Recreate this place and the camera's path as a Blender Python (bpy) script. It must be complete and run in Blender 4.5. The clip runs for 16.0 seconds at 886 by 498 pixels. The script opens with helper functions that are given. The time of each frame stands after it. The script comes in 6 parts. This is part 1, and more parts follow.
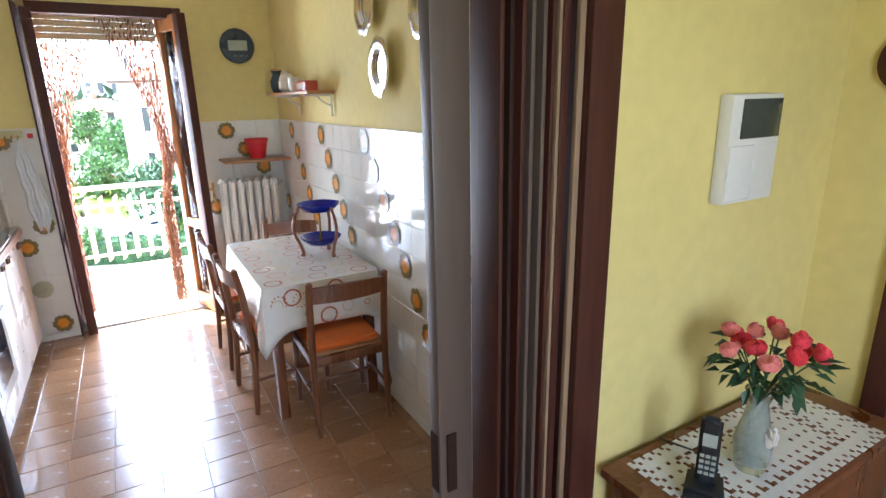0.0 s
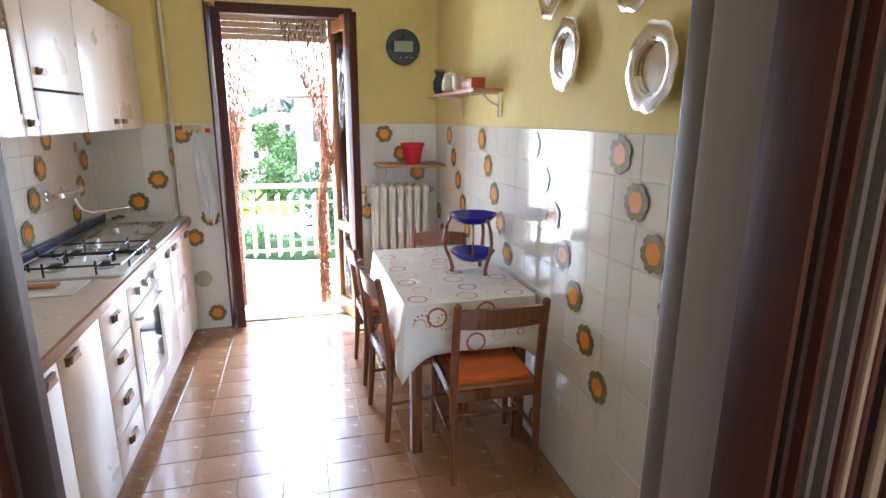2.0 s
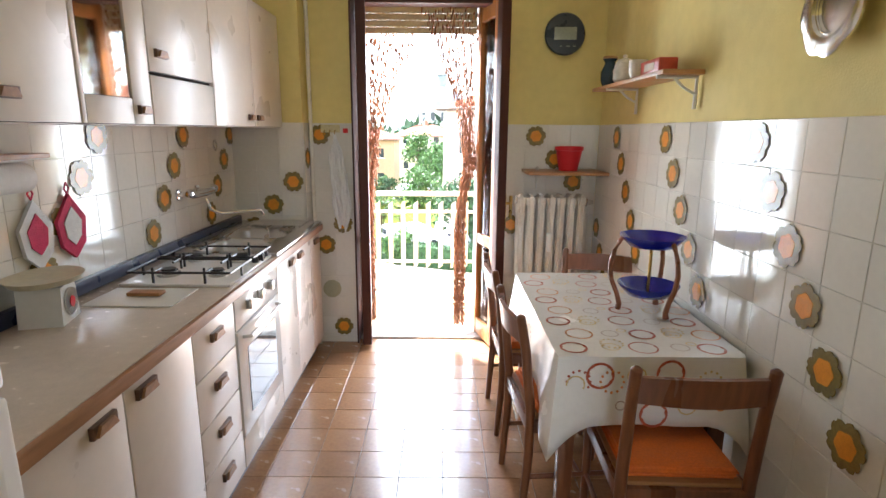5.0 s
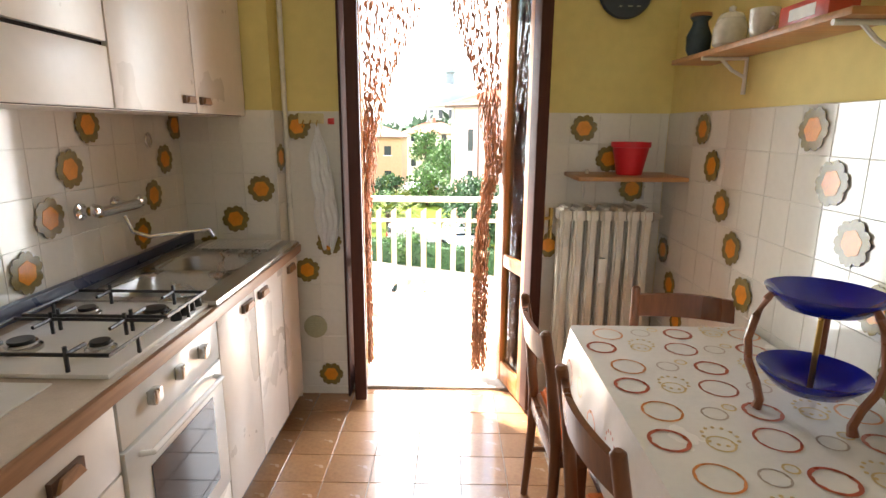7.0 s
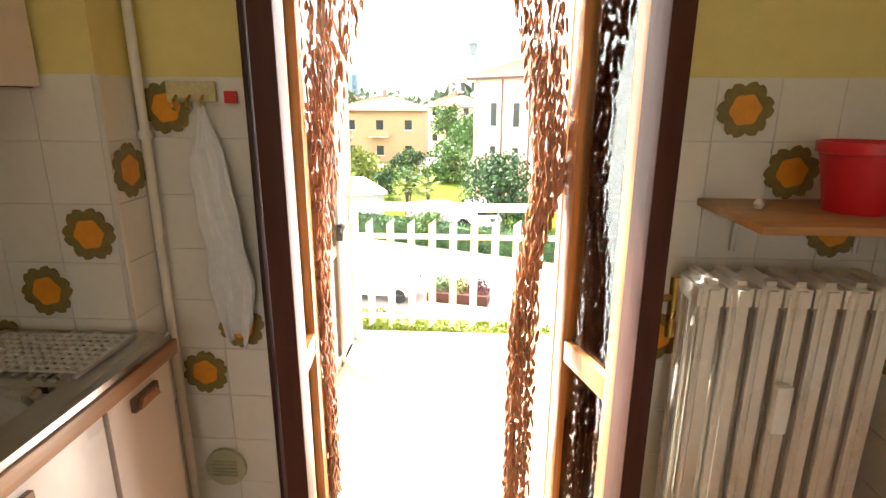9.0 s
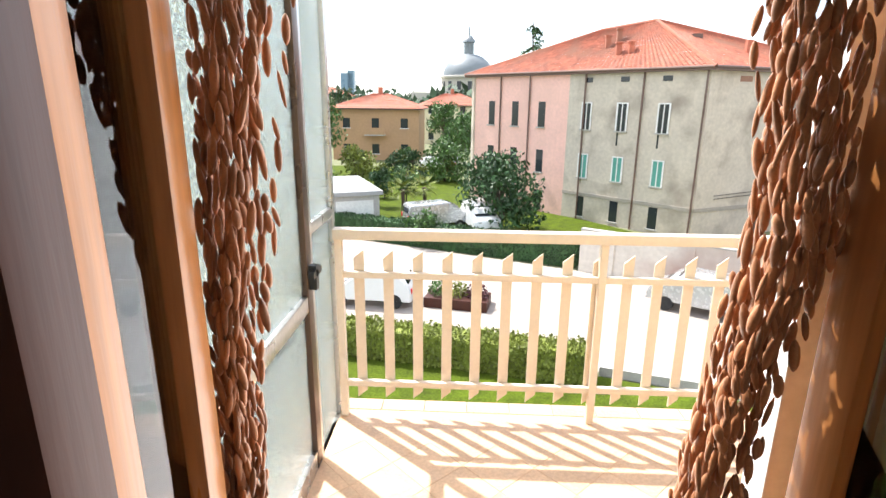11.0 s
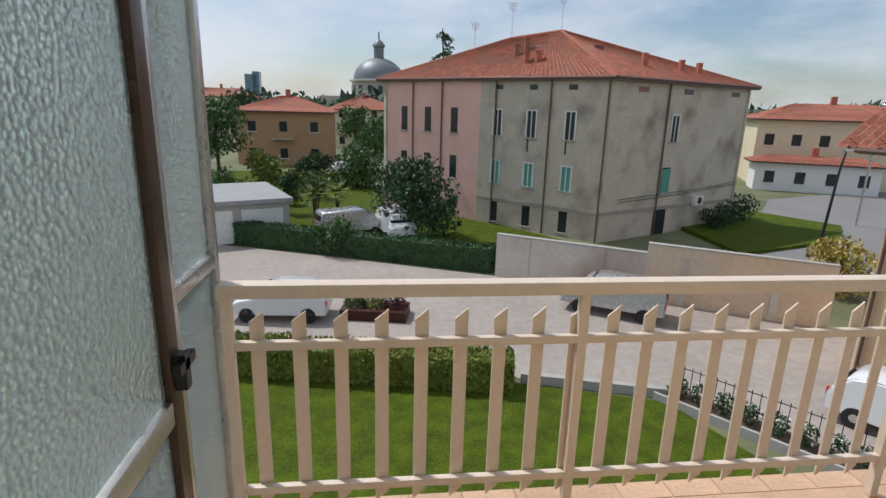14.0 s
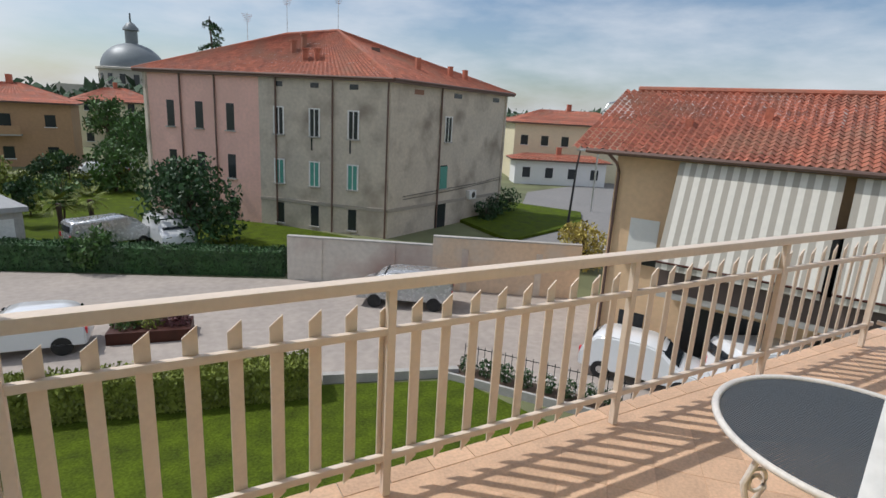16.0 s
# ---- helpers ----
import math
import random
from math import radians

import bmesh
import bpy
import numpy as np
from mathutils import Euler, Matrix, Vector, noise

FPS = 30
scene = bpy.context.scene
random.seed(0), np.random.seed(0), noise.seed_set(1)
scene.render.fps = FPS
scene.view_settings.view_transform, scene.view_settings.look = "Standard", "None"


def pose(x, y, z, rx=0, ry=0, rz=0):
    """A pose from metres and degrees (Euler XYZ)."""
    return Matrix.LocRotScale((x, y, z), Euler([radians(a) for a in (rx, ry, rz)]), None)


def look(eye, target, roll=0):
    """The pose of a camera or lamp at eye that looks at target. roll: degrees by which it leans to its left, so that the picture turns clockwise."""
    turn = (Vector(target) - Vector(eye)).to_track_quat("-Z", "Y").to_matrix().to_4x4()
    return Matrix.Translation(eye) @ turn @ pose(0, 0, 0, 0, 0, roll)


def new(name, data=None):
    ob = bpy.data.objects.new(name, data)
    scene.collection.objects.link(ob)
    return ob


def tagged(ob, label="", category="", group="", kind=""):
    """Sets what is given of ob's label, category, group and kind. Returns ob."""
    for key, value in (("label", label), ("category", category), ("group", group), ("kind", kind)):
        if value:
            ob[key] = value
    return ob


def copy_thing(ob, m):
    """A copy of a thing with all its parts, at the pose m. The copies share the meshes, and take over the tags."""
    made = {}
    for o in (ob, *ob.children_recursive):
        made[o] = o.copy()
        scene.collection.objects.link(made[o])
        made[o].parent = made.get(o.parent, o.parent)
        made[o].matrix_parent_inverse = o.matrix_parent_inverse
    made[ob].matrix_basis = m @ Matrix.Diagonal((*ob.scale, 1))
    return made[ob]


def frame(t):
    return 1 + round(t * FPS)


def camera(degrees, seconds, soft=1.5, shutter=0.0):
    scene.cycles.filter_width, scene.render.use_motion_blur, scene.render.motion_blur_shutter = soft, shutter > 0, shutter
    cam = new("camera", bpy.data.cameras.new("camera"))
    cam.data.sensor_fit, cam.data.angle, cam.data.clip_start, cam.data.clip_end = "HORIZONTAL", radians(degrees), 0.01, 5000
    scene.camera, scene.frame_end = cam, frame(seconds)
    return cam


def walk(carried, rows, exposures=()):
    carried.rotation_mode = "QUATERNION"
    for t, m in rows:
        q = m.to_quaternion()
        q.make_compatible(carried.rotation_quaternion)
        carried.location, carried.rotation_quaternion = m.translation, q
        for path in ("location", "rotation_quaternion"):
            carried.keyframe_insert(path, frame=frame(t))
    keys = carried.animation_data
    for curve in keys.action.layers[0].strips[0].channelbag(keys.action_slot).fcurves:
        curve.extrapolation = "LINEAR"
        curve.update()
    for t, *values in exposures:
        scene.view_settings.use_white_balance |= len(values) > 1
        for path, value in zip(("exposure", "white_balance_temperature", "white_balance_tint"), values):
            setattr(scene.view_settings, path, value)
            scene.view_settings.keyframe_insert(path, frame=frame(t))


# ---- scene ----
cam = camera(79.0, 16.0)
PATH = [
    (0, (-1.120, -4.601, 1.669), (-0.159, -2.934, 1.124), -1.2),
    (0.5, (-1.137, -4.479, 1.649), (-0.312, -2.736, 1.121), 0.1),
    (1, (-1.147, -4.361, 1.620), (-0.464, -2.552, 1.110), 0.1),
    (1.5, (-1.130, -4.243, 1.583), (-0.602, -2.376, 1.095), -0),
    (2, (-1.069, -4.171, 1.563), (-0.563, -2.295, 1.091), 0.3),
    (2.5, (-1.025, -4.115, 1.530), (-0.597, -2.214, 1.080), 0.5),
    (3, (-0.997, -4.068, 1.521), (-0.707, -2.139, 1.080), 0.4),
    (3.5, (-0.983, -4.016, 1.507), (-0.822, -2.071, 1.071), 0.3),
    (4, (-0.986, -3.903, 1.496), (-0.939, -1.950, 1.067), 0.4),
    (6.5, (-1.072, -3.004, 1.450), (-1.088, -1.052, 1.014), 0.4),
    (7, (-1.070, -2.732, 1.443), (-1.096, -0.781, 1.004), 0.4),
    (7.5, (-1.055, -2.410, 1.450), (-1.100, -0.460, 1.005), 0.5),
    (8, (-1.054, -2.072, 1.445), (-1.139, -0.126, 0.993), 0.3),
    (8.5, (-1.035, -1.687, 1.452), (-1.138, 0.247, 0.955), 0.5),
    (9, (-1.062, -1.365, 1.464), (-1.166, 0.560, 0.934), 0.2),
    (9.5, (-1.109, -1.050, 1.464), (-1.243, 0.870, 0.919), -0.4),
    (12, (-1.266, -0.046, 1.370), (-1.319, 1.860, 0.852), 1.2),
    (12.5, (-1.279, 0.150, 1.378), (-1.327, 2.058, 0.862), 1.3),
    (13, (-1.263, 0.201, 1.387), (-1.290, 2.108, 0.870), 1.6),
    (13.5, (-1.280, 0.199, 1.398), (-1.236, 2.108, 0.887), 1.6),
    (14, (-1.299, 0.190, 1.402), (-1.072, 2.087, 0.895), 1.6),
    (14.5, (-1.318, 0.172, 1.411), (-0.903, 2.040, 0.913), 2.3),
    (15, (-1.331, 0.160, 1.425), (-0.734, 1.978, 0.929), 1.5),
    (15.5, (-1.364, 0.140, 1.433), (-0.586, 1.890, 0.942), 2.6),
    (16, (-1.383, 0.108, 1.442), (-0.438, 1.778, 0.961), 3.3),
]
EXPO = [(t, s, k, 10) for t, s, k in ((0, 3.7, 5300), (4, 3.5, 5700), (7, 3.12, 6600), (8, 3.12, 7000), (9.5, 3.15, 7200), (11.8, 0.2, 6100), (12.5, -0.25, 6100), (16, -0.35, 6150))]
walk(cam, [(t, look(eye, target, roll)) for t, eye, target, roll in PATH], EXPO)

# ---- daylight ----
SUN_AZ, SUN_EL = radians(-50), radians(56)      # clockwise from +y, and height
world = bpy.data.worlds.new("sky")
scene.world = world
world.use_nodes = True
wn, wl = world.node_tree.nodes, world.node_tree.links
sky = wn.new("ShaderNodeTexSky")
sky.sky_type, sky.sun_disc = "NISHITA", False
sky.sun_elevation, sky.sun_rotation = SUN_EL, SUN_AZ
sky.dust_density, sky.air_density = 1.2, 1.0
geo = wn.new("ShaderNodeTexCoord")
cl = wn.new("ShaderNodeTexNoise")
cl.inputs["Scale"].default_value, cl.inputs["Detail"].default_value, cl.inputs["Roughness"].default_value = 2.6, 7, 0.55
sq = wn.new("ShaderNodeMapping")
sq.inputs["Scale"].default_value = (1, 1, 3.2)
rampc = wn.new("ShaderNodeValToRGB")
rampc.color_ramp.elements[0].position, rampc.color_ramp.elements[1].position = 0.36, 0.66
mixc = wn.new("ShaderNodeMix")
mixc.data_type = "RGBA"
wl.new(geo.outputs["Generated"], sq.inputs["Vector"])
wl.new(sq.outputs["Vector"], cl.inputs["Vector"])
wl.new(cl.outputs["Fac"], rampc.inputs["Fac"])
wl.new(rampc.outputs["Color"], mixc.inputs["Factor"])
wl.new(sky.outputs["Color"], mixc.inputs["A"])
mixc.inputs["B"].default_value = (7.2, 7.4, 7.7, 1)
wl.new(mixc.outputs["Result"], wn["Background"].inputs["Color"])
wn["Background"].inputs["Strength"].default_value = 0.13
sun = new("sun", bpy.data.lights.new("sun", "SUN"))
sun.data.energy, sun.data.angle, sun.data.color = 3.6, radians(0.6), (1, 0.96, 0.9)
sd = Vector((math.sin(SUN_AZ) * math.cos(SUN_EL), math.cos(SUN_AZ) * math.cos(SUN_EL), math.sin(SUN_EL)))
sun.matrix_world = look(sd * 50, (0, 0, 0))
# the sky's light in the balcony door; an added fill lamp for the hall
dl = new("door_skylight", bpy.data.lights.new("door_skylight", "AREA"))
dl.data.shape, dl.data.size, dl.data.size_y, dl.data.energy, dl.data.color = "RECTANGLE", 0.72, 1.95, 5.5, (0.93, 0.97, 1)
dl.matrix_world = look((-1.2, 0.42, 1.05), (-1.2, -2, 0.9))
# fill lamp at an unseen opening made up in the hall's back wall
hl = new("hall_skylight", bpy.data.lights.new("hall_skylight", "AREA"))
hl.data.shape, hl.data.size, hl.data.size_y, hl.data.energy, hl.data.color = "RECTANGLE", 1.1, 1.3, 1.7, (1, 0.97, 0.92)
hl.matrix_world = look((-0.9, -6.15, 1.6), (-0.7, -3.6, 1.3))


# ---- materials ----
def mat(name, col, rough=0.6, metal=0.0, var=0.12, scale=6.0, bump=0.0, bscale=60.0, rnd=0.0, spec=0.5, coat=0.0, stretch=(1, 1, 1), alpha=1.0, trans=0.0, isl=False, stain=None):
    m = bpy.data.materials.new(name)
    m.use_nodes = True
    n, l = m.node_tree.nodes, m.node_tree.links
    b = n["Principled BSDF"]
    b.inputs["Roughness"].default_value, b.inputs["Metallic"].default_value = rough, metal
    b.inputs["Specular IOR Level"].default_value, b.inputs["Coat Weight"].default_value = spec, coat
    b.inputs["Transmission Weight"].default_value = trans
    tc, mp = n.new("ShaderNodeTexCoord"), n.new("ShaderNodeMapping")
    mp.inputs["Scale"].default_value = stretch
    l.new(tc.outputs["Object"], mp.inputs["Vector"])
    t1, t2 = n.new("ShaderNodeTexNoise"), n.new("ShaderNodeTexNoise")
    t1.inputs["Scale"].default_value, t1.inputs["Detail"].default_value = scale, 4
    t2.inputs["Scale"].default_value, t2.inputs["Detail"].default_value = scale * 9, 5
    for t in (t1, t2):
        l.new(mp.outputs["Vector"], t.inputs["Vector"])
    add = n.new("ShaderNodeMath")
    add.operation = "ADD"
    l.new(t1.outputs["Fac"], add.inputs[0])
    l.new(t2.outputs["Fac"], add.inputs[1])
    r = n.new("ShaderNodeMapRange")
    r.inputs["From Min"].default_value, r.inputs["From Max"].default_value = 0.7, 1.3
    r.inputs["To Min"].default_value, r.inputs["To Max"].default_value = 1 - var, 1 + var
    l.new(add.outputs[0], r.inputs["Value"])
    fac = r.outputs["Result"]
    if rnd or isl:
        if isl:
            src = n.new("ShaderNodeNewGeometry").outputs["Random Per Island"]
        else:
            src = n.new("ShaderNodeObjectInfo").outputs["Random"]
        r2 = n.new("ShaderNodeMapRange")
        r2.inputs["To Min"].default_value, r2.inputs["To Max"].default_value = 1 - rnd, 1 + rnd
        l.new(src, r2.inputs["Value"])
        mu = n.new("ShaderNodeMath")
        mu.operation = "MULTIPLY"
        l.new(fac, mu.inputs[0])
        l.new(r2.outputs["Result"], mu.inputs[1])
        fac = mu.outputs[0]
    vm = n.new("ShaderNodeVectorMath")
    vm.operation = "SCALE"
    vm.inputs[0].default_value = col[:3]
    l.new(fac, vm.inputs["Scale"])
    out = vm.outputs["Vector"]
    if stain:
        t3 = n.new("ShaderNodeTexNoise")
        t3.inputs["Scale"].default_value, t3.inputs["Detail"].default_value = stain[1], 6
        l.new(tc.outputs["Object"], t3.inputs["Vector"])
        rp = n.new("ShaderNodeMapRange")
        rp.inputs["From Min"].default_value, rp.inputs["From Max"].default_value = 0.5, 0.72
        l.new(t3.outputs["Fac"], rp.inputs["Value"])
        mx = n.new("ShaderNodeMix")
        mx.data_type = "RGBA"
        l.new(rp.outputs["Result"], mx.inputs["Factor"])
        l.new(out, mx.inputs["A"])
        mx.inputs["B"].default_value = (*stain[0], 1)
        out = mx.outputs["Result"]
    l.new(out, b.inputs["Base Color"])
    rr = n.new("ShaderNodeMapRange")
    rr.inputs["From Min"].default_value, rr.inputs["From Max"].default_value = 0.3, 0.7
    rr.inputs["To Min"].default_value, rr.inputs["To Max"].default_value = max(rough * 0.8, 0.01), min(rough * 1.25, 1)
    l.new(t1.outputs["Fac"], rr.inputs["Value"])
    l.new(rr.outputs["Result"], b.inputs["Roughness"])
    if bump:
        t4 = n.new("ShaderNodeTexNoise")
        t4.inputs["Scale"].default_value, t4.inputs["Detail"].default_value = bscale, 3
        l.new(mp.outputs["Vector"], t4.inputs["Vector"])
        bp = n.new("ShaderNodeBump")
        bp.inputs["Strength"].default_value, bp.inputs["Distance"].default_value = bump, 0.01
        l.new(t4.outputs["Fac"], bp.inputs["Height"])
        l.new(bp.outputs["Normal"], b.inputs["Normal"])
    return m


YELLOW = mat("yellow_paint", (0.74, 0.62, 0.24), 0.75, var=0.05, scale=2, bump=0.15, bscale=150)
WHITEP = mat("white_plaster", (0.78, 0.77, 0.74), 0.8, var=0.04, scale=2)
GLAZE = mat("glazed_tile", (0.76, 0.73, 0.66), 0.09, var=0.03, scale=5, rnd=0.03, spec=0.6, bump=0.02, bscale=14)
GROUT = mat("grout", (0.76, 0.73, 0.66), 0.9, var=0.05)
FLOORT = mat("terracotta_tile", (0.34, 0.175, 0.082), 0.24, var=0.16, scale=7, rnd=0.13, spec=1.0, coat=0.6, bump=0.04, bscale=30)
FGROUT = mat("floor_grout", (0.42, 0.33, 0.24), 0.9)
BROWN = mat("dark_brown_wood", (0.06, 0.018, 0.011), 0.5, var=0.25, scale=5, spec=0.3, stretch=(1, 1, 0.08), bump=0.06, bscale=90)
BROWN2 = mat("grey_brown_vinyl", (0.1, 0.07, 0.055), 0.4, var=0.12, scale=5, stretch=(1, 1, 0.1))
TAN = mat("tan_vinyl", (0.3, 0.2, 0.12), 0.4, var=0.12, scale=6, stretch=(1, 1, 0.1))
ORANGEW = mat("varnished_larch", (0.42, 0.17, 0.05), 0.3, var=0.3, scale=7, stretch=(1, 1, 0.06), bump=0.05, bscale=120)
CHAIRW = mat("chair_walnut_wood", (0.17, 0.06, 0.023), 0.3, var=0.3, scale=8, stretch=(1, 1, 0.1), bump=0.04)
SHELFW = mat("shelf_wood", (0.4, 0.19, 0.07), 0.4, var=0.25, scale=6, stretch=(0.15, 1, 1))
LAMI = mat("cream_laminate", (0.72, 0.65, 0.585), 0.3, var=0.03, scale=3, rnd=0.015)
LAMIT = mat("worktop_laminate", (0.62, 0.53, 0.44), 0.22, var=0.06, scale=30)
EDGEW = mat("worktop_wood_edge", (0.34, 0.17, 0.08), 0.4, var=0.25, scale=8, stretch=(1, 0.1, 1))
DARK = mat("dark_seam", (0.03, 0.014, 0.01), 0.7, spec=0.15)
KICK = mat("kickboard_blue_grey", (0.09, 0.1, 0.14), 0.4)
NAVY = mat("dark_blue_strip", (0.035, 0.045, 0.09), 0.3)
STEEL = mat("brushed_steel", (0.55, 0.54, 0.52), 0.28, 1.0, var=0.08, scale=10, stretch=(1, 0.1, 1))
CHROME = mat("chrome", (0.8, 0.8, 0.8), 0.1, 1.0, var=0.03)
SILVER = mat("silver_plate", (0.75, 0.73, 0.7), 0.16, 1.0, var=0.08, bump=0.08, bscale=45)
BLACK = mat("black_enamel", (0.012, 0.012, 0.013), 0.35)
WHITEE = mat("white_enamel", (0.8, 0.79, 0.77), 0.16, var=0.02)
WHITEPL = mat("white_plastic", (0.75, 0.74, 0.7), 0.35, var=0.03)
OVENGL = mat("oven_glass", (0.03, 0.035, 0.045), 0.06)
BEIGE = mat("radiator_enamel", (0.72, 0.68, 0.6), 0.3, var=0.04)
RED = mat("red_plastic", (0.62, 0.012, 0.02), 0.35, var=0.05)
BLUEG = mat("cobalt_glass", (0.01, 0.02, 0.42), 0.06, trans=0.35, var=0.05)
ORCUSH = mat("orange_cushion", (0.66, 0.15, 0.02), 0.85, var=0.14, scale=12, bump=0.3, bscale=200)
CLOTH = mat("oilcloth_white", (0.78, 0.75, 0.69), 0.22, var=0.03)
RINGR = mat("print_rust_red", (0.42, 0.09, 0.04), 0.3)
RINGO = mat("print_orange", (0.62, 0.22, 0.05), 0.3)
RINGY = mat("print_mustard", (0.62, 0.46, 0.2), 0.3)
RINGG = mat("print_taupe", (0.42, 0.34, 0.27), 0.3)
PETAL = mat("flower_olive", (0.23, 0.17, 0.055), 0.2, var=0.2, scale=25)
FCORE = mat("flower_orange", (0.78, 0.3, 0.035), 0.2, var=0.1, scale=25)
TOWEL = mat("tea_towel", (0.78, 0.78, 0.78), 0.95, var=0.05, bump=0.4, bscale=300)
BEAD = mat("bead_wood", (0.33, 0.14, 0.06), 0.45, var=0.2, scale=30, rnd=0.35, isl=True)
SHUT = mat("roller_shutter", (0.6, 0.5, 0.33), 0.55, var=0.06)
FRAMEW = mat("white_frame", (0.74, 0.73, 0.7), 0.4)
ALU = mat("bronze_aluminium", (0.1, 0.065, 0.05), 0.32, 0.6)
ALUS = mat("silver_aluminium", (0.62, 0.62, 0.62), 0.3, 0.9)
RAILP = mat("rail_paint", (0.7, 0.58, 0.47), 0.45, var=0.05, bump=0.05)
BALT = mat("balcony_terracotta", (0.6, 0.39, 0.25), 0.6, var=0.16, scale=8, rnd=0.12, bump=0.15, bscale=80)
CONC = mat("concrete", (0.4, 0.38, 0.35), 0.9, var=0.15, scale=3, bump=0.4, bscale=30)
CERB = mat("dark_ceramic", (0.03, 0.06, 0.08), 0.2)
CERW = mat("white_ceramic", (0.72, 0.68, 0.6), 0.25, var=0.1)
BRASS = mat("brass", (0.5, 0.33, 0.1), 0.3, 1.0)
NAVYCL = mat("clock_blue", (0.03, 0.045, 0.07), 0.3)
PULL = mat("bronze_pull", (0.16, 0.1, 0.07), 0.35, 0.5)
LCD = mat("lcd_grey", (0.36, 0.4, 0.34), 0.25)
PINKC = mat("pink_crochet", (0.6, 0.05, 0.12), 0.95, bump=0.5, bscale=200)


def glass(name, hammered=False, col=(0.93, 0.97, 0.96)):
    m = bpy.data.materials.new(name)
    m.use_nodes = True
    n, l = m.node_tree.nodes, m.node_tree.links
    n.remove(n["Principled BSDF"])
    tr, gl, mx, fr = n.new("ShaderNodeBsdfTransparent"), n.new("ShaderNodeBsdfGlossy"), n.new("ShaderNodeMixShader"), n.new("ShaderNodeFresnel")
    fr.inputs["IOR"].default_value = 1.5
    tr.inputs["Color"].default_value = (*col, 1)
    gl.inputs["Roughness"].default_value = 0.05 if hammered else 0.01
    body = tr.outputs[0]
    if hammered:
        tl, m2, m3, rf = n.new("ShaderNodeBsdfTranslucent"), n.new("ShaderNodeMixShader"), n.new("ShaderNodeMixShader"), n.new("ShaderNodeBsdfRefraction")
        tl.inputs["Color"].default_value = (0.7, 0.8, 0.8, 1)
        rf.inputs["Color"].default_value = (0.86, 0.92, 0.91, 1)
        rf.inputs["IOR"].default_value, rf.inputs["Roughness"].default_value = 1.3, 0.04
        m3.inputs[0].default_value = 0.6
        m2.inputs[0].default_value = 0.2
        l.new(tr.outputs[0], m3.inputs[1])
        l.new(rf.outputs[0], m3.inputs[2])
        l.new(m3.outputs[0], m2.inputs[1])
        l.new(tl.outputs[0], m2.inputs[2])
        body = m2.outputs[0]
        tc, v, bp = n.new("ShaderNodeTexCoord"), n.new("ShaderNodeTexVoronoi"), n.new("ShaderNodeBump")
        v.inputs["Scale"].default_value = 75
        l.new(tc.outputs["Object"], v.inputs["Vector"])
        l.new(v.outputs["Distance"], bp.inputs["Height"])
        bp.inputs["Strength"].default_value, bp.inputs["Distance"].default_value = 0.9, 0.012
        for q in (rf, gl):
            l.new(bp.outputs["Normal"], q.inputs["Normal"])
    l.new(fr.outputs[0], mx.inputs[0])
    l.new(body, mx.inputs[1])
    l.new(gl.outputs[0], mx.inputs[2])
    l.new(mx.outputs[0], n["Material Output"].inputs["Surface"])
    return m


CLEAR = glass("clear_glass")
HAMMER = glass("hammered_glass", True, (0.78, 0.88, 0.88))


# ---- mesh helpers ----
def fin(bm, smooth=False):
    me = bpy.data.meshes.new("m")
    bm.normal_update()
    bm.to_mesh(me)
    bm.free()
    if smooth:
        me.polygons.foreach_set("use_smooth", [True] * len(me.polygons))
        me.set_sharp_from_angle(angle=radians(40))
    return me


def part(name, bm, material, parent=None, label="", smooth=True):
    ob = new(name, bm if isinstance(bm, bpy.types.Mesh) else fin(bm, smooth))
    if not ob.data.materials:
        ob.data.materials.append(material)
    ob.parent = parent
    if label:
        ob["label"] = label
    return ob


def thing(name, label, category, m=None, group="", kind=""):
    ob = new(name)
    ob.empty_display_size = 0.05
    ob.matrix_world = m or Matrix()
    return tagged(ob, label, category, group, kind)


def box(x0, x1, y0, y1, z0, z1, bevel=0.0, bm=None):
    own = bm is None
    bm = bm or bmesh.new()
    g = bmesh.ops.create_cube(bm, size=1, matrix=Matrix.LocRotScale(((x0 + x1) / 2, (y0 + y1) / 2, (z0 + z1) / 2), None, (abs(x1 - x0), abs(y1 - y0), abs(z1 - z0))))
    if bevel and own:
        bmesh.ops.bevel(bm, geom=bm.edges[:], offset=bevel, segments=2, affect="EDGES", profile=0.6)
    return bm


def cyl(r, z0, z1, seg=20, r2=None, m=None, bm=None, bevel=0):
    bm = bm or bmesh.new()
    bmesh.ops.create_cone(bm, cap_ends=True, segments=seg, radius1=r, radius2=r if r2 is None else r2, depth=z1 - z0, matrix=(m or Matrix()) @ Matrix.Translation((0, 0, (z0 + z1) / 2)))
    return bm


def lathe(prof, seg=28, bm=None, m=None, sx=1.0, sy=1.0):
    bm = bm or bmesh.new()
    m = m or Matrix()
    rings = []
    for r, z in prof:
        rings.append([bm.verts.new(m @ Vector((sx * r * math.cos(a), sy * r * math.sin(a), z))) for a in (2 * math.pi * k / seg for k in range(seg))])
    for a, b in zip(rings, rings[1:]):
        for k in range(seg):
            bm.faces.new((a[k], a[(k + 1) % seg], b[(k + 1) % seg], b[k]))
    if prof[0][0] > 1e-4:
        bm.faces.new(rings[0][::-1])
    if prof[-1][0] > 1e-4:
        bm.faces.new(rings[-1])
    bmesh.ops.recalc_face_normals(bm, faces=bm.faces[:])
    return bm


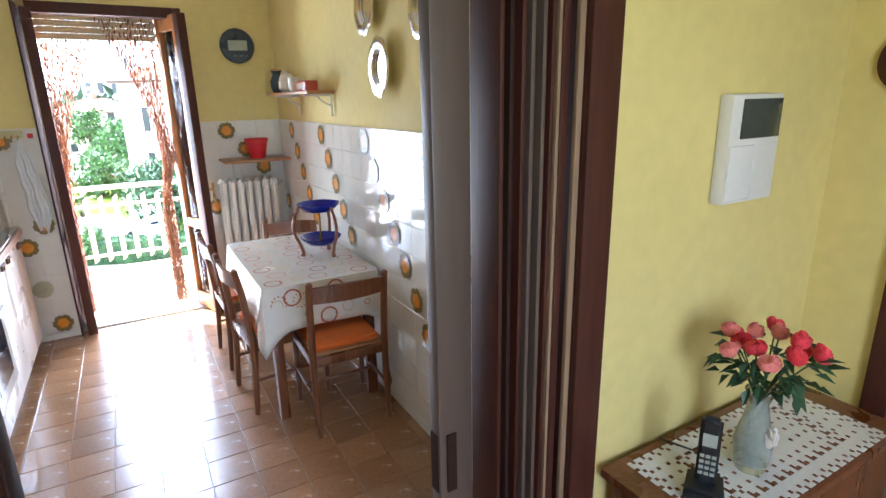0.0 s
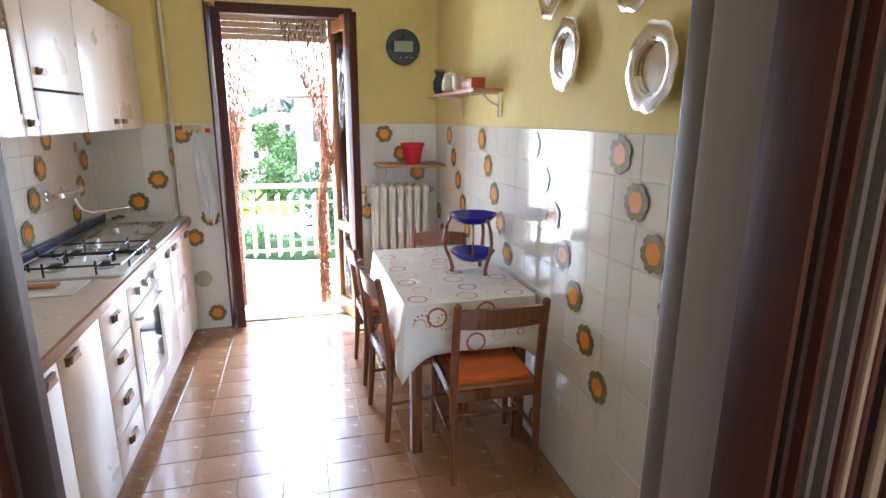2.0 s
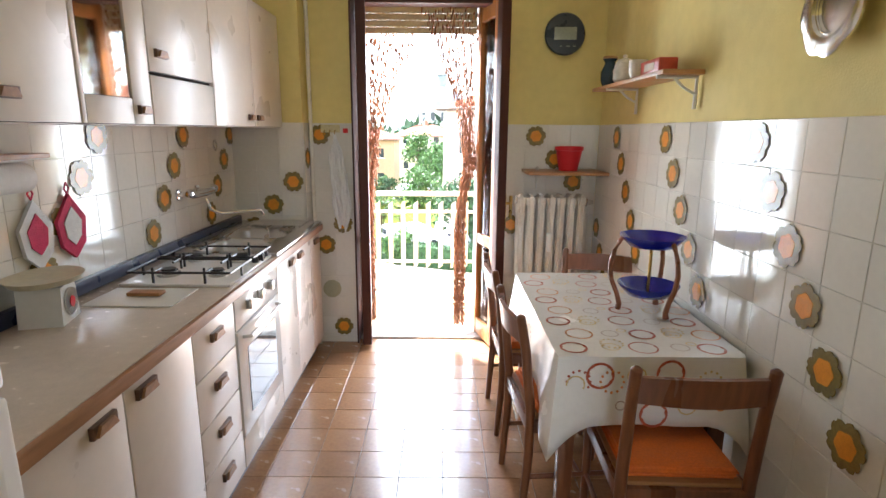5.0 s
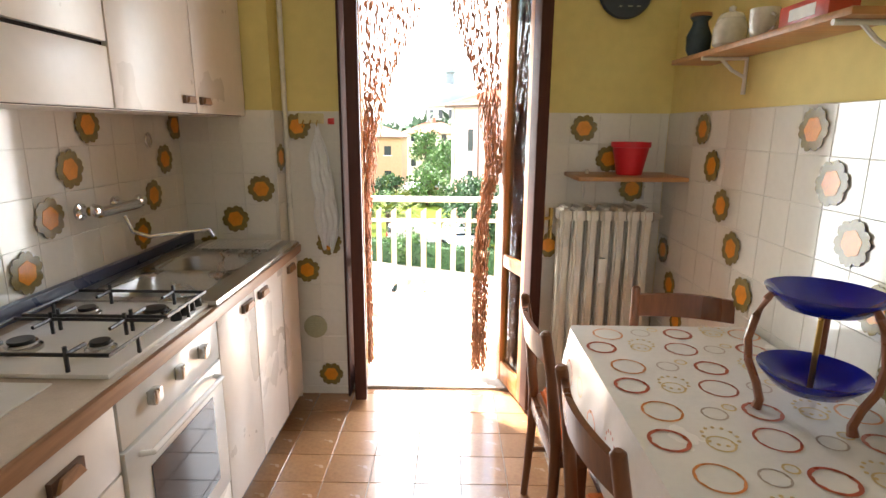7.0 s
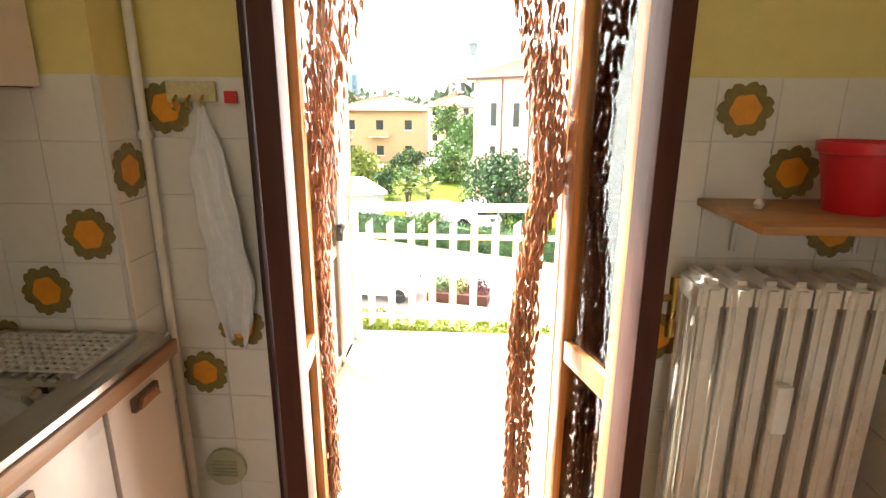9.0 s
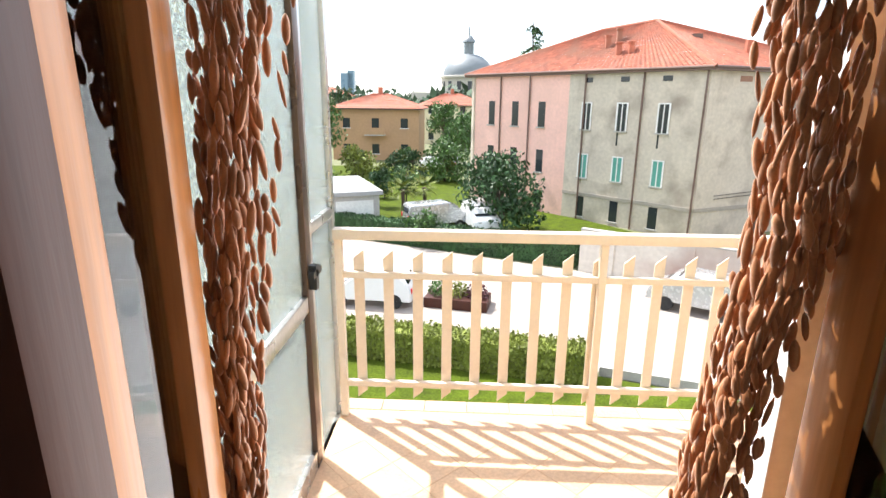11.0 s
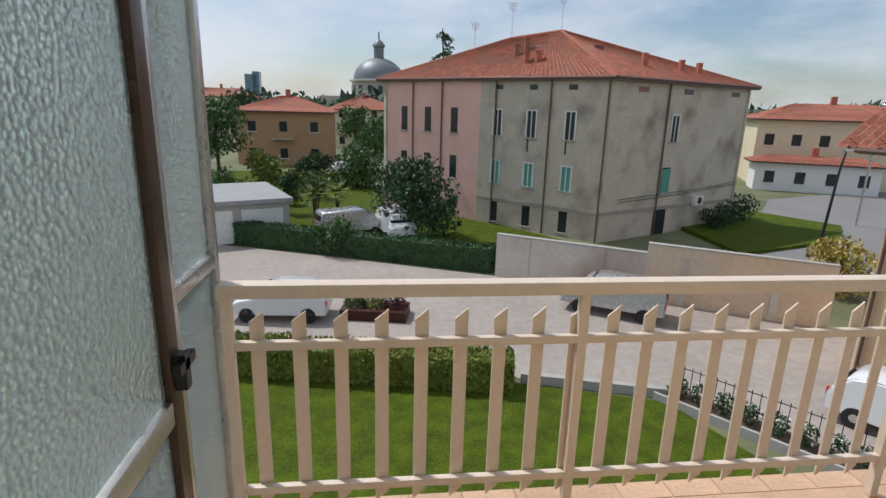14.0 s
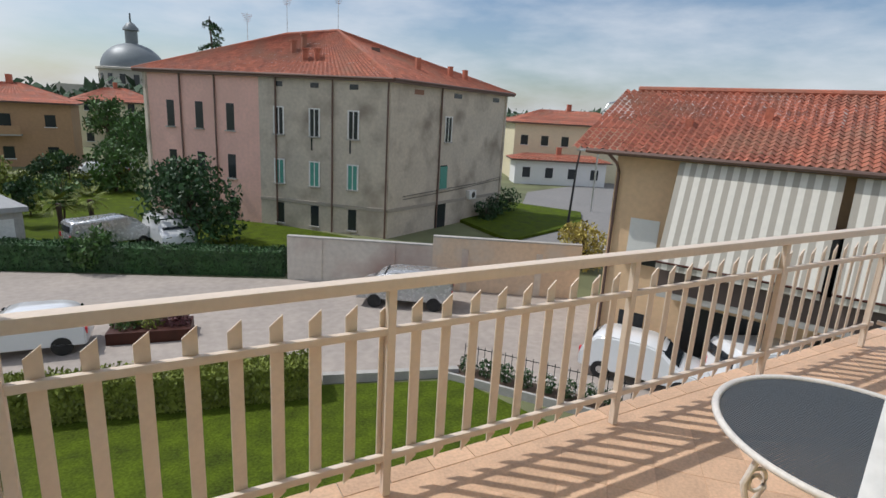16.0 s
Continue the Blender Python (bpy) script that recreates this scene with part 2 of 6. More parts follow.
def tube(pts, r, seg=10, bm=None, radii=None):
    bm = bm or bmesh.new()
    pts = [Vector(p) for p in pts]
    rings = []
    for i, p in enumerate(pts):
        d = (pts[min(i + 1, len(pts) - 1)] - pts[max(i - 1, 0)]).normalized()
        a = d.cross(Vector((0, 0, 1)) if abs(d.z) < 0.9 else Vector((1, 0, 0))).normalized()
        b = d.cross(a)
        q = radii[i] if radii else r
        rings.append([bm.verts.new(p + (a * math.cos(k) + b * math.sin(k)) * q) for k in (2 * math.pi * j / seg for j in range(seg))])
    for a, b in zip(rings, rings[1:]):
        for k in range(seg):
            bm.faces.new((a[k], a[(k + 1) % seg], b[(k + 1) % seg], b[k]))
    bm.faces.new(rings[0][::-1])
    bm.faces.new(rings[-1])
    bmesh.ops.recalc_face_normals(bm, faces=bm.faces[:])
    return bm


def prism(poly, z0, z1, m=None, bm=None):
    bm = bm or bmesh.new()
    m = m or Matrix()
    lo = [bm.verts.new(m @ Vector((x, y, z0))) for x, y in poly]
    hi = [bm.verts.new(m @ Vector((x, y, z1))) for x, y in poly]
    bm.faces.new(lo[::-1])
    bm.faces.new(hi)
    for k in range(len(poly)):
        j = (k + 1) % len(poly)
        bm.faces.new((lo[k], lo[j], hi[j], hi[k]))
    bmesh.ops.recalc_face_normals(bm, faces=bm.faces[:])
    return bm


def arc(c, r, a0, a1, n, z=None):
    return [(c[0] + r * math.cos(radians(a0 + (a1 - a0) * k / (n - 1))), c[1] + r * math.sin(radians(a0 + (a1 - a0) * k / (n - 1)))) for k in range(n)]


def struct(name, bm, material, label, category):
    return tagged(part(name, bm, material, None, "", False), label, category, kind="structure")
# ---- kitchen and hall shell ----
XL, XR, YF, YS, YH = -2.36, 0.0, 0.0, -3.46, -3.6     # side walls, balcony wall, hall wall (kitchen face, hall face)
HZ, TOP = 2.75, 1.52                                 # ceiling, top of the wall tiles
floor = struct("floor", box(-3.6, 1.6, -6.3, 0.3, -0.25, -0.008), FGROUT, "brown glazed terracotta tile floor of kitchen and hall", "floor")
struct("ceiling", box(-3.6, 1.6, -6.3, 0.3, HZ, HZ + 0.2), WHITEP, "plain white plaster ceiling", "ceiling")
struct("wall_west", box(XL - 0.15, XL - 0.008, -3.68, 0.3, -0.2, HZ), YELLOW, "yellow painted kitchen wall above white tiles", "wall")
wall_e = struct("wall_east", box(XR + 0.008, XR + 0.15, YS, 0.3, -0.2, HZ), YELLOW, "yellow painted kitchen wall with white flowered tiles", "wall")
DX0, DX1, DZ = -1.62, -0.63, 2.32                     # balcony door opening
bm = box(XL - 0.15, DX0, 0.008, 0.3, -0.2, HZ)
box(DX1, XR + 0.15, 0.008, 0.3, -0.2, HZ, bm=bm)
box(DX0, DX1, 0.008, 0.3, DZ, HZ, bm=bm)
wall_n = struct("wall_north", bm, YELLOW, "yellow balcony wall with an open door", "wall")
pil = struct("wall_pillar", box(XL - 0.008, -1.911, -0.141, 0.008, -0.2, HZ), YELLOW, "yellow boxed pillar tiled in white to shoulder height", "pillar")
OX0, OX1, OZ = -1.40, -0.12, 2.12                       # opening to the hall
YW = -3.46                                            # kitchen face of the part west of the opening
bm = box(-3.6, OX0, YW - 0.12, YW, -0.2, HZ)
box(OX1, 1.6, YH, YS, -0.2, HZ, bm=bm)
box(OX0, OX1, YW - 0.12, YS, OZ, HZ, bm=bm)
struct("wall_south", bm, YELLOW, "yellow wall between kitchen and hall with a wide opening", "wall")
struct("wall_hall_east", box(1.1, 1.25, -6.2, YH, -0.2, HZ), YELLOW, "plain yellow hall wall", "wall")
struct("wall_hall_west", box(-3.6, -3.45, -6.2, YH, -0.2, HZ), YELLOW, "plain yellow hall wall", "wall")
# back wall with an opening added only for the hall fill lamp
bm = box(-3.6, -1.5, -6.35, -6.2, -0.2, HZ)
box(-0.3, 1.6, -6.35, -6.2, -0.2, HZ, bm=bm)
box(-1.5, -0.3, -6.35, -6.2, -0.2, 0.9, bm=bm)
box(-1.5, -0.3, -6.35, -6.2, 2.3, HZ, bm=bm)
struct("wall_hall_south", bm, YELLOW, "yellow hall wall with an added opening for the fill lamp", "wall")


def flower_mesh(r):
    bm = bmesh.new()
    pts = []
    for k in range(48):
        a = 2 * math.pi * k / 48
        q = r * (0.80 + 0.2 * abs(math.cos(3 * a)) ** 0.7 - (0.1 if abs(math.sin(3 * a)) < 0.16 else 0))
        pts.append((q * math.cos(a), q * math.sin(a)))
    return fin(prism(pts, 0, 0.0015))


FL_OUT = flower_mesh(0.068)
FL_IN = fin(prism([(0.036 * (1 + 0.07 * math.cos(6 * a)) * math.cos(a), 0.036 * (1 + 0.07 * math.cos(6 * a)) * math.sin(a)) for a in (2 * math.pi * k / 24 for k in range(24))], 0.0015, 0.0025))
fi = 0


def flower(m, turn=0):
    global fi
    fi += 1
    e = thing("flower_decal", "orange flower with olive petals on white wall tile", "decal", m @ pose(0, 0, 0.004, 0, 0, (fi * 37) % 30 + turn), group="flower decals on the tiles")
    part("petals", FL_OUT, PETAL, e)
    part("centre", FL_IN, FCORE, e)


east = lambda y, z: pose(XR, y, z, 90, 0, -90)
west = lambda y, z: pose(XL, y, z, 90, 0, 90)
north = lambda x, z, y=0.0: pose(x, y, z, 90, 0, 0)
ROW = lambda k: TOP - 0.0738 - 0.1475 * k        # middle of tile row k from the top
for y0, rows in ((-0.385, range(5)), (0.36, range(4, 7)), (-1.095, range(5)), (-1.83, range(7)), (-2.535, range(5))):
    for k in rows:
        flower(east(y0 - 0.113 * k, ROW(k)))
flower(east(-1.98, 0.105))
for x, k in ((-1.836, 0), (-1.70, 4), (-1.82, 5), (-1.716, 9), (-0.415, 0), (-0.283, 1), (-0.155, 2), (-0.56, 4)):
    flower(north(x, ROW(k)))
for x, k in ((-1.983, 2), (-2.118, 3), (-2.25, 4)):
    flower(north(x, ROW(k), -0.149))
flower(pose(-1.903, -0.09, ROW(1), 90, 0, 90))
for y, k in ((-0.802, 0), (-0.921, 1), (-1.045, 2), (-1.172, 3), (-0.19, 0), (-0.305, 1), (-0.427, 2), (-0.541, 3), (-1.5, 0), (-1.62, 1), (-1.745, 2), (-1.87, 3), (-2.3, 0), (-2.42, 1)):
    flower(west(y, ROW(k)))

# ---- balcony door ----
door = thing("door_balcony", "open dark brown balcony door with a clear glazed leaf", "door", kind="structure")
part("frame_jamb", box(DX0, DX0 + 0.012, -0.035, 0.2, 0, DZ, 0.004), BROWN, door)
part("frame_jamb", box(DX1 - 0.05, DX1, -0.03, 0.09, 0, DZ, 0.006), BROWN, door)
part("frame_head", box(DX0 + 0.075, DX1 - 0.05, -0.03, 0.09, DZ - 0.07, DZ, 0.006), BROWN, door)
part("reveal_jamb", box(DX0 + 0.002, DX0 + 0.022, 0.206, 0.3, 0, DZ, 0.004), FRAMEW, door, "white painted reveal")
part("reveal_jamb", box(-0.795, DX1 - 0.004, 0.245, 0.3, 0, DZ, 0.004), FRAMEW, door, "white painted reveal")
part("threshold", box(DX0, DX1, 0.065, 0.315, -0.04, 0.014, 0.004), CONC, door, "pale stone threshold")
# two narrow leaves stand open into the room
def leaf(m, LW, side, name):
    lf = part("leaf", box(0, 0.055, 0, 0.05, 0, 2.25, 0.004), ORANGEW, door, name)
    lf.matrix_world = m
    for n, bb, mt in (("stile", box(LW - 0.075, LW, -0.005, 0.055, 0, 2.25, 0.005), BROWN), ("stile", box(LW - 0.125, LW - 0.077, 0, 0.05, 0, 2.25, 0.004), ORANGEW), ("bottom_rail", box(0.057, LW - 0.127, 0.002, 0.048, 0, 0.12, 0.004), ORANGEW), ("middle_rail", box(0.057, LW - 0.127, 0.002, 0.048, 0.68, 0.75, 0.004), ORANGEW), ("top_rail", box(0.057, LW - 0.127, 0.002, 0.048, 2.15, 2.25, 0.004), ORANGEW)):
        part(n, bb, mt, lf)
    for z0, z1 in ((0.122, 0.678), (0.752, 2.148)):
        p = part("pane", box(0.057, LW - 0.127, 0.022, 0.027, z0, z1), CLEAR, lf)
        p.visible_shadow = False
    if side > 0:
        y = 0.058
        hd = box(LW - 0.045, LW - 0.015, y, y + 0.006, 0.9, 1.06, 0)
        tube([(LW - 0.03, y, 1.0), (LW - 0.03, y + 0.045, 1.0)], 0.009, bm=hd)
        tube([(LW - 0.03, y + 0.045, 1.05), (LW - 0.03, y + 0.045, 0.90)], 0.011, bm=hd)
        part("handle", hd, BRASS, lf, "brass lever handle")


leaf(pose(-0.795, 0.2, 0.02, 0, 0, -73), 0.42, 1, "orange varnished stiles, dark brown outer edge")
leaf(pose(-1.595, 0.2, 0.02, 0, 0, -84), 0.315, -1, "orange varnished stiles, dark brown outer edge")

sh = thing("roller_shutter", "cream slatted roller shutter rolled part way down", "shutter", kind="structure")
for k in range(5):
    z = 2.11 + k * 0.043
    part("slat", box(DX0 + 0.03, -0.80, 0.215, 0.227, z, z + 0.041, 0.003), SHUT, sh)
# solid white chips: daylight through the shutter slots, put in as colour
slot_chip = fin(box(-0.008, 0.008, 0, 0.004, -0.003, 0.003))
for k in range(4):
    for j in range(22):
        h = part("light_slot", slot_chip, FRAMEW, sh)
        h.location = (DX0 + 0.11 + j * 0.033 + 0.012 * (k % 2), 0.212, 2.152 + k * 0.043)

# ---- bead curtain, two tied bundles ----
rng = random.Random(4)


def strand_path(x0, xt, x1, zt, z):
    if z > zt:
        u = (z - zt) / (2.3 - zt)
        return xt + (x0 - xt) * (u ** 1.35)
    u = min((zt - z) / 0.5, 1)
    return xt + (x1 - xt) * (1 - (1 - u) ** 2)


bead_prof = [(0.1, -0.5), (0.5, -0.42), (0.85, -0.26), (1, 0), (0.85, 0.26), (0.5, 0.42), (0.1, 0.5)]


def curtain(name, wide, tie, low, zt, yc):
    e = thing(name, "tied-back brown wooden bead door curtain", "curtain", group="bead curtain bundles")
    for s in range(36):
        f = (s + 0.5) / 36
        bm = bmesh.new()
        x0 = wide[0] + (wide[1] - wide[0]) * f
        xt = tie[0] + (tie[1] - tie[0]) * rng.random()
        x1 = low[0] + (low[1] - low[0]) * rng.random()
        dy = rng.uniform(-0.045, 0.045)
        z = 2.29
        while z > 0.07:
            long = rng.uniform(0.024, 0.055)
            x = strand_path(x0, xt, x1, zt, z) + rng.uniform(-0.004, 0.004)
            r = rng.uniform(0.003, 0.0066)
            w = 1.0 if z < zt else 1 + 0.5 * (z - zt)
            lathe([(a * r, b * long) for a, b in bead_prof], 9, bm, Matrix.Translation((x, yc + dy / w, z)) @ Euler((rng.uniform(-.15, .15), rng.uniform(-.25, .25), 0)).to_matrix().to_4x4())
            z -= long * (1.05 if z < zt + 0.3 else rng.uniform(1.05, 1.9))
        tagged(part("bead_strand", bm, BEAD, e), kind="stuff")


curtain("bead_curtain", (-1.58, -1.1), (-1.575, -1.485), (-1.58, -1.525), 1.24, 0.27)
curtain("bead_curtain", (-1.2, -0.785), (-0.885, -0.79), (-0.95, -0.855), 1.24, 0.215)
rod = thing("curtain_rod", "thin brown rod carrying the bead curtain", "rod")
part("rod", tube([(-1.59, 0.26, 2.3), (-0.8, 0.26, 2.3)], 0.012), BROWN, rod)
hk = thing("tieback_hook", "small brass curtain tieback hook", "hook")
part("hook", tube([(-0.74, 0.246, 1.24), (-0.74, 0.22, 1.24), (-0.742, 0.21, 1.22), (-0.742, 0.22, 1.2)], 0.006), BRASS, hk)


# ---- base units ----
XF = -1.83      # front of the base doors
def handle(parent, m, vert=False):
    bm = box(-0.047, 0.047, 0, 0.012, -0.016, 0.016)
    a = part("handle", bm, PULL, parent, "bronze and brown wood pull")
    a.matrix_world = m
    bm = prism([(-0.04, -0.012), (0.04, -0.012), (0.025, 0.012), (-0.025, 0.012)], -0.02, -0.012, pose(0, 0, 0, 90, 0, 0))
    b = part("grip", bm, EDGEW, a)
    return a


def fronts(parent, y0, y1, z0, z1, x, hy, hz, name="door"):
    d = part(name, box(x - 0.02, x, y0 + 0.003, y1 - 0.003, z0 + 0.003, z1 - 0.003, 0.003), LAMI, parent)
    if hy is not None:
        handle(d, pose(x, hy, hz, 0, 0, 90) @ pose(0, 0, 0, 0, 0, 180))
    return d


def base_unit(y0, y1, label, doors=1, drawers=0, top=0.838):
    e = thing("base_cabinet", label, "cabinet", pose(0, 0, 0), group="base cabinets under the worktop")
    part("carcass", box(XL + 0.01, XF - 0.024, y0 + 0.002, y1 - 0.002, 0.1, top), DARK, e)
    part("plinth", box(XL + 0.01, XF - 0.055, y0, y1, 0.0, 0.098), KICK, e)
    if drawers:
        h = (0.835 - 0.1) / drawers
        for k in range(drawers):
            fronts(e, y0, y1, 0.1 + k * h, 0.1 + (k + 1) * h, XF, (y0 + y1) / 2, 0.1 + (k + 0.62) * h, "drawer")
    else:
        w = (y1 - y0) / doors
        for k in range(doors):
            hy = y0 + w * (k + 0.5) if doors == 1 else y0 + w * (k + (0.75 if k == 0 else 0.25))
            fronts(e, y0 + k * w, y0 + (k + 1) * w, 0.1, 0.835, XF, hy, 0.79)
    return e


base_unit(-2.74, -1.98, "cream laminate base cabinet with two doors", 2)
base_unit(-1.98, -1.63, "cream laminate drawer cabinet with four drawers", 1, 4)
base_unit(-1.08, -0.405, "cream laminate sink cabinet with two doors", 2, top=0.738)
base_unit(-0.395, -0.152, "narrow cream laminate end cabinet", 1)
ov = thing("oven", "white built-in oven with a dark glass door", "oven")
part("body", box(XL + 0.01, XF - 0.024, -1.627, -1.127, 0.1, 0.838), DARK, ov)
part("plinth", box(XL + 0.01, XF - 0.055, -1.630, -1.085, 0, 0.098), KICK, ov)
cp = part("control_panel", box(XF - 0.02, XF + 0.002, -1.625, -1.090, 0.70, 0.835, 0.004), WHITEE, ov)
for y in (-1.491, -1.353, -1.214):
    k = part("knob", box(-0.019, 0.019, -0.019, 0.019, 0, 0.024, 0.004), STEEL, cp, "square steel knob")
    k.matrix_world = pose(XF + 0.002, y, 0.775, 90, 0, 90)
od = part("oven_door", box(XF - 0.02, XF + 0.006, -1.625, -1.090, 0.24, 0.694, 0.005), WHITEE, ov)
part("window", box(XF + 0.0065, XF + 0.009, -1.531, -1.174, 0.31, 0.6), OVENGL, od)
part("handle", tube([(XF, -1.571, 0.66), (XF + 0.035, -1.561, 0.66), (XF + 0.035, -1.154, 0.66), (XF, -1.144, 0.66)], 0.008), WHITEE, od)
part("drawer_front", box(XF - 0.02, XF + 0.002, -1.625, -1.090, 0.102, 0.235, 0.003), LAMI, ov)

wt = thing("worktop", "pale laminate worktop with a wooden front edge", "worktop")
part("slab", box(XL, XF + 0.005, -2.75, -1.108, 0.842, 0.88, 0.003), LAMIT, wt)
for x0, x1, y0, y1 in ((XL, -2.245, -1.105, -0.147), (-1.895, XF + 0.005, -1.105, -0.147), (-2.244, -1.896, -1.105, -1.075), (-2.244, -1.896, -0.421, -0.147)):
    part("slab", box(x0, x1, y0, y1, 0.842, 0.872, 0.003), LAMIT, wt)
part("front_edge", box(XF + 0.006, XF + 0.022, -2.75, -0.141, 0.84, 0.879, 0.003), EDGEW, wt, "brown wooden edging strip")
part("splash_strip", box(XL + 0.002, XL + 0.03, -2.73, -0.152, 0.884, 0.935, 0.004), NAVY, wt, "dark blue splash strip against the tiles")

sk = thing("sink", "stainless steel double sink with ribbed drainer", "sink")
def bowl(y0, y1, x0, x1):
    bm = bmesh.new()
    rings = []
    for (g, z) in ((-0.0, 0.898), (0.012, 0.885), (0.02, 0.76), (0.06, 0.74)):
        rr = 0.06
        ps = []
        for cx, cy, a in ((x1 - g - rr, y1 - g - rr, 0), (x0 + g + rr, y1 - g - rr, 90), (x0 + g + rr, y0 + g + rr, 180), (x1 - g - rr, y0 + g + rr, 270)):
            ps += arc((cx, cy), rr, a, a + 90, 6)
        rings.append([bm.verts.new((x, y, z)) for x, y in ps])
    for a, b in zip(rings, rings[1:]):
        for k in range(len(a)):
            j = (k + 1) % len(a)
            bm.faces.new((a[k], b[k], b[j], a[j]))
    bm.faces.new(rings[-1][::-1])
    return bm
X0, X1 = -2.24, -1.9
for name, b in (("deck_edge", (XL + 0.035, XF + 0.015, -1.102, -1.069)), ("deck_back", (XL + 0.035, X0, -1.069, -0.427)), ("deck_front", (X1, XF + 0.015, -1.069, -0.427)), ("deck_bridge", (X0, X1, -0.762, -0.734)), ("drainer", (XL + 0.035, XF + 0.015, -0.427, -0.152))):
    part(name, box(b[0], b[1], b[2], b[3], 0.883, 0.898), STEEL, sk)
part("bowl", bowl(-1.069, -0.762, X0, X1), STEEL, sk)
part("bowl", bowl(-0.734, -0.427, X0, X1), STEEL, sk)
for k in range(11):
    part("drainer_rib", tube([(-2.22 + k * 0.033, -0.394, 0.9), (-2.22 + k * 0.033, -0.185, 0.9)], 0.006, 6), STEEL, sk)
mat_ = thing("drying_mat", "white plastic lattice mat on the drainer", "mat")
bm = bmesh.new()
for k in range(15):
    box(-2.2 + k * 0.022, -2.193 + k * 0.022, -0.383, -0.196, 0.906, 0.911, bm=bm)
for k in range(9):
    box(-2.2, -1.885, -0.383 + k * 0.0225, -0.377 + k * 0.0225, 0.906, 0.911, bm=bm)
part("lattice", bm, WHITEPL, mat_)

hob = thing("gas_hob", "white enamel four-burner gas hob with black pan supports", "hob")
part("plate", box(-2.27, XF - 0.01, -1.620, -1.105, 0.881, 0.893, 0.004), WHITEE, hob)
for bx, by, r in ((-2.14, -1.488, 0.045), (-2.14, -1.237, 0.036), (-1.94, -1.488, 0.036), (-1.94, -1.237, 0.05)):
    b_ = part("burner", lathe([(r, 0.893), (r, 0.903), (r * 0.8, 0.907), (r * 0.8, 0.914), (0.001, 0.915)], 20, m=Matrix.Translation((bx, by, 0))), STEEL, hob)
    part("burner_cap", cyl(r * 0.65, 0.915, 0.922, 20, m=Matrix.Translation((bx, by, 0))), BLACK, b_)
for y0, y1 in ((-1.608, -1.380), (-1.351, -1.123)):
    bm = tube([(-2.24, y0, 0.935), (-1.84, y0, 0.935), (-1.84, y1, 0.935), (-2.24, y1, 0.935), (-2.24, y0, 0.935)], 0.005, 6)
    for x in (-2.14, -1.94):
        tube([(x, y0, 0.935), (x, y0 + 0.066, 0.935)], 0.005, 6, bm)
        tube([(x, y1, 0.935), (x, y1 - 0.066, 0.935)], 0.005, 6, bm)
        tube([(x, y0, 0.955), (x, y0, 0.893)], 0.005, 6, bm)
        tube([(x, y1, 0.955), (x, y1, 0.893)], 0.005, 6, bm)
    for x in (-2.24, -1.84):
        tube([(x, (y0 + y1) / 2, 0.935), (x, (y0 + y1) / 2, 0.893)], 0.005, 6, bm)
    part("pan_support", bm, BLACK, hob)
for k in range(4):
    part("knob", cyl(0.016, 0.893, 0.92, 16, 0.013, m=Matrix.Translation((XF - 0.035, -1.261 + k * 0.043, 0))), BLACK, hob)

tap = thing("wall_tap", "chrome wall-mounted mixer tap with swivel spout", "tap")
bm = tube([(XL, -0.901, 1.15), (-2.28, -0.901, 1.15)], 0.014)
tube([(XL, -0.699, 1.15), (-2.28, -0.699, 1.15)], 0.014, bm=bm)
tube([(-2.28, -0.915, 1.15), (-2.28, -0.685, 1.15)], 0.019, bm=bm)
for y in (-0.901, -0.699):
    lathe([(0.032, 0), (0.03, 0.008), (0.016, 0.012)], 18, bm, pose(XL + 0.002, y, 1.15, 0, 90, 0))
part("body", bm, CHROME, tap)
for y in (-0.935, -0.665):
    part("tap_handle", lathe([(0.018, -0.02), (0.024, 0), (0.018, 0.022), (0.004, 0.026)], 12, m=pose(-2.28, y, 1.16, 90, 0, 0)), CHROME, tap)
part("spout", tube([(-2.27, -0.793, 1.12), (-2.25, -0.786, 1.06), (-2.21, -0.753, 1.035), (-2.12, -0.658, 1.035), (-2.06, -0.577, 1.03), (-2.05, -0.564, 1.0)], 0.008), CHROME, tap)
wv = thing("wall_hook_ring", "small round chrome hook on the tiles", "hook")
part("ring", tube([(XL + 0.01, -0.434 + 0.02 * math.cos(a), 1.385 + 0.028 * math.sin(a)) for a in (2 * math.pi * k / 14 for k in range(15))], 0.005), CHROME, wv)


# ---- wall units ----
XW = -2.033
ZB, ZT = 1.488, 2.14
def wall_unit(y0, y1, label):
    e = thing("wall_cabinet", label, "cabinet", group="wall cabinets over the worktop")
    part("carcass", box(XL + 0.006, XW - 0.022, y0 + 0.002, y1 - 0.002, ZB, ZT), LAMI, e)
    part("seam", box(XW - 0.024, XW - 0.0215, y0, y1, ZB + 0.002, ZT), DARK, e)
    return e
def wdoor(e, y0, y1, z0, z1, hy, hz):
    d = part("door", box(XW - 0.02, XW, y0 + 0.004, y1 - 0.004, z0 + 0.004, z1 - 0.002, 0.003), LAMI, e)
    if hy:
        handle(d, pose(XW, hy, hz, 0, 0, 90) @ pose(0, 0, 0, 0, 0, 180) @ Matrix.Diagonal((0.8, 1, 0.9, 1)))
    return d
e = wall_unit(-2.860, -2.065, "cream laminate wall cabinet with two doors")
wdoor(e, -2.860, -2.460, ZB, ZT, -2.550, ZB + 0.07)
wdoor(e, -2.460, -2.065, ZB, ZT, -2.330, ZB + 0.07)
e = wall_unit(-2.065, -1.680, "cream wall cabinet with a mirrored glass door")
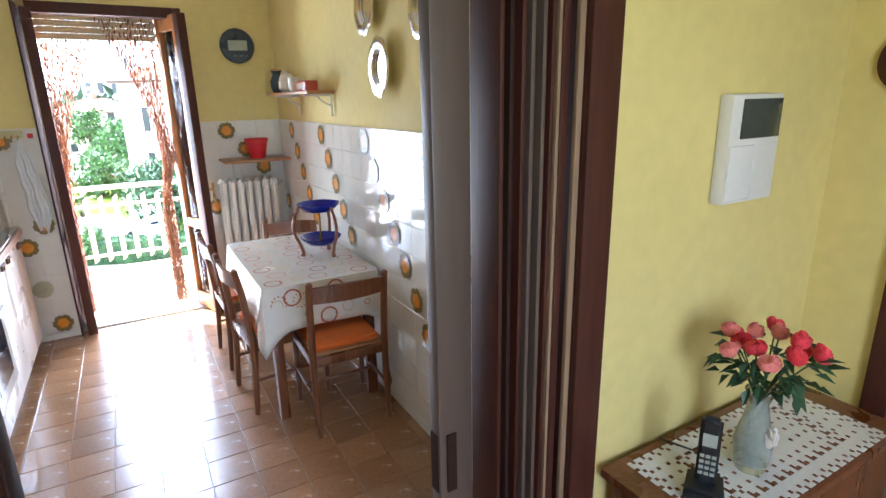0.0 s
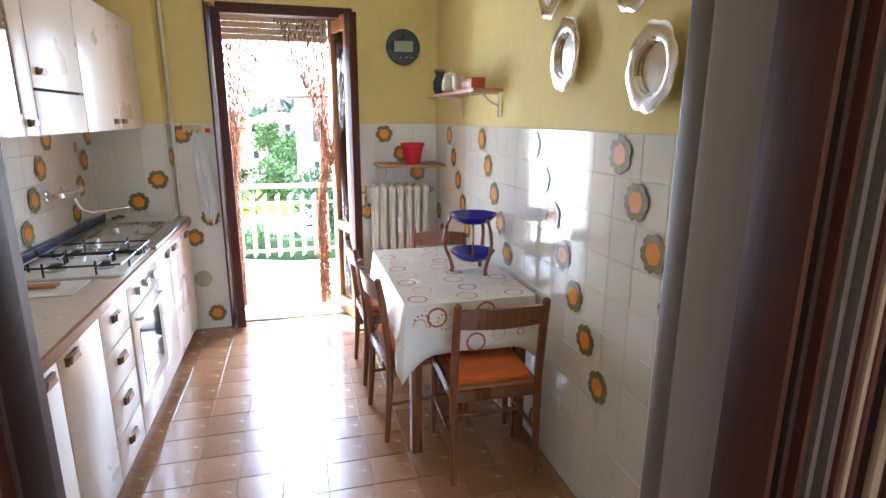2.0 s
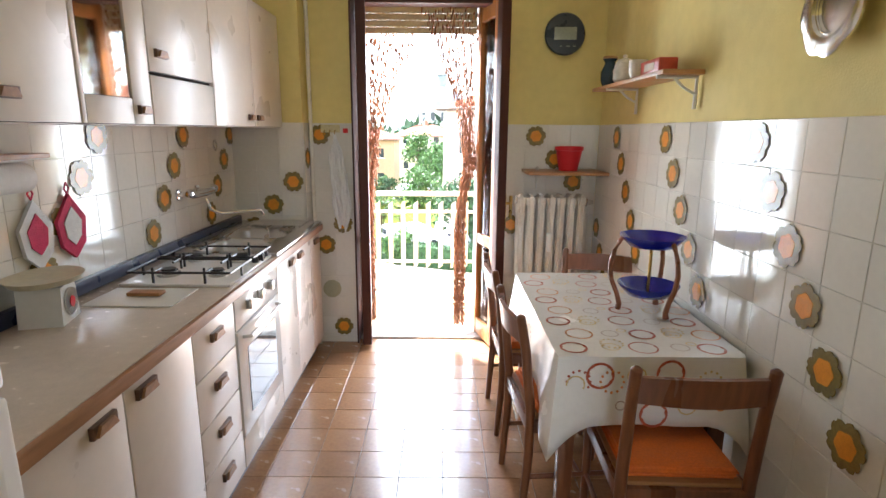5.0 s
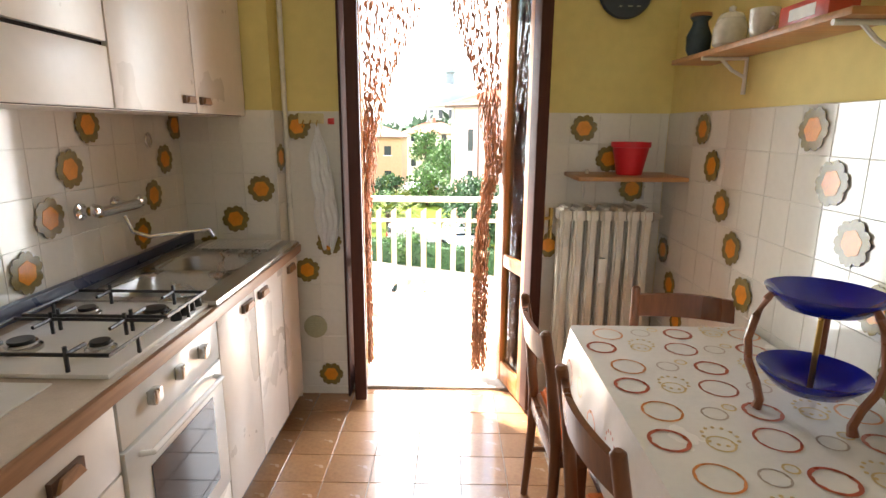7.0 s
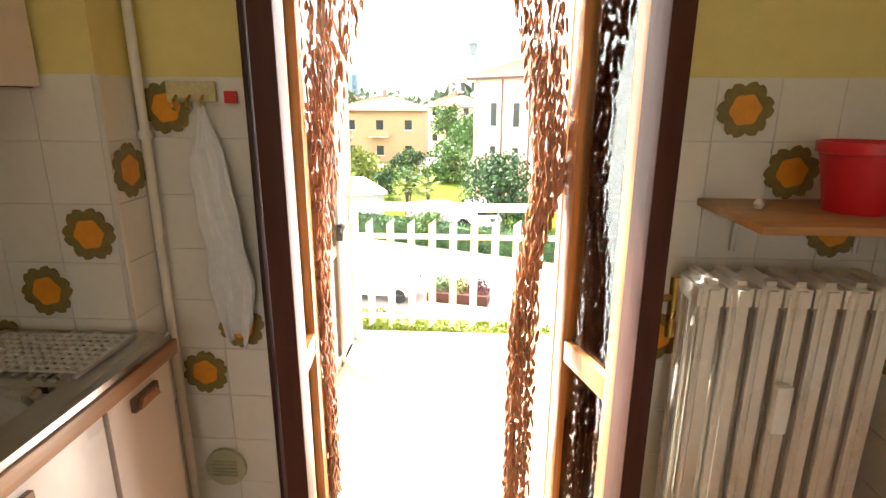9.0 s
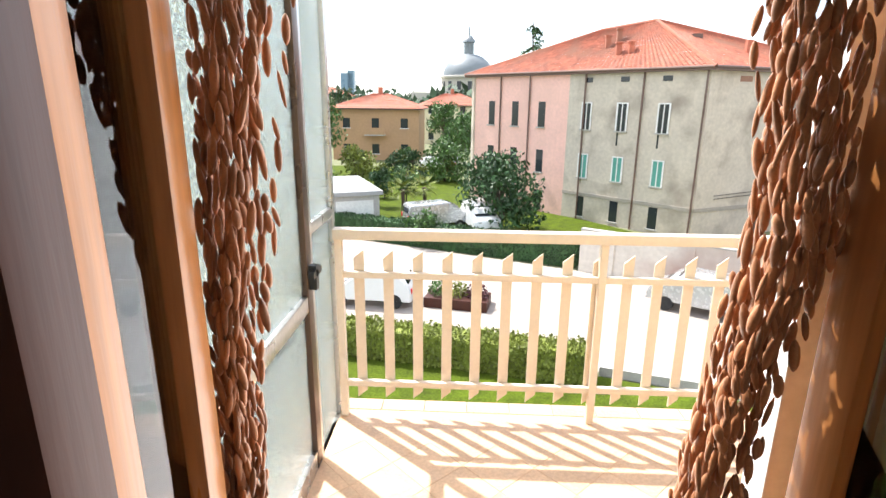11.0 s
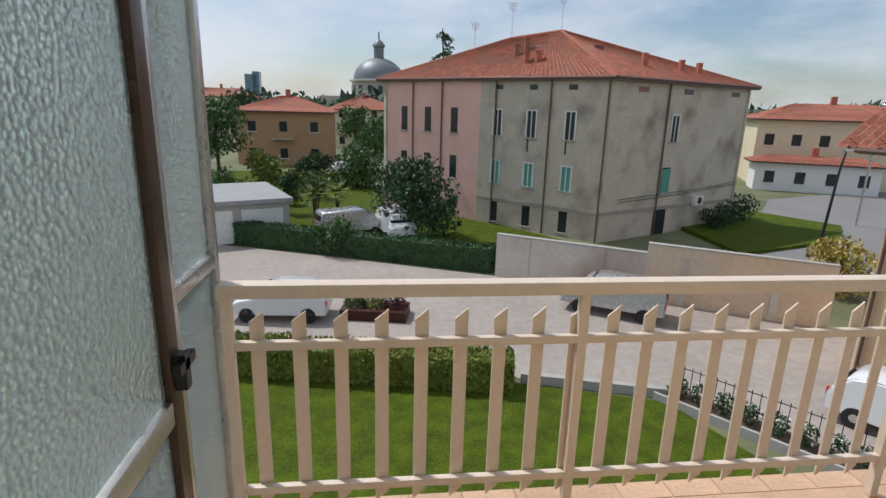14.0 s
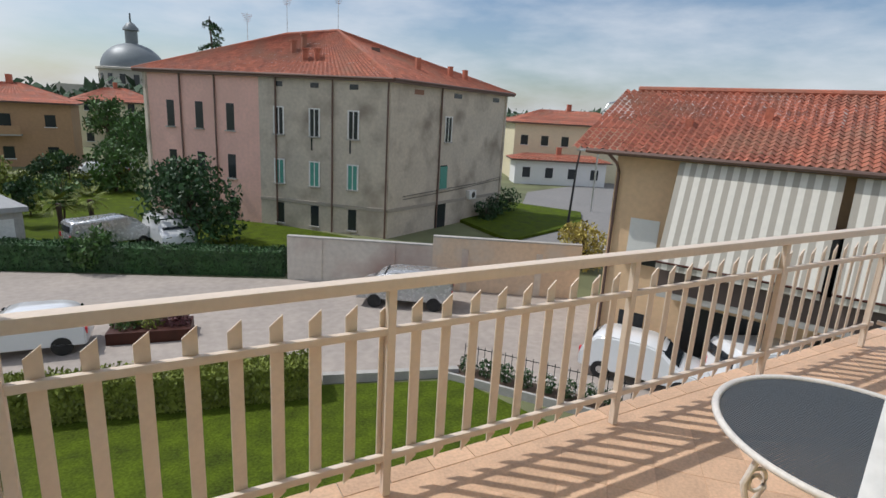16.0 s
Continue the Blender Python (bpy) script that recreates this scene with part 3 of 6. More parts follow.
d = part("door", box(XW - 0.02, XW, -2.061, -2.042, ZB + 0.004, ZT, 0.003), LAMI, e)
for b in (box(XW - 0.02, XW, -1.800, -1.684, ZB + 0.004, ZT, 0.003), box(XW - 0.02, XW, -2.040, -1.802, ZB + 0.004, ZB + 0.085, 0.003), box(XW - 0.02, XW, -2.040, -1.802, ZT - 0.06, ZT, 0.003)):
    part("door_frame", b, LAMI, d)
part("glass", box(XW - 0.012, XW - 0.006, -2.040, -1.802, ZB + 0.087, ZT - 0.062), mat("smoked_mirror", (0.55, 0.52, 0.48), 0.04, 1.0, var=0.02), d, "dark reflecting glass")
handle(d, pose(XW, -1.745, ZB + 0.05, 0, 0, 90) @ pose(0, 0, 0, 0, 0, 180) @ Matrix.Diagonal((0.7, 1, 0.9, 1)))
e = wall_unit(-1.680, -1.156, "cream wall cabinet with a door over an extractor flap")
wdoor(e, -1.680, -1.156, 1.668, ZT, -1.600, 1.735)
wdoor(e, -1.680, -1.156, ZB, 1.661, None, 0)
e = wall_unit(-1.156, -0.152, "cream laminate wall cabinet with two doors beside the pillar")
wdoor(e, -1.156, -0.645, ZB, ZT, -0.710, ZB + 0.05)
wdoor(e, -0.645, -0.152, ZB, ZT, -0.580, ZB + 0.05)

# ---- fridge ----
fr = thing("fridge", "white enamel fridge with long vertical handles", "fridge")
part("body", box(XL + 0.01, -1.82, -3.32, -2.765, 0.03, 1.47, 0.008), WHITEE, fr)
for z0, z1, h0, h1 in ((0.06, 1.03, 0.76, 1.025), (1.045, 1.47, 1.055, 1.32)):
    d = part("door", box(-1.815, -1.765, -3.32, -2.765, z0, z1, 0.012), WHITEE, fr)
    part("handle", box(-1.764, -1.73, -2.87, -2.835, h0, h1, 0.006), WHITEPL, d, "long white plastic handle")
for y in (-3.27, -2.82):
    for x in (-2.3, -1.85):
        part("foot", cyl(0.02, 0, 0.031, 12, m=Matrix.Translation((x, y, 0))), BLACK, fr)

# ---- table with cloth ----
tb = thing("kitchen_table", "brown wooden kitchen table under an oilcloth", "table")
TX0, TX1, TY0, TY1 = -0.635, -0.03, -1.965, -0.93
part("tabletop", box(TX0, TX1, TY0, TY1, 0.73, 0.757, 0.004), CHAIRW, tb)
for x in (TX0 + 0.045, TX1 - 0.045):
    for y in (TY0 + 0.045, TY1 - 0.045):
        part("leg", box(x - 0.026, x + 0.026, y - 0.026, y + 0.026, 0, 0.729, 0.006), CHAIRW, tb)
for b in (box(TX0 + 0.03, TX0 + 0.05, TY0 + 0.075, TY1 - 0.075, 0.65, 0.729), box(TX1 - 0.05, TX1 - 0.03, TY0 + 0.075, TY1 - 0.075, 0.65, 0.729), box(TX0 + 0.075, TX1 - 0.075, TY0 + 0.03, TY0 + 0.05, 0.65, 0.729), box(TX0 + 0.075, TX1 - 0.075, TY1 - 0.05, TY1 - 0.03, 0.65, 0.729)):
    part("apron", b, CHAIRW, tb)

tc = thing("tablecloth", "white oilcloth printed with rust and mustard rings", "tablecloth")
bm = bmesh.new()
N = 120
ctr = Vector(((TX0 + TX1) / 2, (TY0 + TY1) / 2))
hx, hy = (TX1 - TX0) / 2 + 0.006, (TY1 - TY0) / 2 + 0.006
drop = 0.235


def hang(u, q):
    # u: place round the edge (0..1), q: 0 at the edge, 1 at the hem
    per = [(-hx, -hy), (hx, -hy), (hx, hy), (-hx, hy)]
    ln = [2 * hx, 2 * hy, 2 * hx, 2 * hy]
    s = u * sum(ln)
    for k in range(4):
        if s <= ln[k] or k == 3:
            break
        s -= ln[k]
    a, b = Vector(per[k]), Vector(per[(k + 1) % 4])
    p = a.lerp(b, s / ln[k])
    c = min(s, ln[k] - s)
    near = max(0, 1 - c / 0.12)
    nrm = Vector(((b - a).y, -(b - a).x)).normalized()
    out = nrm * (0.004 + 0.02 * q + 0.007 * q * math.sin(u * 60))
    corner = Vector(((1 if p.x > 0 else -1) * 0.035, (1 if p.y > 0 else -1) * 0.035)) * near * q
    p = p + out + corner
    x = min(ctr.x + p.x, -0.006)
    return Vector((x, ctr.y + p.y, 0.762 - drop * q - 0.115 * near * near * q))


top = [bm.verts.new(hang(k / N, 0)) for k in range(N)]
for v in top:
    v.co.z = 0.762
bm.faces.new(top)
prev = top
for j in range(1, 7):
    row = [bm.verts.new(hang(k / N, j / 6)) for k in range(N)]
    for k in range(N):
        bm.faces.new((prev[k], row[k], row[(k + 1) % N], prev[(k + 1) % N]))
    prev = row
bmesh.ops.recalc_face_normals(bm, faces=bm.faces[:])
cl_ = part("cloth", bm, CLOTH, tc)
sol = cl_.modifiers.new("thick", "SOLIDIFY")
sol.thickness = 0.0012


def ring(r, w, seg=28, dots=False):
    bm = bmesh.new()
    if dots:
        for k in range(12):
            a = 2 * math.pi * k / 12
            prism([(r * math.cos(a) + w * 0.55 * math.cos(b), r * math.sin(a) + w * 0.55 * math.sin(b)) for b in (2 * math.pi * i / 6 for i in range(6))], 0, 0.0006, bm=bm)
        return fin(bm)
    a = [bm.verts.new((r * math.cos(t), r * math.sin(t), 0.0006)) for t in (2 * math.pi * k / seg for k in range(seg))]
    b = [bm.verts.new(((r - w * (1 + 0.3 * math.sin(t * 9))) * math.cos(t), (r - w) * math.sin(t), 0.0006)) for t in (2 * math.pi * k / seg for k in range(seg))]
    for k in range(seg):
        j = (k + 1) % seg
        bm.faces.new((a[k], a[j], b[j], b[k]))
    return fin(bm)


RM = [ring(0.047, 0.009), ring(0.032, 0.005), ring(0.018, 0.005), ring(0.038, 0.009, dots=True), ring(0.05, 0.006)]
ringm = [RINGR, RINGO, RINGY, RINGG]
rmesh = {}
def print_ring(kind, mt, m):
    key = (kind, mt)
    if key not in rmesh:
        rmesh[key] = RM[kind].copy()
        rmesh[key].materials.append(ringm[mt])
    o = part("printed_ring", rmesh[key], None, tc)
    o.matrix_world = m
    if kind == 3:
        tagged(o, kind="stuff")
prng = random.Random(11)
for i in range(5):
    for j in range(8):
        x = TX0 + 0.06 + i * 0.118 + (0.04 if j % 2 else 0)
        y = TY0 + 0.06 + j * 0.13
        if x > TX1 - 0.03:
            continue
        k = (i + 2 * j) % 4
        mm = Matrix.Translation((x + prng.uniform(-.01, .01), y + prng.uniform(-.01, .01), 0.7632))
        if k == 0:
            print_ring(0, 0, mm)
        elif k == 1:
            print_ring(1, 2, mm)
            print_ring(3, 2, mm @ Matrix.Translation((0.012, 0.03, 0.0003)))
        elif k == 2:
            print_ring(4, 1 if j % 2 else 0, mm)
        else:
            print_ring(1, 3, mm)
            print_ring(2, 2, mm @ Matrix.Translation((0.05, 0.03, 0.0003)))
for k, (s, z, kind, mt) in enumerate(((0.06, 0.68, 3, 0), (0.05, 0.67, 1, 2), (0.13, 0.70, 0, 0), (0.2, 0.60, 2, 3), (0.25, 0.70, 1, 2), (0.31, 0.57, 0, 0), (0.36, 0.71, 0, 0), (0.42, 0.6, 1, 2), (0.49, 0.68, 3, 2), (0.17, 0.68, 3, 1), (0.53, 0.6, 2, 1))):
    q = (0.762 - z) / drop
    print_ring(kind, mt, pose(TX0 + s, TY0 - 0.012 - 0.024 * q, z, 90, 0, 0) @ Matrix.Translation((0, 0, 0.004)))
for k, (s, z, kind, mt) in enumerate(((0.06, 0.64, 0, 0), (0.2, 0.66, 1, 2), (0.36, 0.62, 0, 1), (0.52, 0.66, 3, 0), (0.68, 0.6, 1, 2))):
    q = (0.762 - z) / drop
    print_ring(kind, mt, pose(TX0 - 0.012 - 0.024 * q, TY1 - 0.06 - s, z, 90, 0, -90) @ Matrix.Translation((0, 0, 0.004)))


# ---- chairs ----
def chair():
    e = thing("dining_chair", "dark walnut wooden chair with an orange seat cushion", "chair", group="chairs round the table")
    W, D = 0.19, 0.2
    for sx in (-1, 1):
        part("front_leg", lathe([(0.0001, 0.44), (0.015, 0.437), (0.017, 0.42), (0.016, 0.1), (0.013, 0)], 12, m=Matrix.Translation((sx * W, D, 0))), CHAIRW, e)
        part("back_post", tube([(sx * W, -D - 0.02, 0), (sx * W, -D, 0.3), (sx * W, -D, 0.46), (sx * W, -D - 0.025, 0.7), (sx * W, -D - 0.05, 0.838), (sx * W, -D - 0.051, 0.846)], 0.018, 12, radii=[0.014, 0.018, 0.019, 0.018, 0.017, 0.009]), CHAIRW, e)
        part("side_stretcher", tube([(sx * W, -D, 0.2), (sx * W, D, 0.2)], 0.01, 8), CHAIRW, e)
        part("seat_rail", box(sx * W - 0.011, sx * W + 0.011, -D, D, 0.385, 0.435, 0.004), CHAIRW, e)
    part("seat_rail", box(-W, W, D - 0.011, D + 0.011, 0.385, 0.435, 0.004), CHAIRW, e)
    part("seat_rail", box(-W, W, -D - 0.011, -D + 0.011, 0.385, 0.435, 0.004), CHAIRW, e)
    part("cross_stretcher", tube([(-W, 0, 0.2), (W, 0, 0.2)], 0.01, 8), CHAIRW, e)
    part("seat", box(-W + 0.005, W - 0.005, -D + 0.01, D + 0.012, 0.43, 0.446, 0.006), SHELFW, e)
    bm = bmesh.new()
    lo, hi, n = [], [], 8
    for j, (z, off) in enumerate(((0.732, -0.032), (0.814, -0.042))):
        for s in (-0.009, 0.009):
            lo.append([bm.verts.new((-W + 2 * W * k / n, -D + off + s - 0.03 * math.sin(math.pi * k / n), z + (0.008 * math.sin(math.pi * k / n) if j else 0))) for k in range(n + 1)])
    a, b, c, d = lo
    for k in range(n):
        for p, q in ((a, b), (b, d), (d, c), (c, a)):
            bm.faces.new((p[k], p[k + 1], q[k + 1], q[k]))
    for k in (0, n):
        bm.faces.new((a[k], b[k], d[k], c[k]))
    bmesh.ops.recalc_face_normals(bm, faces=bm.faces[:])
    part("backrest", bm, CHAIRW, e)
    cu = box(-W + 0.012, W - 0.012, -D + 0.02, D + 0.005, 0.447, 0.482)
    bmesh.ops.bevel(cu, geom=cu.edges[:], offset=0.016, segments=3, affect="EDGES")
    part("cushion", cu, ORCUSH, e, "padded orange fabric cushion")
    return e


c0 = chair()
c0.matrix_world = pose(-0.285, -1.99, 0, 0, 0, -2)
copy_thing(c0, pose(-0.512, -1.6, 0, 0, 0, -85))
copy_thing(c0, pose(-0.535, -1.0, 0, 0, 0, -88))
copy_thing(c0, pose(-0.215, -0.99, 0, 0, 0, 166))

# ---- two-tier bowl ----
LEGW = mat("bowl_leg_wood", (0.26, 0.09, 0.04), 0.3)
bw = thing("fruit_stand", "two-tier cobalt glass fruit bowl on curved wooden legs", "fruit bowl", pose(-0.187, -1.511, 0.764, 0, 0, 20) @ Matrix.Diagonal((1.08, 1.08, 1.14, 1)))
for z, r, nm in ((0.05, 0.11, "lower_bowl"), (0.225, 0.115, "upper_bowl")):
    part(nm, lathe([(0.02, z), (r * 0.7, z + 0.012), (r, z + 0.045), (r * 1.02, z + 0.05), (r * 0.97, z + 0.048), (r * 0.66, z + 0.018), (0.0008, z + 0.008)], 32), BLUEG, bw)
for k in range(3):
    a = radians(30 + 120 * k)
    ps = []
    for z, r in ((0.0, 0.105), (0.02, 0.1), (0.06, 0.112), (0.11, 0.135), (0.16, 0.142), (0.21, 0.132), (0.25, 0.115), (0.265, 0.104)):
        ps.append((r * math.cos(a), r * math.sin(a), z))
    part("leg", tube(ps, 0.009, 8, radii=[0.012, 0.01, 0.009, 0.009, 0.009, 0.009, 0.009, 0.007]), LEGW, bw)
part("stem", cyl(0.006, 0.055, 0.23, 10), BRASS, bw)

# ---- radiator ----
rad = thing("radiator", "cream cast-iron column radiator under the small shelf", "radiator")
for k in range(7):
    x = -0.52 + k * 0.064
    for y in (-0.19, -0.135, -0.08):
        bm = box(x - 0.021, x + 0.021, y - 0.018, y + 0.016, 0.14, 1.06)
        bmesh.ops.bevel(bm, geom=bm.edges[:], offset=0.011, segments=3, affect="EDGES")
        part("column", bm, BEIGE, rad)
    for z in (0.16, 1.035):
        bm = box(x - 0.029, x + 0.029, -0.212, -0.058, z - 0.035, z + 0.045)
        bmesh.ops.bevel(bm, geom=bm.edges[:], offset=0.018, segments=3, affect="EDGES")
        part("header", bm, BEIGE, rad)
for x in (-0.52, -0.136):
    part("foot", box(x - 0.02, x + 0.02, -0.2, -0.07, 0, 0.13, 0.006), BEIGE, rad)
part("heat_meter", box(-0.36, -0.325, -0.235, -0.21, 0.72, 0.84, 0.004), WHITEPL, rad, "small white heat meter")
part("valve", lathe([(0.02, -0.03), (0.028, -0.02), (0.03, 0.02), (0.02, 0.03), (0.012, 0.06)], 14, m=pose(-0.11, -0.135, 1.03, 0, 90, 0)), CHROME, rad, "chrome radiator valve")
part("pipe", tube([(-0.06, -0.135, 1.03), (-0.05, -0.135, 1.03), (-0.045, -0.05, 1.03), (-0.045, 0, 1.03)], 0.01), BEIGE, rad)

# ---- shelves and what they carry ----
s1 = thing("wall_shelf", "small wooden shelf above the radiator", "shelf")
part("board", box(-0.5, -0.01, -0.32, -0.004, 1.215, 1.234, 0.004), SHELFW, s1)
for x in (-0.4, -0.1):
    part("bracket", tube([(x, -0.17, 1.2), (x, -0.01, 1.2), (x, -0.01, 1.1)], 0.006, 6), WHITEPL, s1)
pot = thing("flower_pot", "red plastic flower pot", "pot")
part("pot", lathe([(0.058, 1.2245), (0.082, 1.35), (0.09, 1.352), (0.09, 1.375), (0.083, 1.375), (0.056, 1.235), (0.0008, 1.234)], 28, m=Matrix.Translation((-0.228, -0.16, 0.0102))), RED, pot)
kn = thing("small_knob", "small white plug end on the shelf", "ornament")
part("knob", lathe([(0.008, 1.2245), (0.012, 1.235), (0.006, 1.245), (0.0005, 1.25)], 12, m=Matrix.Translation((-0.42, -0.14, 0.0102))), CERW, kn)
s2 = thing("wall_shelf", "narrow wooden shelf with ornaments on the yellow wall", "shelf")
part("board", box(-0.17, -0.004, -1.42, -0.4, 1.70, 1.719, 0.004), SHELFW, s2)
for y in (-1.36, -0.68):
    bm = tube([(-0.17, y, 1.694), (-0.008, y, 1.694), (-0.008, y, 1.57)], 0.008, 6)
    tube([(-0.1, y, 1.692), (-0.06, y, 1.655), (-0.012, y, 1.63)], 0.006, 6, bm)
    part("bracket", bm, WHITEPL, s2, "white metal bracket")
v = thing("vase", "dark blue glazed vase with a brown rim", "vase")
part("body", lathe([(0.03, 1.7195), (0.045, 1.75), (0.048, 1.8), (0.03, 1.84), (0.028, 1.855), (0.04, 1.87), (0.034, 1.872), (0.02, 1.85), (0.0006, 1.76)], 22, m=Matrix.Translation((-0.1, -0.475, 0))), CERB, v)
part("rim", lathe([(0.034, 1.872), (0.041, 1.874), (0.038, 1.885), (0.03, 1.88)], 22, m=Matrix.Translation((-0.1, -0.475, 0))), SHELFW, v)
v = thing("sugar_jar", "white ceramic jar with a lid", "jar")
part("body", lathe([(0.035, 1.7195), (0.055, 1.74), (0.056, 1.79), (0.045, 1.82), (0.043, 1.822), (0.0006, 1.822)], 22, m=Matrix.Translation((-0.09, -0.7, 0))), CERW, v)
part("lid", lathe([(0.046, 1.8225), (0.035, 1.84), (0.01, 1.848), (0.012, 1.862), (0.0006, 1.868)], 18, m=Matrix.Translation((-0.09, -0.7, 0))), CERW, v)
v = thing("coffee_cup", "white ceramic cup with brown pattern", "cup")
part("body", lathe([(0.028, 1.7195), (0.04, 1.75), (0.043, 1.81), (0.039, 1.81), (0.03, 1.74), (0.0006, 1.73)], 20, m=Matrix.Translation((-0.1, -0.93, 0))), CERW, v)
part("handle", tube([(-0.1, -0.972, 1.79), (-0.1, -0.995, 1.78), (-0.1, -0.995, 1.75), (-0.1, -0.967, 1.74)], 0.005, 8), CERW, v)
v = thing("red_tin", "small red tin box with a white label", "box")
part("box", box(-0.14, -0.06, -1.29, -1.08, 1.7195, 1.78, 0.005), mat("red_tin_paint", (0.5, 0.06, 0.03), 0.35), v)
part("label", box(-0.1415, -0.1402, -1.24, -1.13, 1.735, 1.765), CERW, v)

ck = thing("wall_clock", "round dark blue digital wall clock", "clock")
part("case", lathe([(0.124, 0), (0.128, 0.012), (0.12, 0.026), (0.0008, 0.03)], 40, m=pose(-0.262, -0.004, 2.075, 90, 0, 0)), NAVYCL, ck)
part("display", box(-0.332, -0.192, -0.036, -0.033, 2.04, 2.115, 0.002), LCD, ck)
for k, w in enumerate((0.02, 0.035, 0.03)):
    part("button_mark", box(-0.292 + k * 0.04, -0.292 + k * 0.04 + w * 0.6, -0.0345, -0.032, 2.0, 2.005), LCD, ck)


def dish(y, z, r, sx=0.62):
    e = thing("silver_dish", "oval scalloped silver dish hung on the yellow wall", "dish", pose(-0.006, y, z, 90, 0, -90) @ pose(0, 0, 0, 0, 0, -12), group="silver dishes on the wall")
    bm = bmesh.new()
    rings = []
    seg = 64
    for q, h in ((0.0, 0.012), (0.55, 0.012), (0.66, 0.03), (0.9, 0.034), (1.0, 0.03), (1.0, 0.024), (0.66, 0.02), (0.5, 0.0)):
        ps = []
        for k in range(seg):
            a = 2 * math.pi * k / seg
            f = q * (1 + (0.07 * abs(math.sin(4 * a)) - 0.02 if q > 0.8 else 0))
            ps.append(bm.verts.new((r * sx * f * math.cos(a), r * f * math.sin(a), h)) if q else None)
        rings.append(ps)
    c = bm.verts.new((0, 0, 0.012))
    for k in range(seg):
        bm.faces.new((c, rings[1][k], rings[1][(k + 1) % seg]))
    for a, b in zip(rings[1:], rings[2:]):
        for k in range(seg):
            bm.faces.new((a[k], b[k], b[(k + 1) % seg], a[(k + 1) % seg]))
    part("dish", bm, SILVER, e)
    rim = tube([(r * sx * 0.6 * math.cos(a), r * 0.6 * math.sin(a), 0.02) for a in (2 * math.pi * k / 40 for k in range(41))], 0.004, 6)
    part("inner_rim", rim, SILVER, e)


dish(-2.14, 1.81, 0.135, 0.85)
dish(-2.70, 1.715, 0.13, 0.92)
dish(-2.0, 2.1, 0.135, 0.85)
dish(-2.59, 2.02, 0.13, 0.9)

# ---- things on the balcony wall, left of the door ----
tw = thing("tea_towel", "white tea towel with a pale green stripe hung on a hook", "towel")
bm = bmesh.new()
cols = 34
# left and right hem of the bunched cloth and its depth, down from the hook
HEM = [(0, -0.006, 0.01), (0.12, -0.02, 0.03), (0.28, -0.045, 0.062), (0.42, -0.035, 0.072), (0.6, -0.028, 0.088), (0.75, -0.03, 0.098), (0.88, -0.022, 0.092), (1, 0.015, 0.05)]
rows_ = []
for j in range(41):
    q = j / 40
    i = max(k for k in range(len(HEM) - 1) if HEM[k][0] <= q)
    f = (q - HEM[i][0]) / (HEM[i + 1][0] - HEM[i][0])
    x0, x1 = (HEM[i][k] + (HEM[i + 1][k] - HEM[i][k]) * f for k in (1, 2))
    row = []
    for k in range(cols):
        u = k / (cols - 1)
        fold = 0.5 * math.sin(u * 13 + 1.5 * q) + 0.35 * math.sin(u * 29 - 3 * q + 1) + 0.25 * math.sin(u * 5 + 7 * q)
        row.append(bm.verts.new((-1.731 + x0 + (x1 - x0) * u + 0.004 * math.sin(q * 23 + u * 4), -0.04 - 0.02 * fold * min(1, 0.25 + q * 2.2), 1.45 - 0.6 * q - (0.02 * math.sin(u * 9) + 0.03 * u) * q ** 3)))
    rows_.append(row)
for a, b in zip(rows_, rows_[1:]):
    for k in range(cols - 1):
        bm.faces.new((a[k], b[k], b[k + 1], a[k + 1]))
tq = part("cloth", bm, TOWEL, tw)
tq.modifiers.new("thick", "SOLIDIFY").thickness = 0.003
hr = thing("hook_rack", "cream decorated wooden hook rack", "hook rack")
part("plate", box(-1.825, -1.70, -0.016, -0.004, 1.46, 1.51, 0.003), mat("rack_cream", (0.6, 0.52, 0.28), 0.5, var=0.2, scale=30), hr)
for x in (-1.80, -1.765, -1.731):
    part("hook", tube([(x, -0.016, 1.475), (x, -0.035, 1.462), (x, -0.04, 1.447), (x, -0.03, 1.44)], 0.004, 6), BRASS, hr)
rs = thing("red_switch", "small red square stuck on the tiles", "sticker")
part("plate", box(-1.68, -1.648, -0.016, -0.004, 1.457, 1.487, 0.003), RED, rs)
vt = thing("wall_vent", "round cream plastic wall vent", "vent")
part("ring", lathe([(0.062, 0), (0.062, 0.012), (0.05, 0.016), (0.0008, 0.012)], 30, m=pose(-1.789, -0.004, 0.396, 90, 0, 0)), mat("vent_cream", (0.42, 0.4, 0.26), 0.5), vt)
for k in range(5):
    part("slat", box(-1.827, -1.751, -0.0235, -0.0205, 0.371 + k * 0.012, 0.375 + k * 0.012), vt.children[0].data.materials[0], vt)
pp = thing("gas_pipe", "cream painted vertical pipe beside the pillar", "pipe")
part("pipe", tube([(-1.885, -0.03, 0.0), (-1.885, -0.03, 2.2), (-1.895, -0.03, 2.6), (-1.895, -0.03, HZ)], 0.012), BEIGE, pp)
part("clamp", cyl(0.017, 1.37, 1.39, 12, m=Matrix.Translation((-1.885, -0.03, 0))), BEIGE, pp)

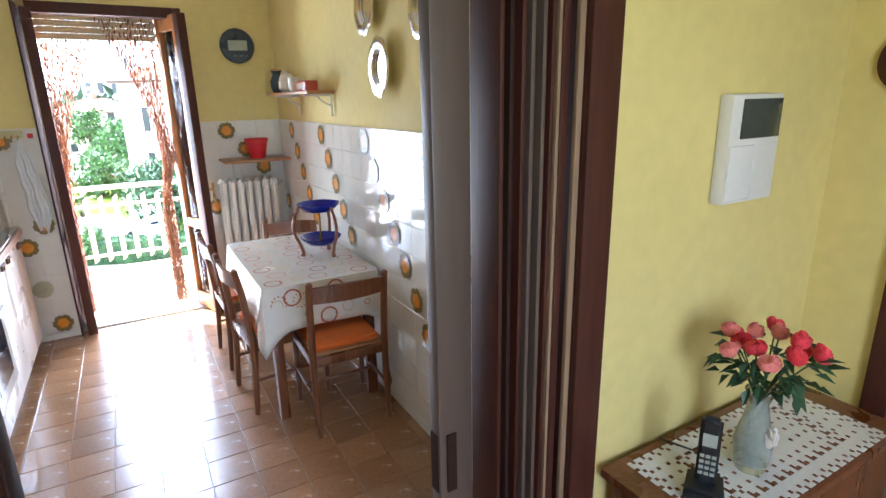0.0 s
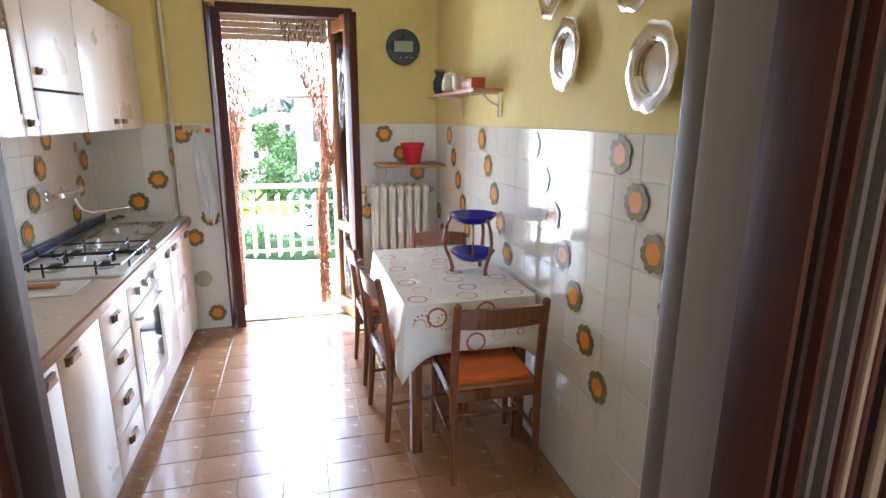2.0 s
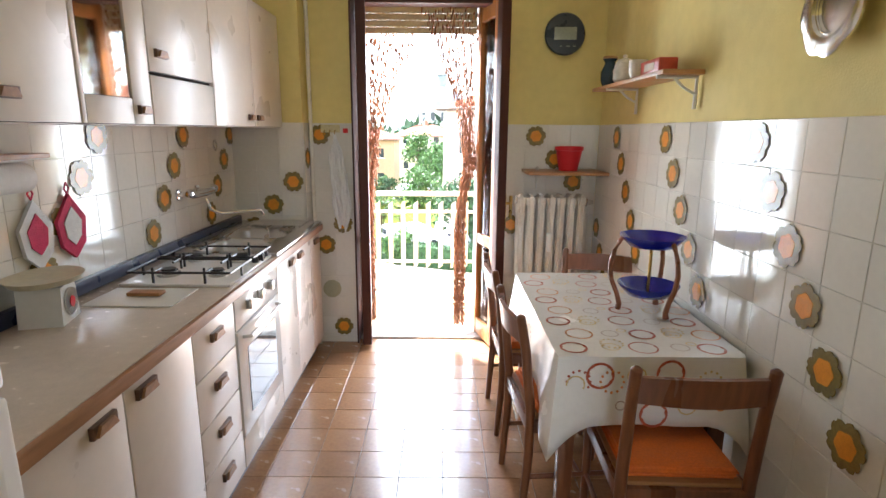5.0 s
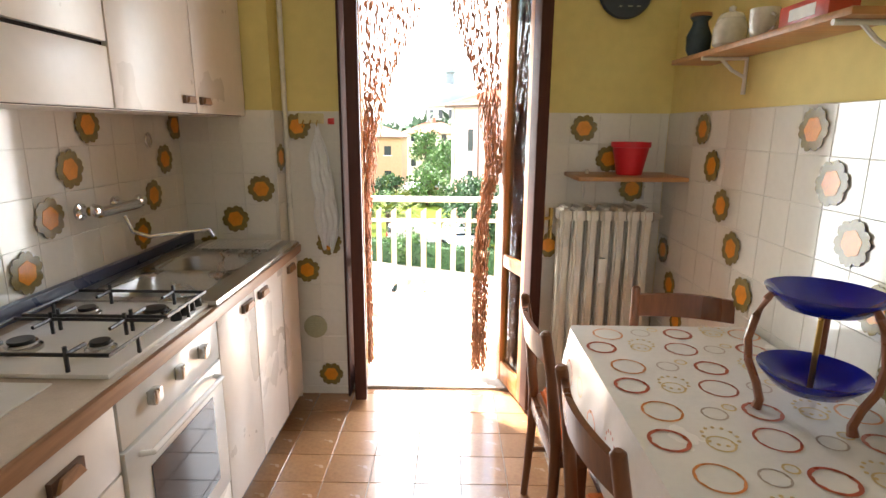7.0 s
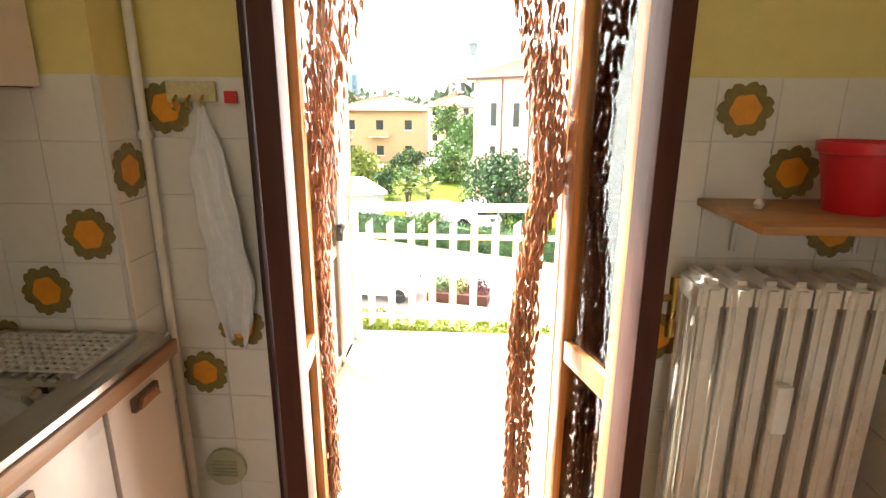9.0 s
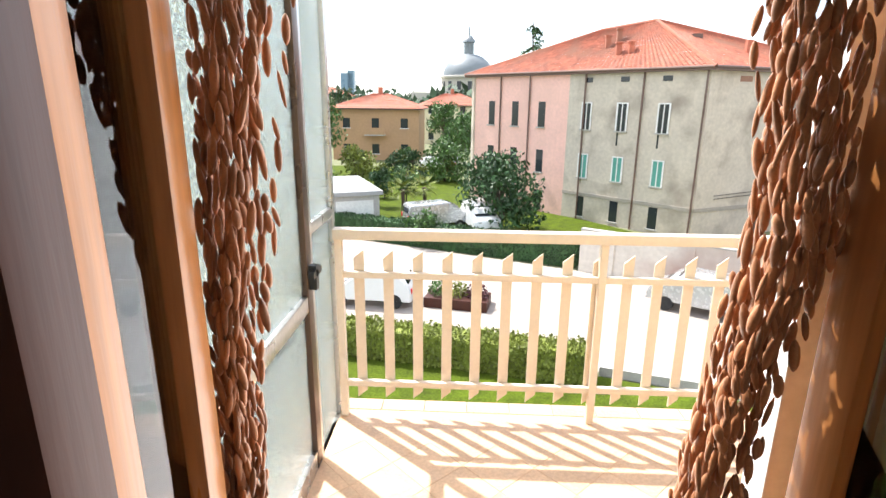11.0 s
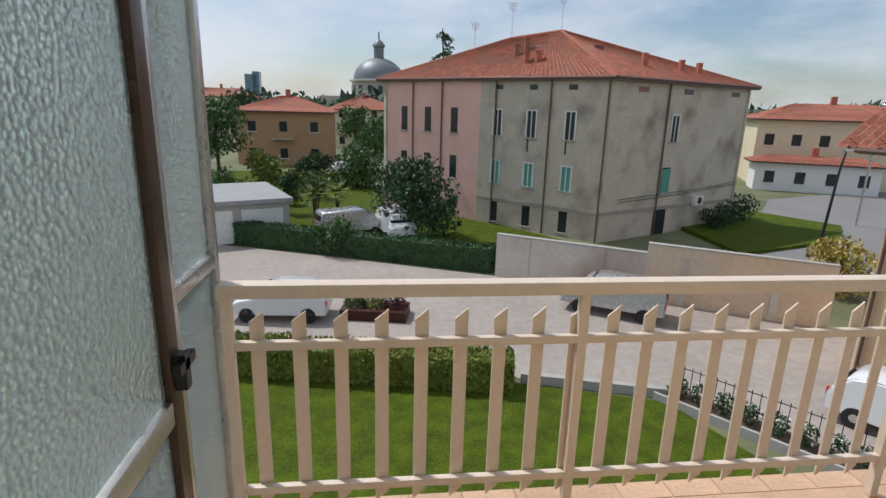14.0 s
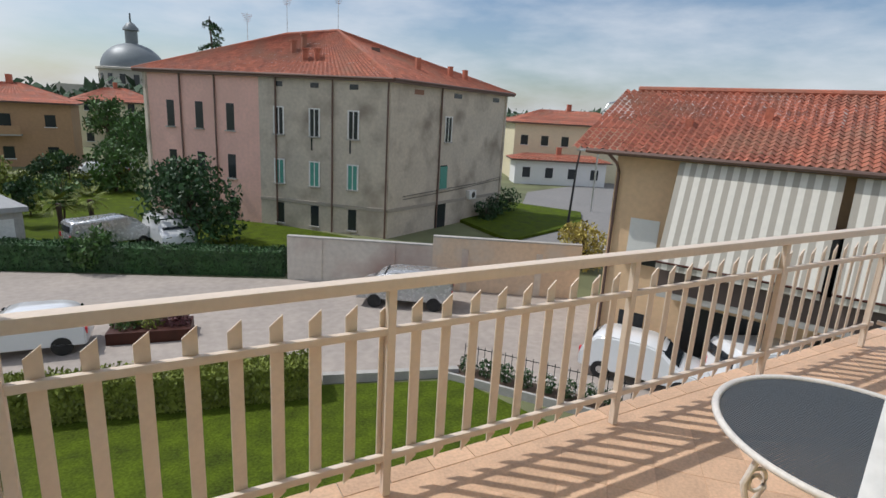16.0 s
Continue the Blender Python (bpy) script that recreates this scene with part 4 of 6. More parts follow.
# ---- on the worktop and the tiles by the fridge ----
ksc = thing("kitchen_scale", "white plastic kitchen scale with a round dial", "scale", pose(-2.26, -2.0, 0.8805, 0, 0, 15))
bm = prism([(-0.07, 0), (0.07, 0), (0.055, 0.12), (-0.055, 0.12)], -0.06, 0.06, pose(0, 0, 0, 90, 0, 90))
part("body", bm, WHITEPL, ksc)
part("dial", lathe([(0.045, 0.0), (0.045, 0.006), (0.04, 0.004), (0.0008, 0.004)], 28, m=pose(0.061, 0, 0.062, 0, 90, 0)), STEEL, ksc)
part("dial_mark", lathe([(0.018, 0.006), (0.018, 0.008), (0.0008, 0.008)], 20, m=pose(0.061, 0, 0.062, 0, 90, 0)), RED, ksc)
part("tray", lathe([(0.03, 0.121), (0.09, 0.13), (0.105, 0.15), (0.1, 0.15), (0.0008, 0.135)], 28, sy=1.2), mat("tray_beige", (0.62, 0.55, 0.38), 0.4), ksc)
bd = thing("chopping_board", "small pale wooden chopping board on a white cloth", "board")
part("board", box(-2.16, -2.04, -1.76, -1.71, 0.886, 0.9, 0.005), SHELFW, bd)
nk = thing("white_mat", "white square mat lying on the worktop", "mat")
part("sheet", box(-2.26, -1.95, -1.86, -1.645, 0.8805, 0.885, 0.002), WHITEPL, nk)
for k, (y, mt) in enumerate(((-1.89, "pale"), (-1.72, "pink"))):
    pm = thing("pot_holder", "diamond-shaped crocheted pot holder hung on the tiles", "pot holder", pose(XL + 0.006, y, 1.14, 90, 0, 90), group="pot holders on the tiles")
    d = [(0, 0.11), (-0.075, 0.02), (-0.06, -0.07), (0, -0.12), (0.06, -0.07), (0.075, 0.02)]
    part("pad", prism(d, 0, 0.012), PINKC if k else TOWEL, pm)
    part("middle", prism([(x * 0.6, y_ * 0.6) for x, y_ in d], 0.0121, 0.015), TOWEL if k else PINKC, pm)
    part("loop", tube([(0, 0.11, 0.006), (0.012, 0.13, 0.006), (0, 0.15, 0.006), (-0.012, 0.13, 0.006), (0, 0.11, 0.006)], 0.003, 6), PINKC, pm)
kr = thing("paper_roll", "white paper towel roll on a wooden wall holder", "paper towel")
part("holder", box(XL + 0.003, XL + 0.09, -2.27, -1.88, 1.385, 1.4, 0.004), SHELFW, kr)
part("roll", cyl(0.045, -0.12, 0.12, 24, m=pose(XL + 0.06, -2.09, 1.33, 90, 0, 0)), TOWEL, kr)

# ---- folding door and casing to the hall ----
cs = thing("door_casing", "dark brown moulded door casing", "door casing", kind="structure")
for b in (box(OX1 - 0.02, OX1 + 0.085, YH - 0.022, YH - 0.001, 0, OZ + 0.08, 0.008), box(OX0 - 0.16, OX0 + 0.004, YW - 0.145, YW - 0.121, 0, OZ + 0.08, 0.008), box(OX0 - 0.16, OX1 + 0.085, YW - 0.146, YW - 0.121, OZ, OZ + 0.081, 0.008)):
    part("casing_board", b, BROWN, cs)
part("jamb_lining", box(OX1 - 0.018, OX1 - 0.002, YH, YS + 0.02, 0, OZ, 0.003), BROWN, cs)
part("jamb_lining", box(OX0 + 0.002, OX0 + 0.012, YW - 0.12, YW + 0.01, 0, OZ, 0.003), BROWN, cs)
part("stop_bead", box(OX0 - 0.06, OX0 - 0.03, YW - 0.156, YW - 0.146, 0, OZ, 0.004), TAN, cs)
part("head_lining", box(OX0 + 0.018, OX1 - 0.018, YH, YS + 0.02, OZ - 0.018, OZ - 0.001, 0.003), BROWN, cs)
for k, (x0, x1, y0, y1, mt) in enumerate(((-0.155, -0.125, YH + 0.005, YH + 0.02, TAN), (-0.19, -0.16, YH + 0.03, YH + 0.05, BROWN), (-0.215, -0.195, YH + 0.01, YH + 0.03, TAN))):
    part("stop_bead", box(x0, x1, y0, y1, 0, OZ - 0.019, 0.004), mt, cs)
fd = thing("folding_door", "grey-brown vinyl folding door pushed open against the jamb", "folding door", kind="structure")
for k in range(7):
    x = -0.2 - k * 0.03
    part("pleat", box(x - 0.006, x + 0.006, YS - 0.135 + 0.004 * (k % 2), YS - 0.012 - 0.004 * (k % 2), 0.015, OZ - 0.03, 0.003), (BROWN, BROWN, DARK)[k % 3] if k not in (2, 3) else BROWN2, fd)
lp = part("leading_post", box(-0.52, -0.415, YS - 0.06, YS - 0.01, 0.012, OZ - 0.025, 0.006), BROWN2, fd)
part("handle", box(-0.526, -0.521, YS - 0.055, YS - 0.02, 0.62, 0.8, 0.002), DARK, lp, "dark recessed pull handle")
part("handle_front", box(-0.5, -0.47, YS - 0.067, YS - 0.061, 0.62, 0.8, 0.002), DARK, lp, "dark flush handle")
part("leading_strip", box(OX0 + 0.013, OX0 + 0.02, YW - 0.1, YW - 0.03, 0.012, OZ - 0.025, 0.002), DARK, fd)

# ---- hall corner ----
ic = thing("door_intercom", "white wall intercom with a small dark screen", "intercom")
part("case", box(0.40, 0.66, YH - 0.045, YH - 0.002, 1.335, 1.66, 0.008), WHITEPL, ic)
part("screen", box(0.45, 0.65, YH - 0.0485, YH - 0.0455, 1.53, 1.645, 0.001), mat("screen_dark", (0.05, 0.06, 0.05), 0.12), ic)
part("handset", box(0.405, 0.53, YH - 0.0485, YH - 0.0455, 1.345, 1.51, 0.004), WHITEE, ic)
ct = thing("console_cabinet", "small brown wooden cabinet in the hall corner", "cabinet")
part("top", box(-0.02, 1.0, -4.02, YH - 0.026, 0.54, 0.57, 0.006), CHAIRW, ct)
part("body", box(0.02, 0.97, -3.99, YH - 0.04, 0.06, 0.538, 0.004), CHAIRW, ct)
for x in (0.025, 0.5):
    d = part("door", box(x, x + 0.465, -4.008, -3.991, 0.08, 0.525, 0.004), CHAIRW, ct)
    part("knob", lathe([(0.008, 0), (0.012, 0.015), (0.0006, 0.022)], 12, m=pose(0.47 if x < 0.1 else 0.52, -4.008, 0.35, 90, 0, 0)), BRASS, d)
for x in (0.06, 0.93):
    for y in (-3.95, -3.68):
        part("foot", box(x - 0.02, x + 0.02, y - 0.02, y + 0.02, 0, 0.061), CHAIRW, ct)
dy = thing("doily", "cream crocheted lace doily on the cabinet", "doily")
bm, hem = bmesh.new(), bmesh.new()
import itertools
for i, j in itertools.product(range(58), range(24)):
    u, v_ = abs(i - 28.5) / 28.5, abs(j - 11.5) / 11.5
    edge = max(u, v_)
    if edge > 0.9 and (i + j) % 3 == 0:
        continue
    if 0.25 < edge < 0.86 and i % 3 == 1 and j % 3 == 1 or 0.55 < edge < 0.7 and (i + j) % 3 == 0:
        continue
    x, y = 0.06 + i * 0.0145, -4.005 + j * 0.0145
    box(x, x + 0.0146, y, y + 0.0146, 0.5705, 0.5725, bm=hem if edge > 0.86 else bm)
part("lace_centre", bm, TOWEL, dy)
part("lace_border", hem, TOWEL, dy)
ph = thing("cordless_phone", "black cordless phone standing in its charger", "telephone", pose(0.14, -3.86, 0.573, 0, 0, -58) @ Matrix.Diagonal((1.15, 1.15, 1.3, 1)))
bm = prism([(-0.045, -0.05), (0.045, -0.05), (0.04, 0.05), (-0.04, 0.05)], 0, 0.035)
bmesh.ops.bevel(bm, geom=bm.edges[:], offset=0.008, segments=2, affect="EDGES")
PHB = mat("phone_black", (0.015, 0.017, 0.022), 0.35)
part("charger", bm, PHB, ph)
hs = box(-0.024, 0.024, -0.012, 0.014, 0.02, 0.19)
bmesh.ops.bevel(hs, geom=hs.edges[:], offset=0.009, segments=3, affect="EDGES")
h = part("handset", hs, PHB, ph)
part("screen", box(-0.016, 0.016, -0.0135, -0.0125, 0.125, 0.155), LCD, h)
kb = fin(box(-0.005, 0.005, -0.0145, -0.0122, -0.0035, 0.0035))
for i in range(3):
    for j in range(4):
        b = part("key", kb, LCD, h)
        b.location = ((i - 1) * 0.013, 0, 0.06 + j * 0.014)
part("cable", tube([(0.0, 0.05, 0.01), (0.03, 0.1, 0.006), (-0.02, 0.16, 0.005), (-0.12, 0.18, 0.005)], 0.0025, 6), PHB, ph)
vs = thing("glass_vase", "clear glass vase with a white fabric rose tied on", "vase", pose(0.36, -3.86, 0.573) @ Matrix.Diagonal((0.9, 0.9, 1.3, 1)))
part("body", lathe([(0.045, 0), (0.055, 0.03), (0.06, 0.07), (0.04, 0.13), (0.03, 0.17), (0.045, 0.2), (0.043, 0.2), (0.027, 0.17), (0.036, 0.13), (0.055, 0.07), (0.048, 0.02), (0.0008, 0.015)], 28), mat("vase_glass", (0.75, 0.82, 0.8), 0.05, trans=0.85), vs)
bm = bmesh.new()
for k in range(9):
    lathe([(0.004, 0), (0.011, 0.006), (0.013, 0.012), (0.009, 0.014)], 8, bm, pose(0.012 * math.cos(k * 2.4) * (k > 0), -0.055, 0.1 + 0.012 * math.sin(k * 2.4) * (k > 0), 90, 0, k * 40))
part("fabric_rose", bm, CERW, vs)
bq = thing("rose_bouquet", "red and pink silk roses with dark green leaves in the vase", "bouquet", pose(0.36, -3.86, 0.79) @ Matrix.Diagonal((0.95, 0.95, 1.0, 1)))
GREEN = mat("rose_leaf", (0.025, 0.075, 0.03), 0.5, var=0.3, scale=20, rnd=0.3, isl=True)
ROSE = mat("rose_petal", (0.62, 0.03, 0.05), 0.6, var=0.3, scale=20)
ROSEP = mat("rose_petal_pink", (0.68, 0.2, 0.18), 0.6, var=0.25, scale=20)
br = random.Random(3)
for k in range(14):
    a, q = k * 2.4, 0.035 + 0.1 * math.sqrt((k + 0.5) / 14)
    p = Vector((q * math.cos(a), q * math.sin(a), 0.10 + 0.11 * (1 - q * 5) + br.uniform(0, 0.04)))
    part("stem", tube([(0, 0, 0.0), (p.x * 0.4, p.y * 0.4, 0.08), tuple(p)], 0.0025, 5), GREEN, bq)
    bm = bmesh.new()
    for j in range(4):
        s = 1 - j * 0.2
        lathe([(0.006, 0), (0.022 * s, 0.01), (0.026 * s, 0.025 + j * 0.004), (0.021 * s, 0.036 + j * 0.004), (0.019 * s, 0.034 + j * 0.003)], 9, bm, Matrix.Translation(p) @ Euler((br.uniform(-.4, .4) - p.y * 3, p.x * 3, j * 0.5)).to_matrix().to_4x4())
    part("rose", bm, ROSE if k % 3 else ROSEP, bq)
bm = bmesh.new()
for k in range(90):
    a, t_ = br.uniform(0, 6.28), br.uniform(-0.5, 0.9)
    q = br.uniform(0.03, 0.15)
    m = Matrix.Translation((q * math.cos(a), q * math.sin(a), 0.06 + br.uniform(0, 0.13))) @ Euler((0, t_, a), "XYZ").to_matrix().to_4x4()
    L_, W_ = br.uniform(0.04, 0.07), br.uniform(0.012, 0.022)
    vv = [bm.verts.new(m @ Vector(c)) for c in ((0, 0, 0), (L_ * 0.4, W_, 0.006), (L_, 0, -0.008), (L_ * 0.4, -W_, 0.006), (L_ * 0.45, 0, -0.004))]
    for x, y in ((0, 1), (1, 2), (2, 3), (3, 0)):
        bm.faces.new((vv[x], vv[y], vv[4]))
part("leaves", bm, GREEN, bq)
rc = thing("wall_plate", "round dark brown wall ornament with a pale centre", "ornament")
part("disc", lathe([(0.1, 0), (0.1, 0.015), (0.07, 0.03), (0.06, 0.024), (0.0008, 0.024)], 32, m=pose(1.096, -3.8, 1.75, 0, -90, 0)), BROWN, rc)
part("centre", lathe([(0.058, 0.0245), (0.0008, 0.027)], 32, m=pose(1.096, -3.8, 1.75, 0, -90, 0)), CERW, rc)
hd_ = thing("door_hall", "closed hall door in a dark brown casing", "door", kind="structure")
part("casing_board", box(1.07, 1.098, -3.93, -3.85, 0, 2.15, 0.005), BROWN, hd_)
part("casing_board", box(1.07, 1.098, -4.8, -4.72, 0, 2.15, 0.005), BROWN, hd_)
part("casing_board", box(1.07, 1.099, -4.8, -3.85, 2.1, 2.18, 0.005), BROWN, hd_)
part("leaf", box(1.075, 1.098, -4.719, -3.931, 0.01, 2.099), TAN, hd_)
# ---- balcony ----
AX0, AX1, EYE0, EYE1 = radians(17.5), radians(14.0), Vector((-1.26, 0.22)), Vector((-1.3, 0.08))


def G(x, y):
    # plan of the street: depth along the line of view from the balcony drawn out to true distance
    v = Vector((x, y)) - EYE0
    a, b = v.dot(Vector((math.sin(AX0), math.cos(AX0)))) * 1.151, v.dot(Vector((math.cos(AX0), -math.sin(AX0))))
    return EYE1 + Vector((math.sin(AX1), math.cos(AX1))) * a + Vector((math.cos(AX1), -math.sin(AX1))) * b


def T(x, y, z=0.0, rz=0.0):
    p = G(x, y)
    return pose(p.x, p.y, z, 0, 0, rz + 3.5)


def line(a, b):
    # start, length and turn of a straight run between two plan points
    p, q = G(*a), G(*b)
    return p, (q - p).length, math.degrees(math.atan2(q.y - p.y, q.x - p.x))


FB, GZ = 0.0, -6.8
RAIL = pose(-0.648, 1.755, FB)
slab = struct("balcony_floor", box(-1.6, 4.4, -1.43, 0.14, -0.2, -0.006), CONC, "terracotta tiled balcony floor with a concrete edge", "balcony floor")
slab.matrix_world = RAIL
fascia = struct("facade_below", box(-6, 9, -0.6, 0.28, GZ, -0.26), WHITEP, "plain pale facade below the balcony", "wall")
rl = thing("balcony_railing", "beige painted metal railing with slanted flat slats", "railing", RAIL)
P_ = 1.222
handrail = box(-1.13, 3.75, -0.028, 0.028, 0.838, 0.882, 0.006)
part("handrail", handrail, RAILP, rl)
for z in (0.68, 0.165):
    part("cross_bar", box(-1.13, 3.75, -0.012, 0.012, z - 0.014, z + 0.014, 0.003), RAILP, rl)
pst = fin(box(-0.016, 0.016, -0.016, 0.016, 0.0, 0.839, 0.003))
for k in range(5):
    o = part("post", pst, RAILP, rl)
    o.location = (-1.11 if k == 0 else (k - 1) * P_, 0, 0)
sl = prism([(-0.022, 0.085), (0.022, 0.12), (0.022, 0.785), (-0.022, 0.75)], -0.003, 0.003, pose(0, 0, 0, 90, 0, 0))
slm = fin(sl)
for k in range(38):
    o = part("slat", slm, RAILP, rl)
    o.matrix_local = pose(-1.03 + 0.127 * k, 0.018, 0, 0, 0, 6)
part("end_rail", box(3.72, 3.775, -0.62, -0.03, 0.838, 0.882, 0.006), RAILP, rl)
part("end_bar", box(3.735, 3.76, -0.62, -0.03, 0.17, 0.2, 0.003), RAILP, rl)
part("end_post", box(3.73, 3.765, -0.66, -0.62, 0, 0.88, 0.003), RAILP, rl)
for j in range(4):
    o = part("slat", slm, RAILP, rl)
    o.matrix_local = pose(3.765, -0.12 - j * 0.13, 0, 0, 0, 96)

ps_ = thing("glass_partition", "bronze aluminium balcony partition with hammered glass and a door", "partition", pose(0, 0.055, 0), kind="structure")
XP = -1.80
def pbox(name, y0, y1, z0, z1, mt, t=0.02, par=None):
    return part(name, box(XP - t, XP + t, y0, y1, z0, z1, 0.003), mt, par or ps_)
pbox("end_post", 1.705, 1.745, FB, 2.6, ALUS)
pbox("middle_post", 1.375, 1.40, FB, 2.6, ALUS)
pbox("rail", 1.401, 1.704, 0.93, 0.97, ALUS)
pbox("rail", 1.401, 1.704, FB - 0.005, 0.0, ALUS)
g = pbox("pane", 1.401, 1.704, 0.971, 2.6, HAMMER, 0.003)
g2 = pbox("lower_pane", 1.401, 1.704, 0.001, 0.929, HAMMER, 0.003)
lfp = pbox("door_leaf", 1.315, 1.372, 0.0, 2.5, ALU, 0.022)
pbox("stile", 0.42, 0.48, 0.0, 2.5, ALU, 0.022, lfp)
pbox("middle_rail", 0.481, 1.314, 0.66, 0.72, ALUS, 0.02, lfp)
pbox("bottom_rail", 0.481, 1.314, 0.0, 0.08, ALUS, 0.02, lfp)
g3 = pbox("pane", 0.481, 1.314, 0.721, 2.5, HAMMER, 0.003, lfp)
g4 = pbox("lower_pane", 0.481, 1.314, 0.081, 0.659, HAMMER, 0.003, lfp)
for q in (g, g2, g3, g4):
    q.visible_shadow = False
la = box(XP + 0.022, XP + 0.05, 1.33, 1.36, 0.74, 0.83)
box(XP + 0.03, XP + 0.05, 1.30, 1.40, 0.79, 0.815, bm=la)
part("latch", la, BLACK, lfp, "black lever latch")

gt = thing("garden_table", "round grey mesh garden table on curled white iron legs", "table", pose(0.43, 0.72, FB) @ Matrix.Diagonal((0.86, 0.86, 0.8, 1)))
part("top_rim", tube([(0.46 * math.cos(a), 0.46 * math.sin(a), 0.715) for a in (2 * math.pi * k / 64 for k in range(65))], 0.014, 10), mat("table_rim_paint", (0.66, 0.62, 0.58), 0.45), gt)
MESHT = mat("grey_wire_mesh", (0.07, 0.08, 0.09), 0.5, var=0.3, scale=60)
bm = bmesh.new()
for k in range(-36, 37):
    c = k * 0.0125
    w = math.sqrt(max(0.452 ** 2 - c * c, 0))
    box(c - 0.0032, c + 0.0032, -w, w, 0.713, 0.716, bm=bm)
    box(-w, w, c - 0.0032, c + 0.0032, 0.711, 0.714, bm=bm)
part("mesh_top", bm, MESHT, gt, "dark grey woven wire top")
for k in range(3):
    a = radians(150 + 120 * k)
    part("cross_brace", tube([(0.45 * math.cos(a), 0.45 * math.sin(a), 0.705), (0, 0, 0.70)], 0.008, 8), MESHT, gt)
IRON = mat("white_iron", (0.68, 0.62, 0.57), 0.45)
for k in range(4):
    a = radians(165 + 90 * k)
    f = lambda r, z: (r * math.cos(a), r * math.sin(a), z)
    lg = part("leg", tube([f(0.43, 0.70), f(0.47, 0.6), f(0.44, 0.5), f(0.36, 0.4), f(0.32, 0.25), f(0.38, 0.08), f(0.46, 0.0)], 0.011, 8), IRON, gt)
    part("scroll", tube([f(0.42 + 0.05 * math.cos(t) * (1 - t / 14), 0.60 + 0.06 * math.sin(t) * (1 - t / 14)) for t in (0.6 * j for j in range(16))], 0.007, 6), IRON, lg)

# ---- street level ----
ASPH = mat("pale_asphalt", (0.36, 0.31, 0.27), 0.9, var=0.16, scale=0.35, bump=0.2, bscale=40)
ROAD = mat("road_asphalt", (0.22, 0.21, 0.2), 0.9, var=0.12, scale=0.3)
GRASS = mat("grass", (0.068, 0.096, 0.008), 0.95, var=0.5, scale=1.6, spec=0.1, bump=1.0, bscale=30)
SOIL = mat("soil", (0.09, 0.06, 0.04), 0.95, var=0.3, scale=3)
LEAFD = mat("dark_leaf", (0.03, 0.075, 0.02), 0.6, var=0.4, scale=1.0, rnd=0.45, isl=True)
LEAFM = mat("mid_leaf", (0.055, 0.12, 0.022), 0.6, var=0.4, scale=1.0, rnd=0.45, isl=True)
LEAFY = mat("yellow_green_leaf", (0.17, 0.2, 0.03), 0.6, var=0.3, scale=1.0, rnd=0.4, isl=True)
LEAFG = mat("golden_leaf", (0.4, 0.33, 0.08), 0.6, var=0.3, scale=1.0, rnd=0.4, isl=True)
BARK = mat("bark", (0.09, 0.06, 0.045), 0.95, var=0.3, scale=6, bump=0.6, bscale=20)
WALLP = mat("boundary_wall_render", (0.6, 0.55, 0.48), 0.9, var=0.12, scale=0.5, bump=0.3, bscale=20, stain=((0.45, 0.33, 0.28), 0.35))
struct("ground", box(-1500, 1500, -900, 2500, GZ - 1, GZ), mat("far_ground", (0.16, 0.17, 0.08), 0.95, var=0.4, scale=0.03), "open ground reaching the horizon", "ground")
def plate(name, pts, z, material, label, cat):
    ob = struct(name, prism([tuple(G(*p)) for p in pts], 0, z), material, label, cat)
    ob.matrix_world = pose(0, 0, GZ)
    return ob
plate("driveway", [(-40, 13), (3.2, 13), (7.3, 11.3), (10.4, 7), (14, -3), (30, -3), (30, 4), (16.6, 14.5), (4.9, 22), (-6.4, 27.5), (-40, 42)], 0.03, ASPH, "pale asphalt driveway and car park", "driveway")
plate("lawn", [(-40, -8), (12, -8), (9.2, 5.6), (7.2, 11.1), (3.3, 12.6), (-4.7, 15.9), (-40, 30)], 0.06, GRASS, "mown green lawn below the balcony", "lawn")
plate("road", [(15, 21.5), (30, 17), (60, 14), (120, 14), (120, 60), (38, 40), (24, 27)], 0.05, ROAD, "grey asphalt road with white markings", "road")
plate("grass_island", [(20.5, 23.5), (30, 25.5), (34, 29), (30, 36), (21, 31)], 0.25, GRASS, "grass traffic island with a low kerb", "grass")
plate("garden_behind", [(-60, 43), (-6.4, 28), (4.8, 22.6), (11, 28), (1, 42), (-4, 60), (-60, 64)], 0.05, GRASS, "green garden behind the hedge", "garden")
for k in range(4):
    plate("road_marking", [(22 + k * 3.2, 20.4 - 0.5 * k), (23.6 + k * 3.2, 20.2 - 0.5 * k), (23.6 + k * 3.2, 20.35 - 0.5 * k), (22 + k * 3.2, 20.55 - 0.5 * k)], 0.062, WHITEPL, "white painted road marking", "road marking")


def leaves(bm, centre, rad, n, size, rg, shell=0.55):
    for _ in range(n):
        while True:
            p = Vector((rg.uniform(-1, 1), rg.uniform(-1, 1), rg.uniform(-1, 1)))
            if shell < p.length < 1:
                break
        p = Vector((p.x * rad[0], p.y * rad[1], p.z * rad[2])) + Vector(centre)
        m = Matrix.Translation(p) @ Euler((rg.uniform(0, 6.3), rg.uniform(0, 6.3), rg.uniform(0, 6.3))).to_matrix().to_4x4()
        s = size * rg.uniform(0.6, 1.3)
        a = [bm.verts.new(m @ Vector(c)) for c in ((-s, 0, 0), (0, s * 0.5, s * 0.12), (s, 0, 0), (0, -s * 0.5, s * 0.12))]
        bm.faces.new(a)


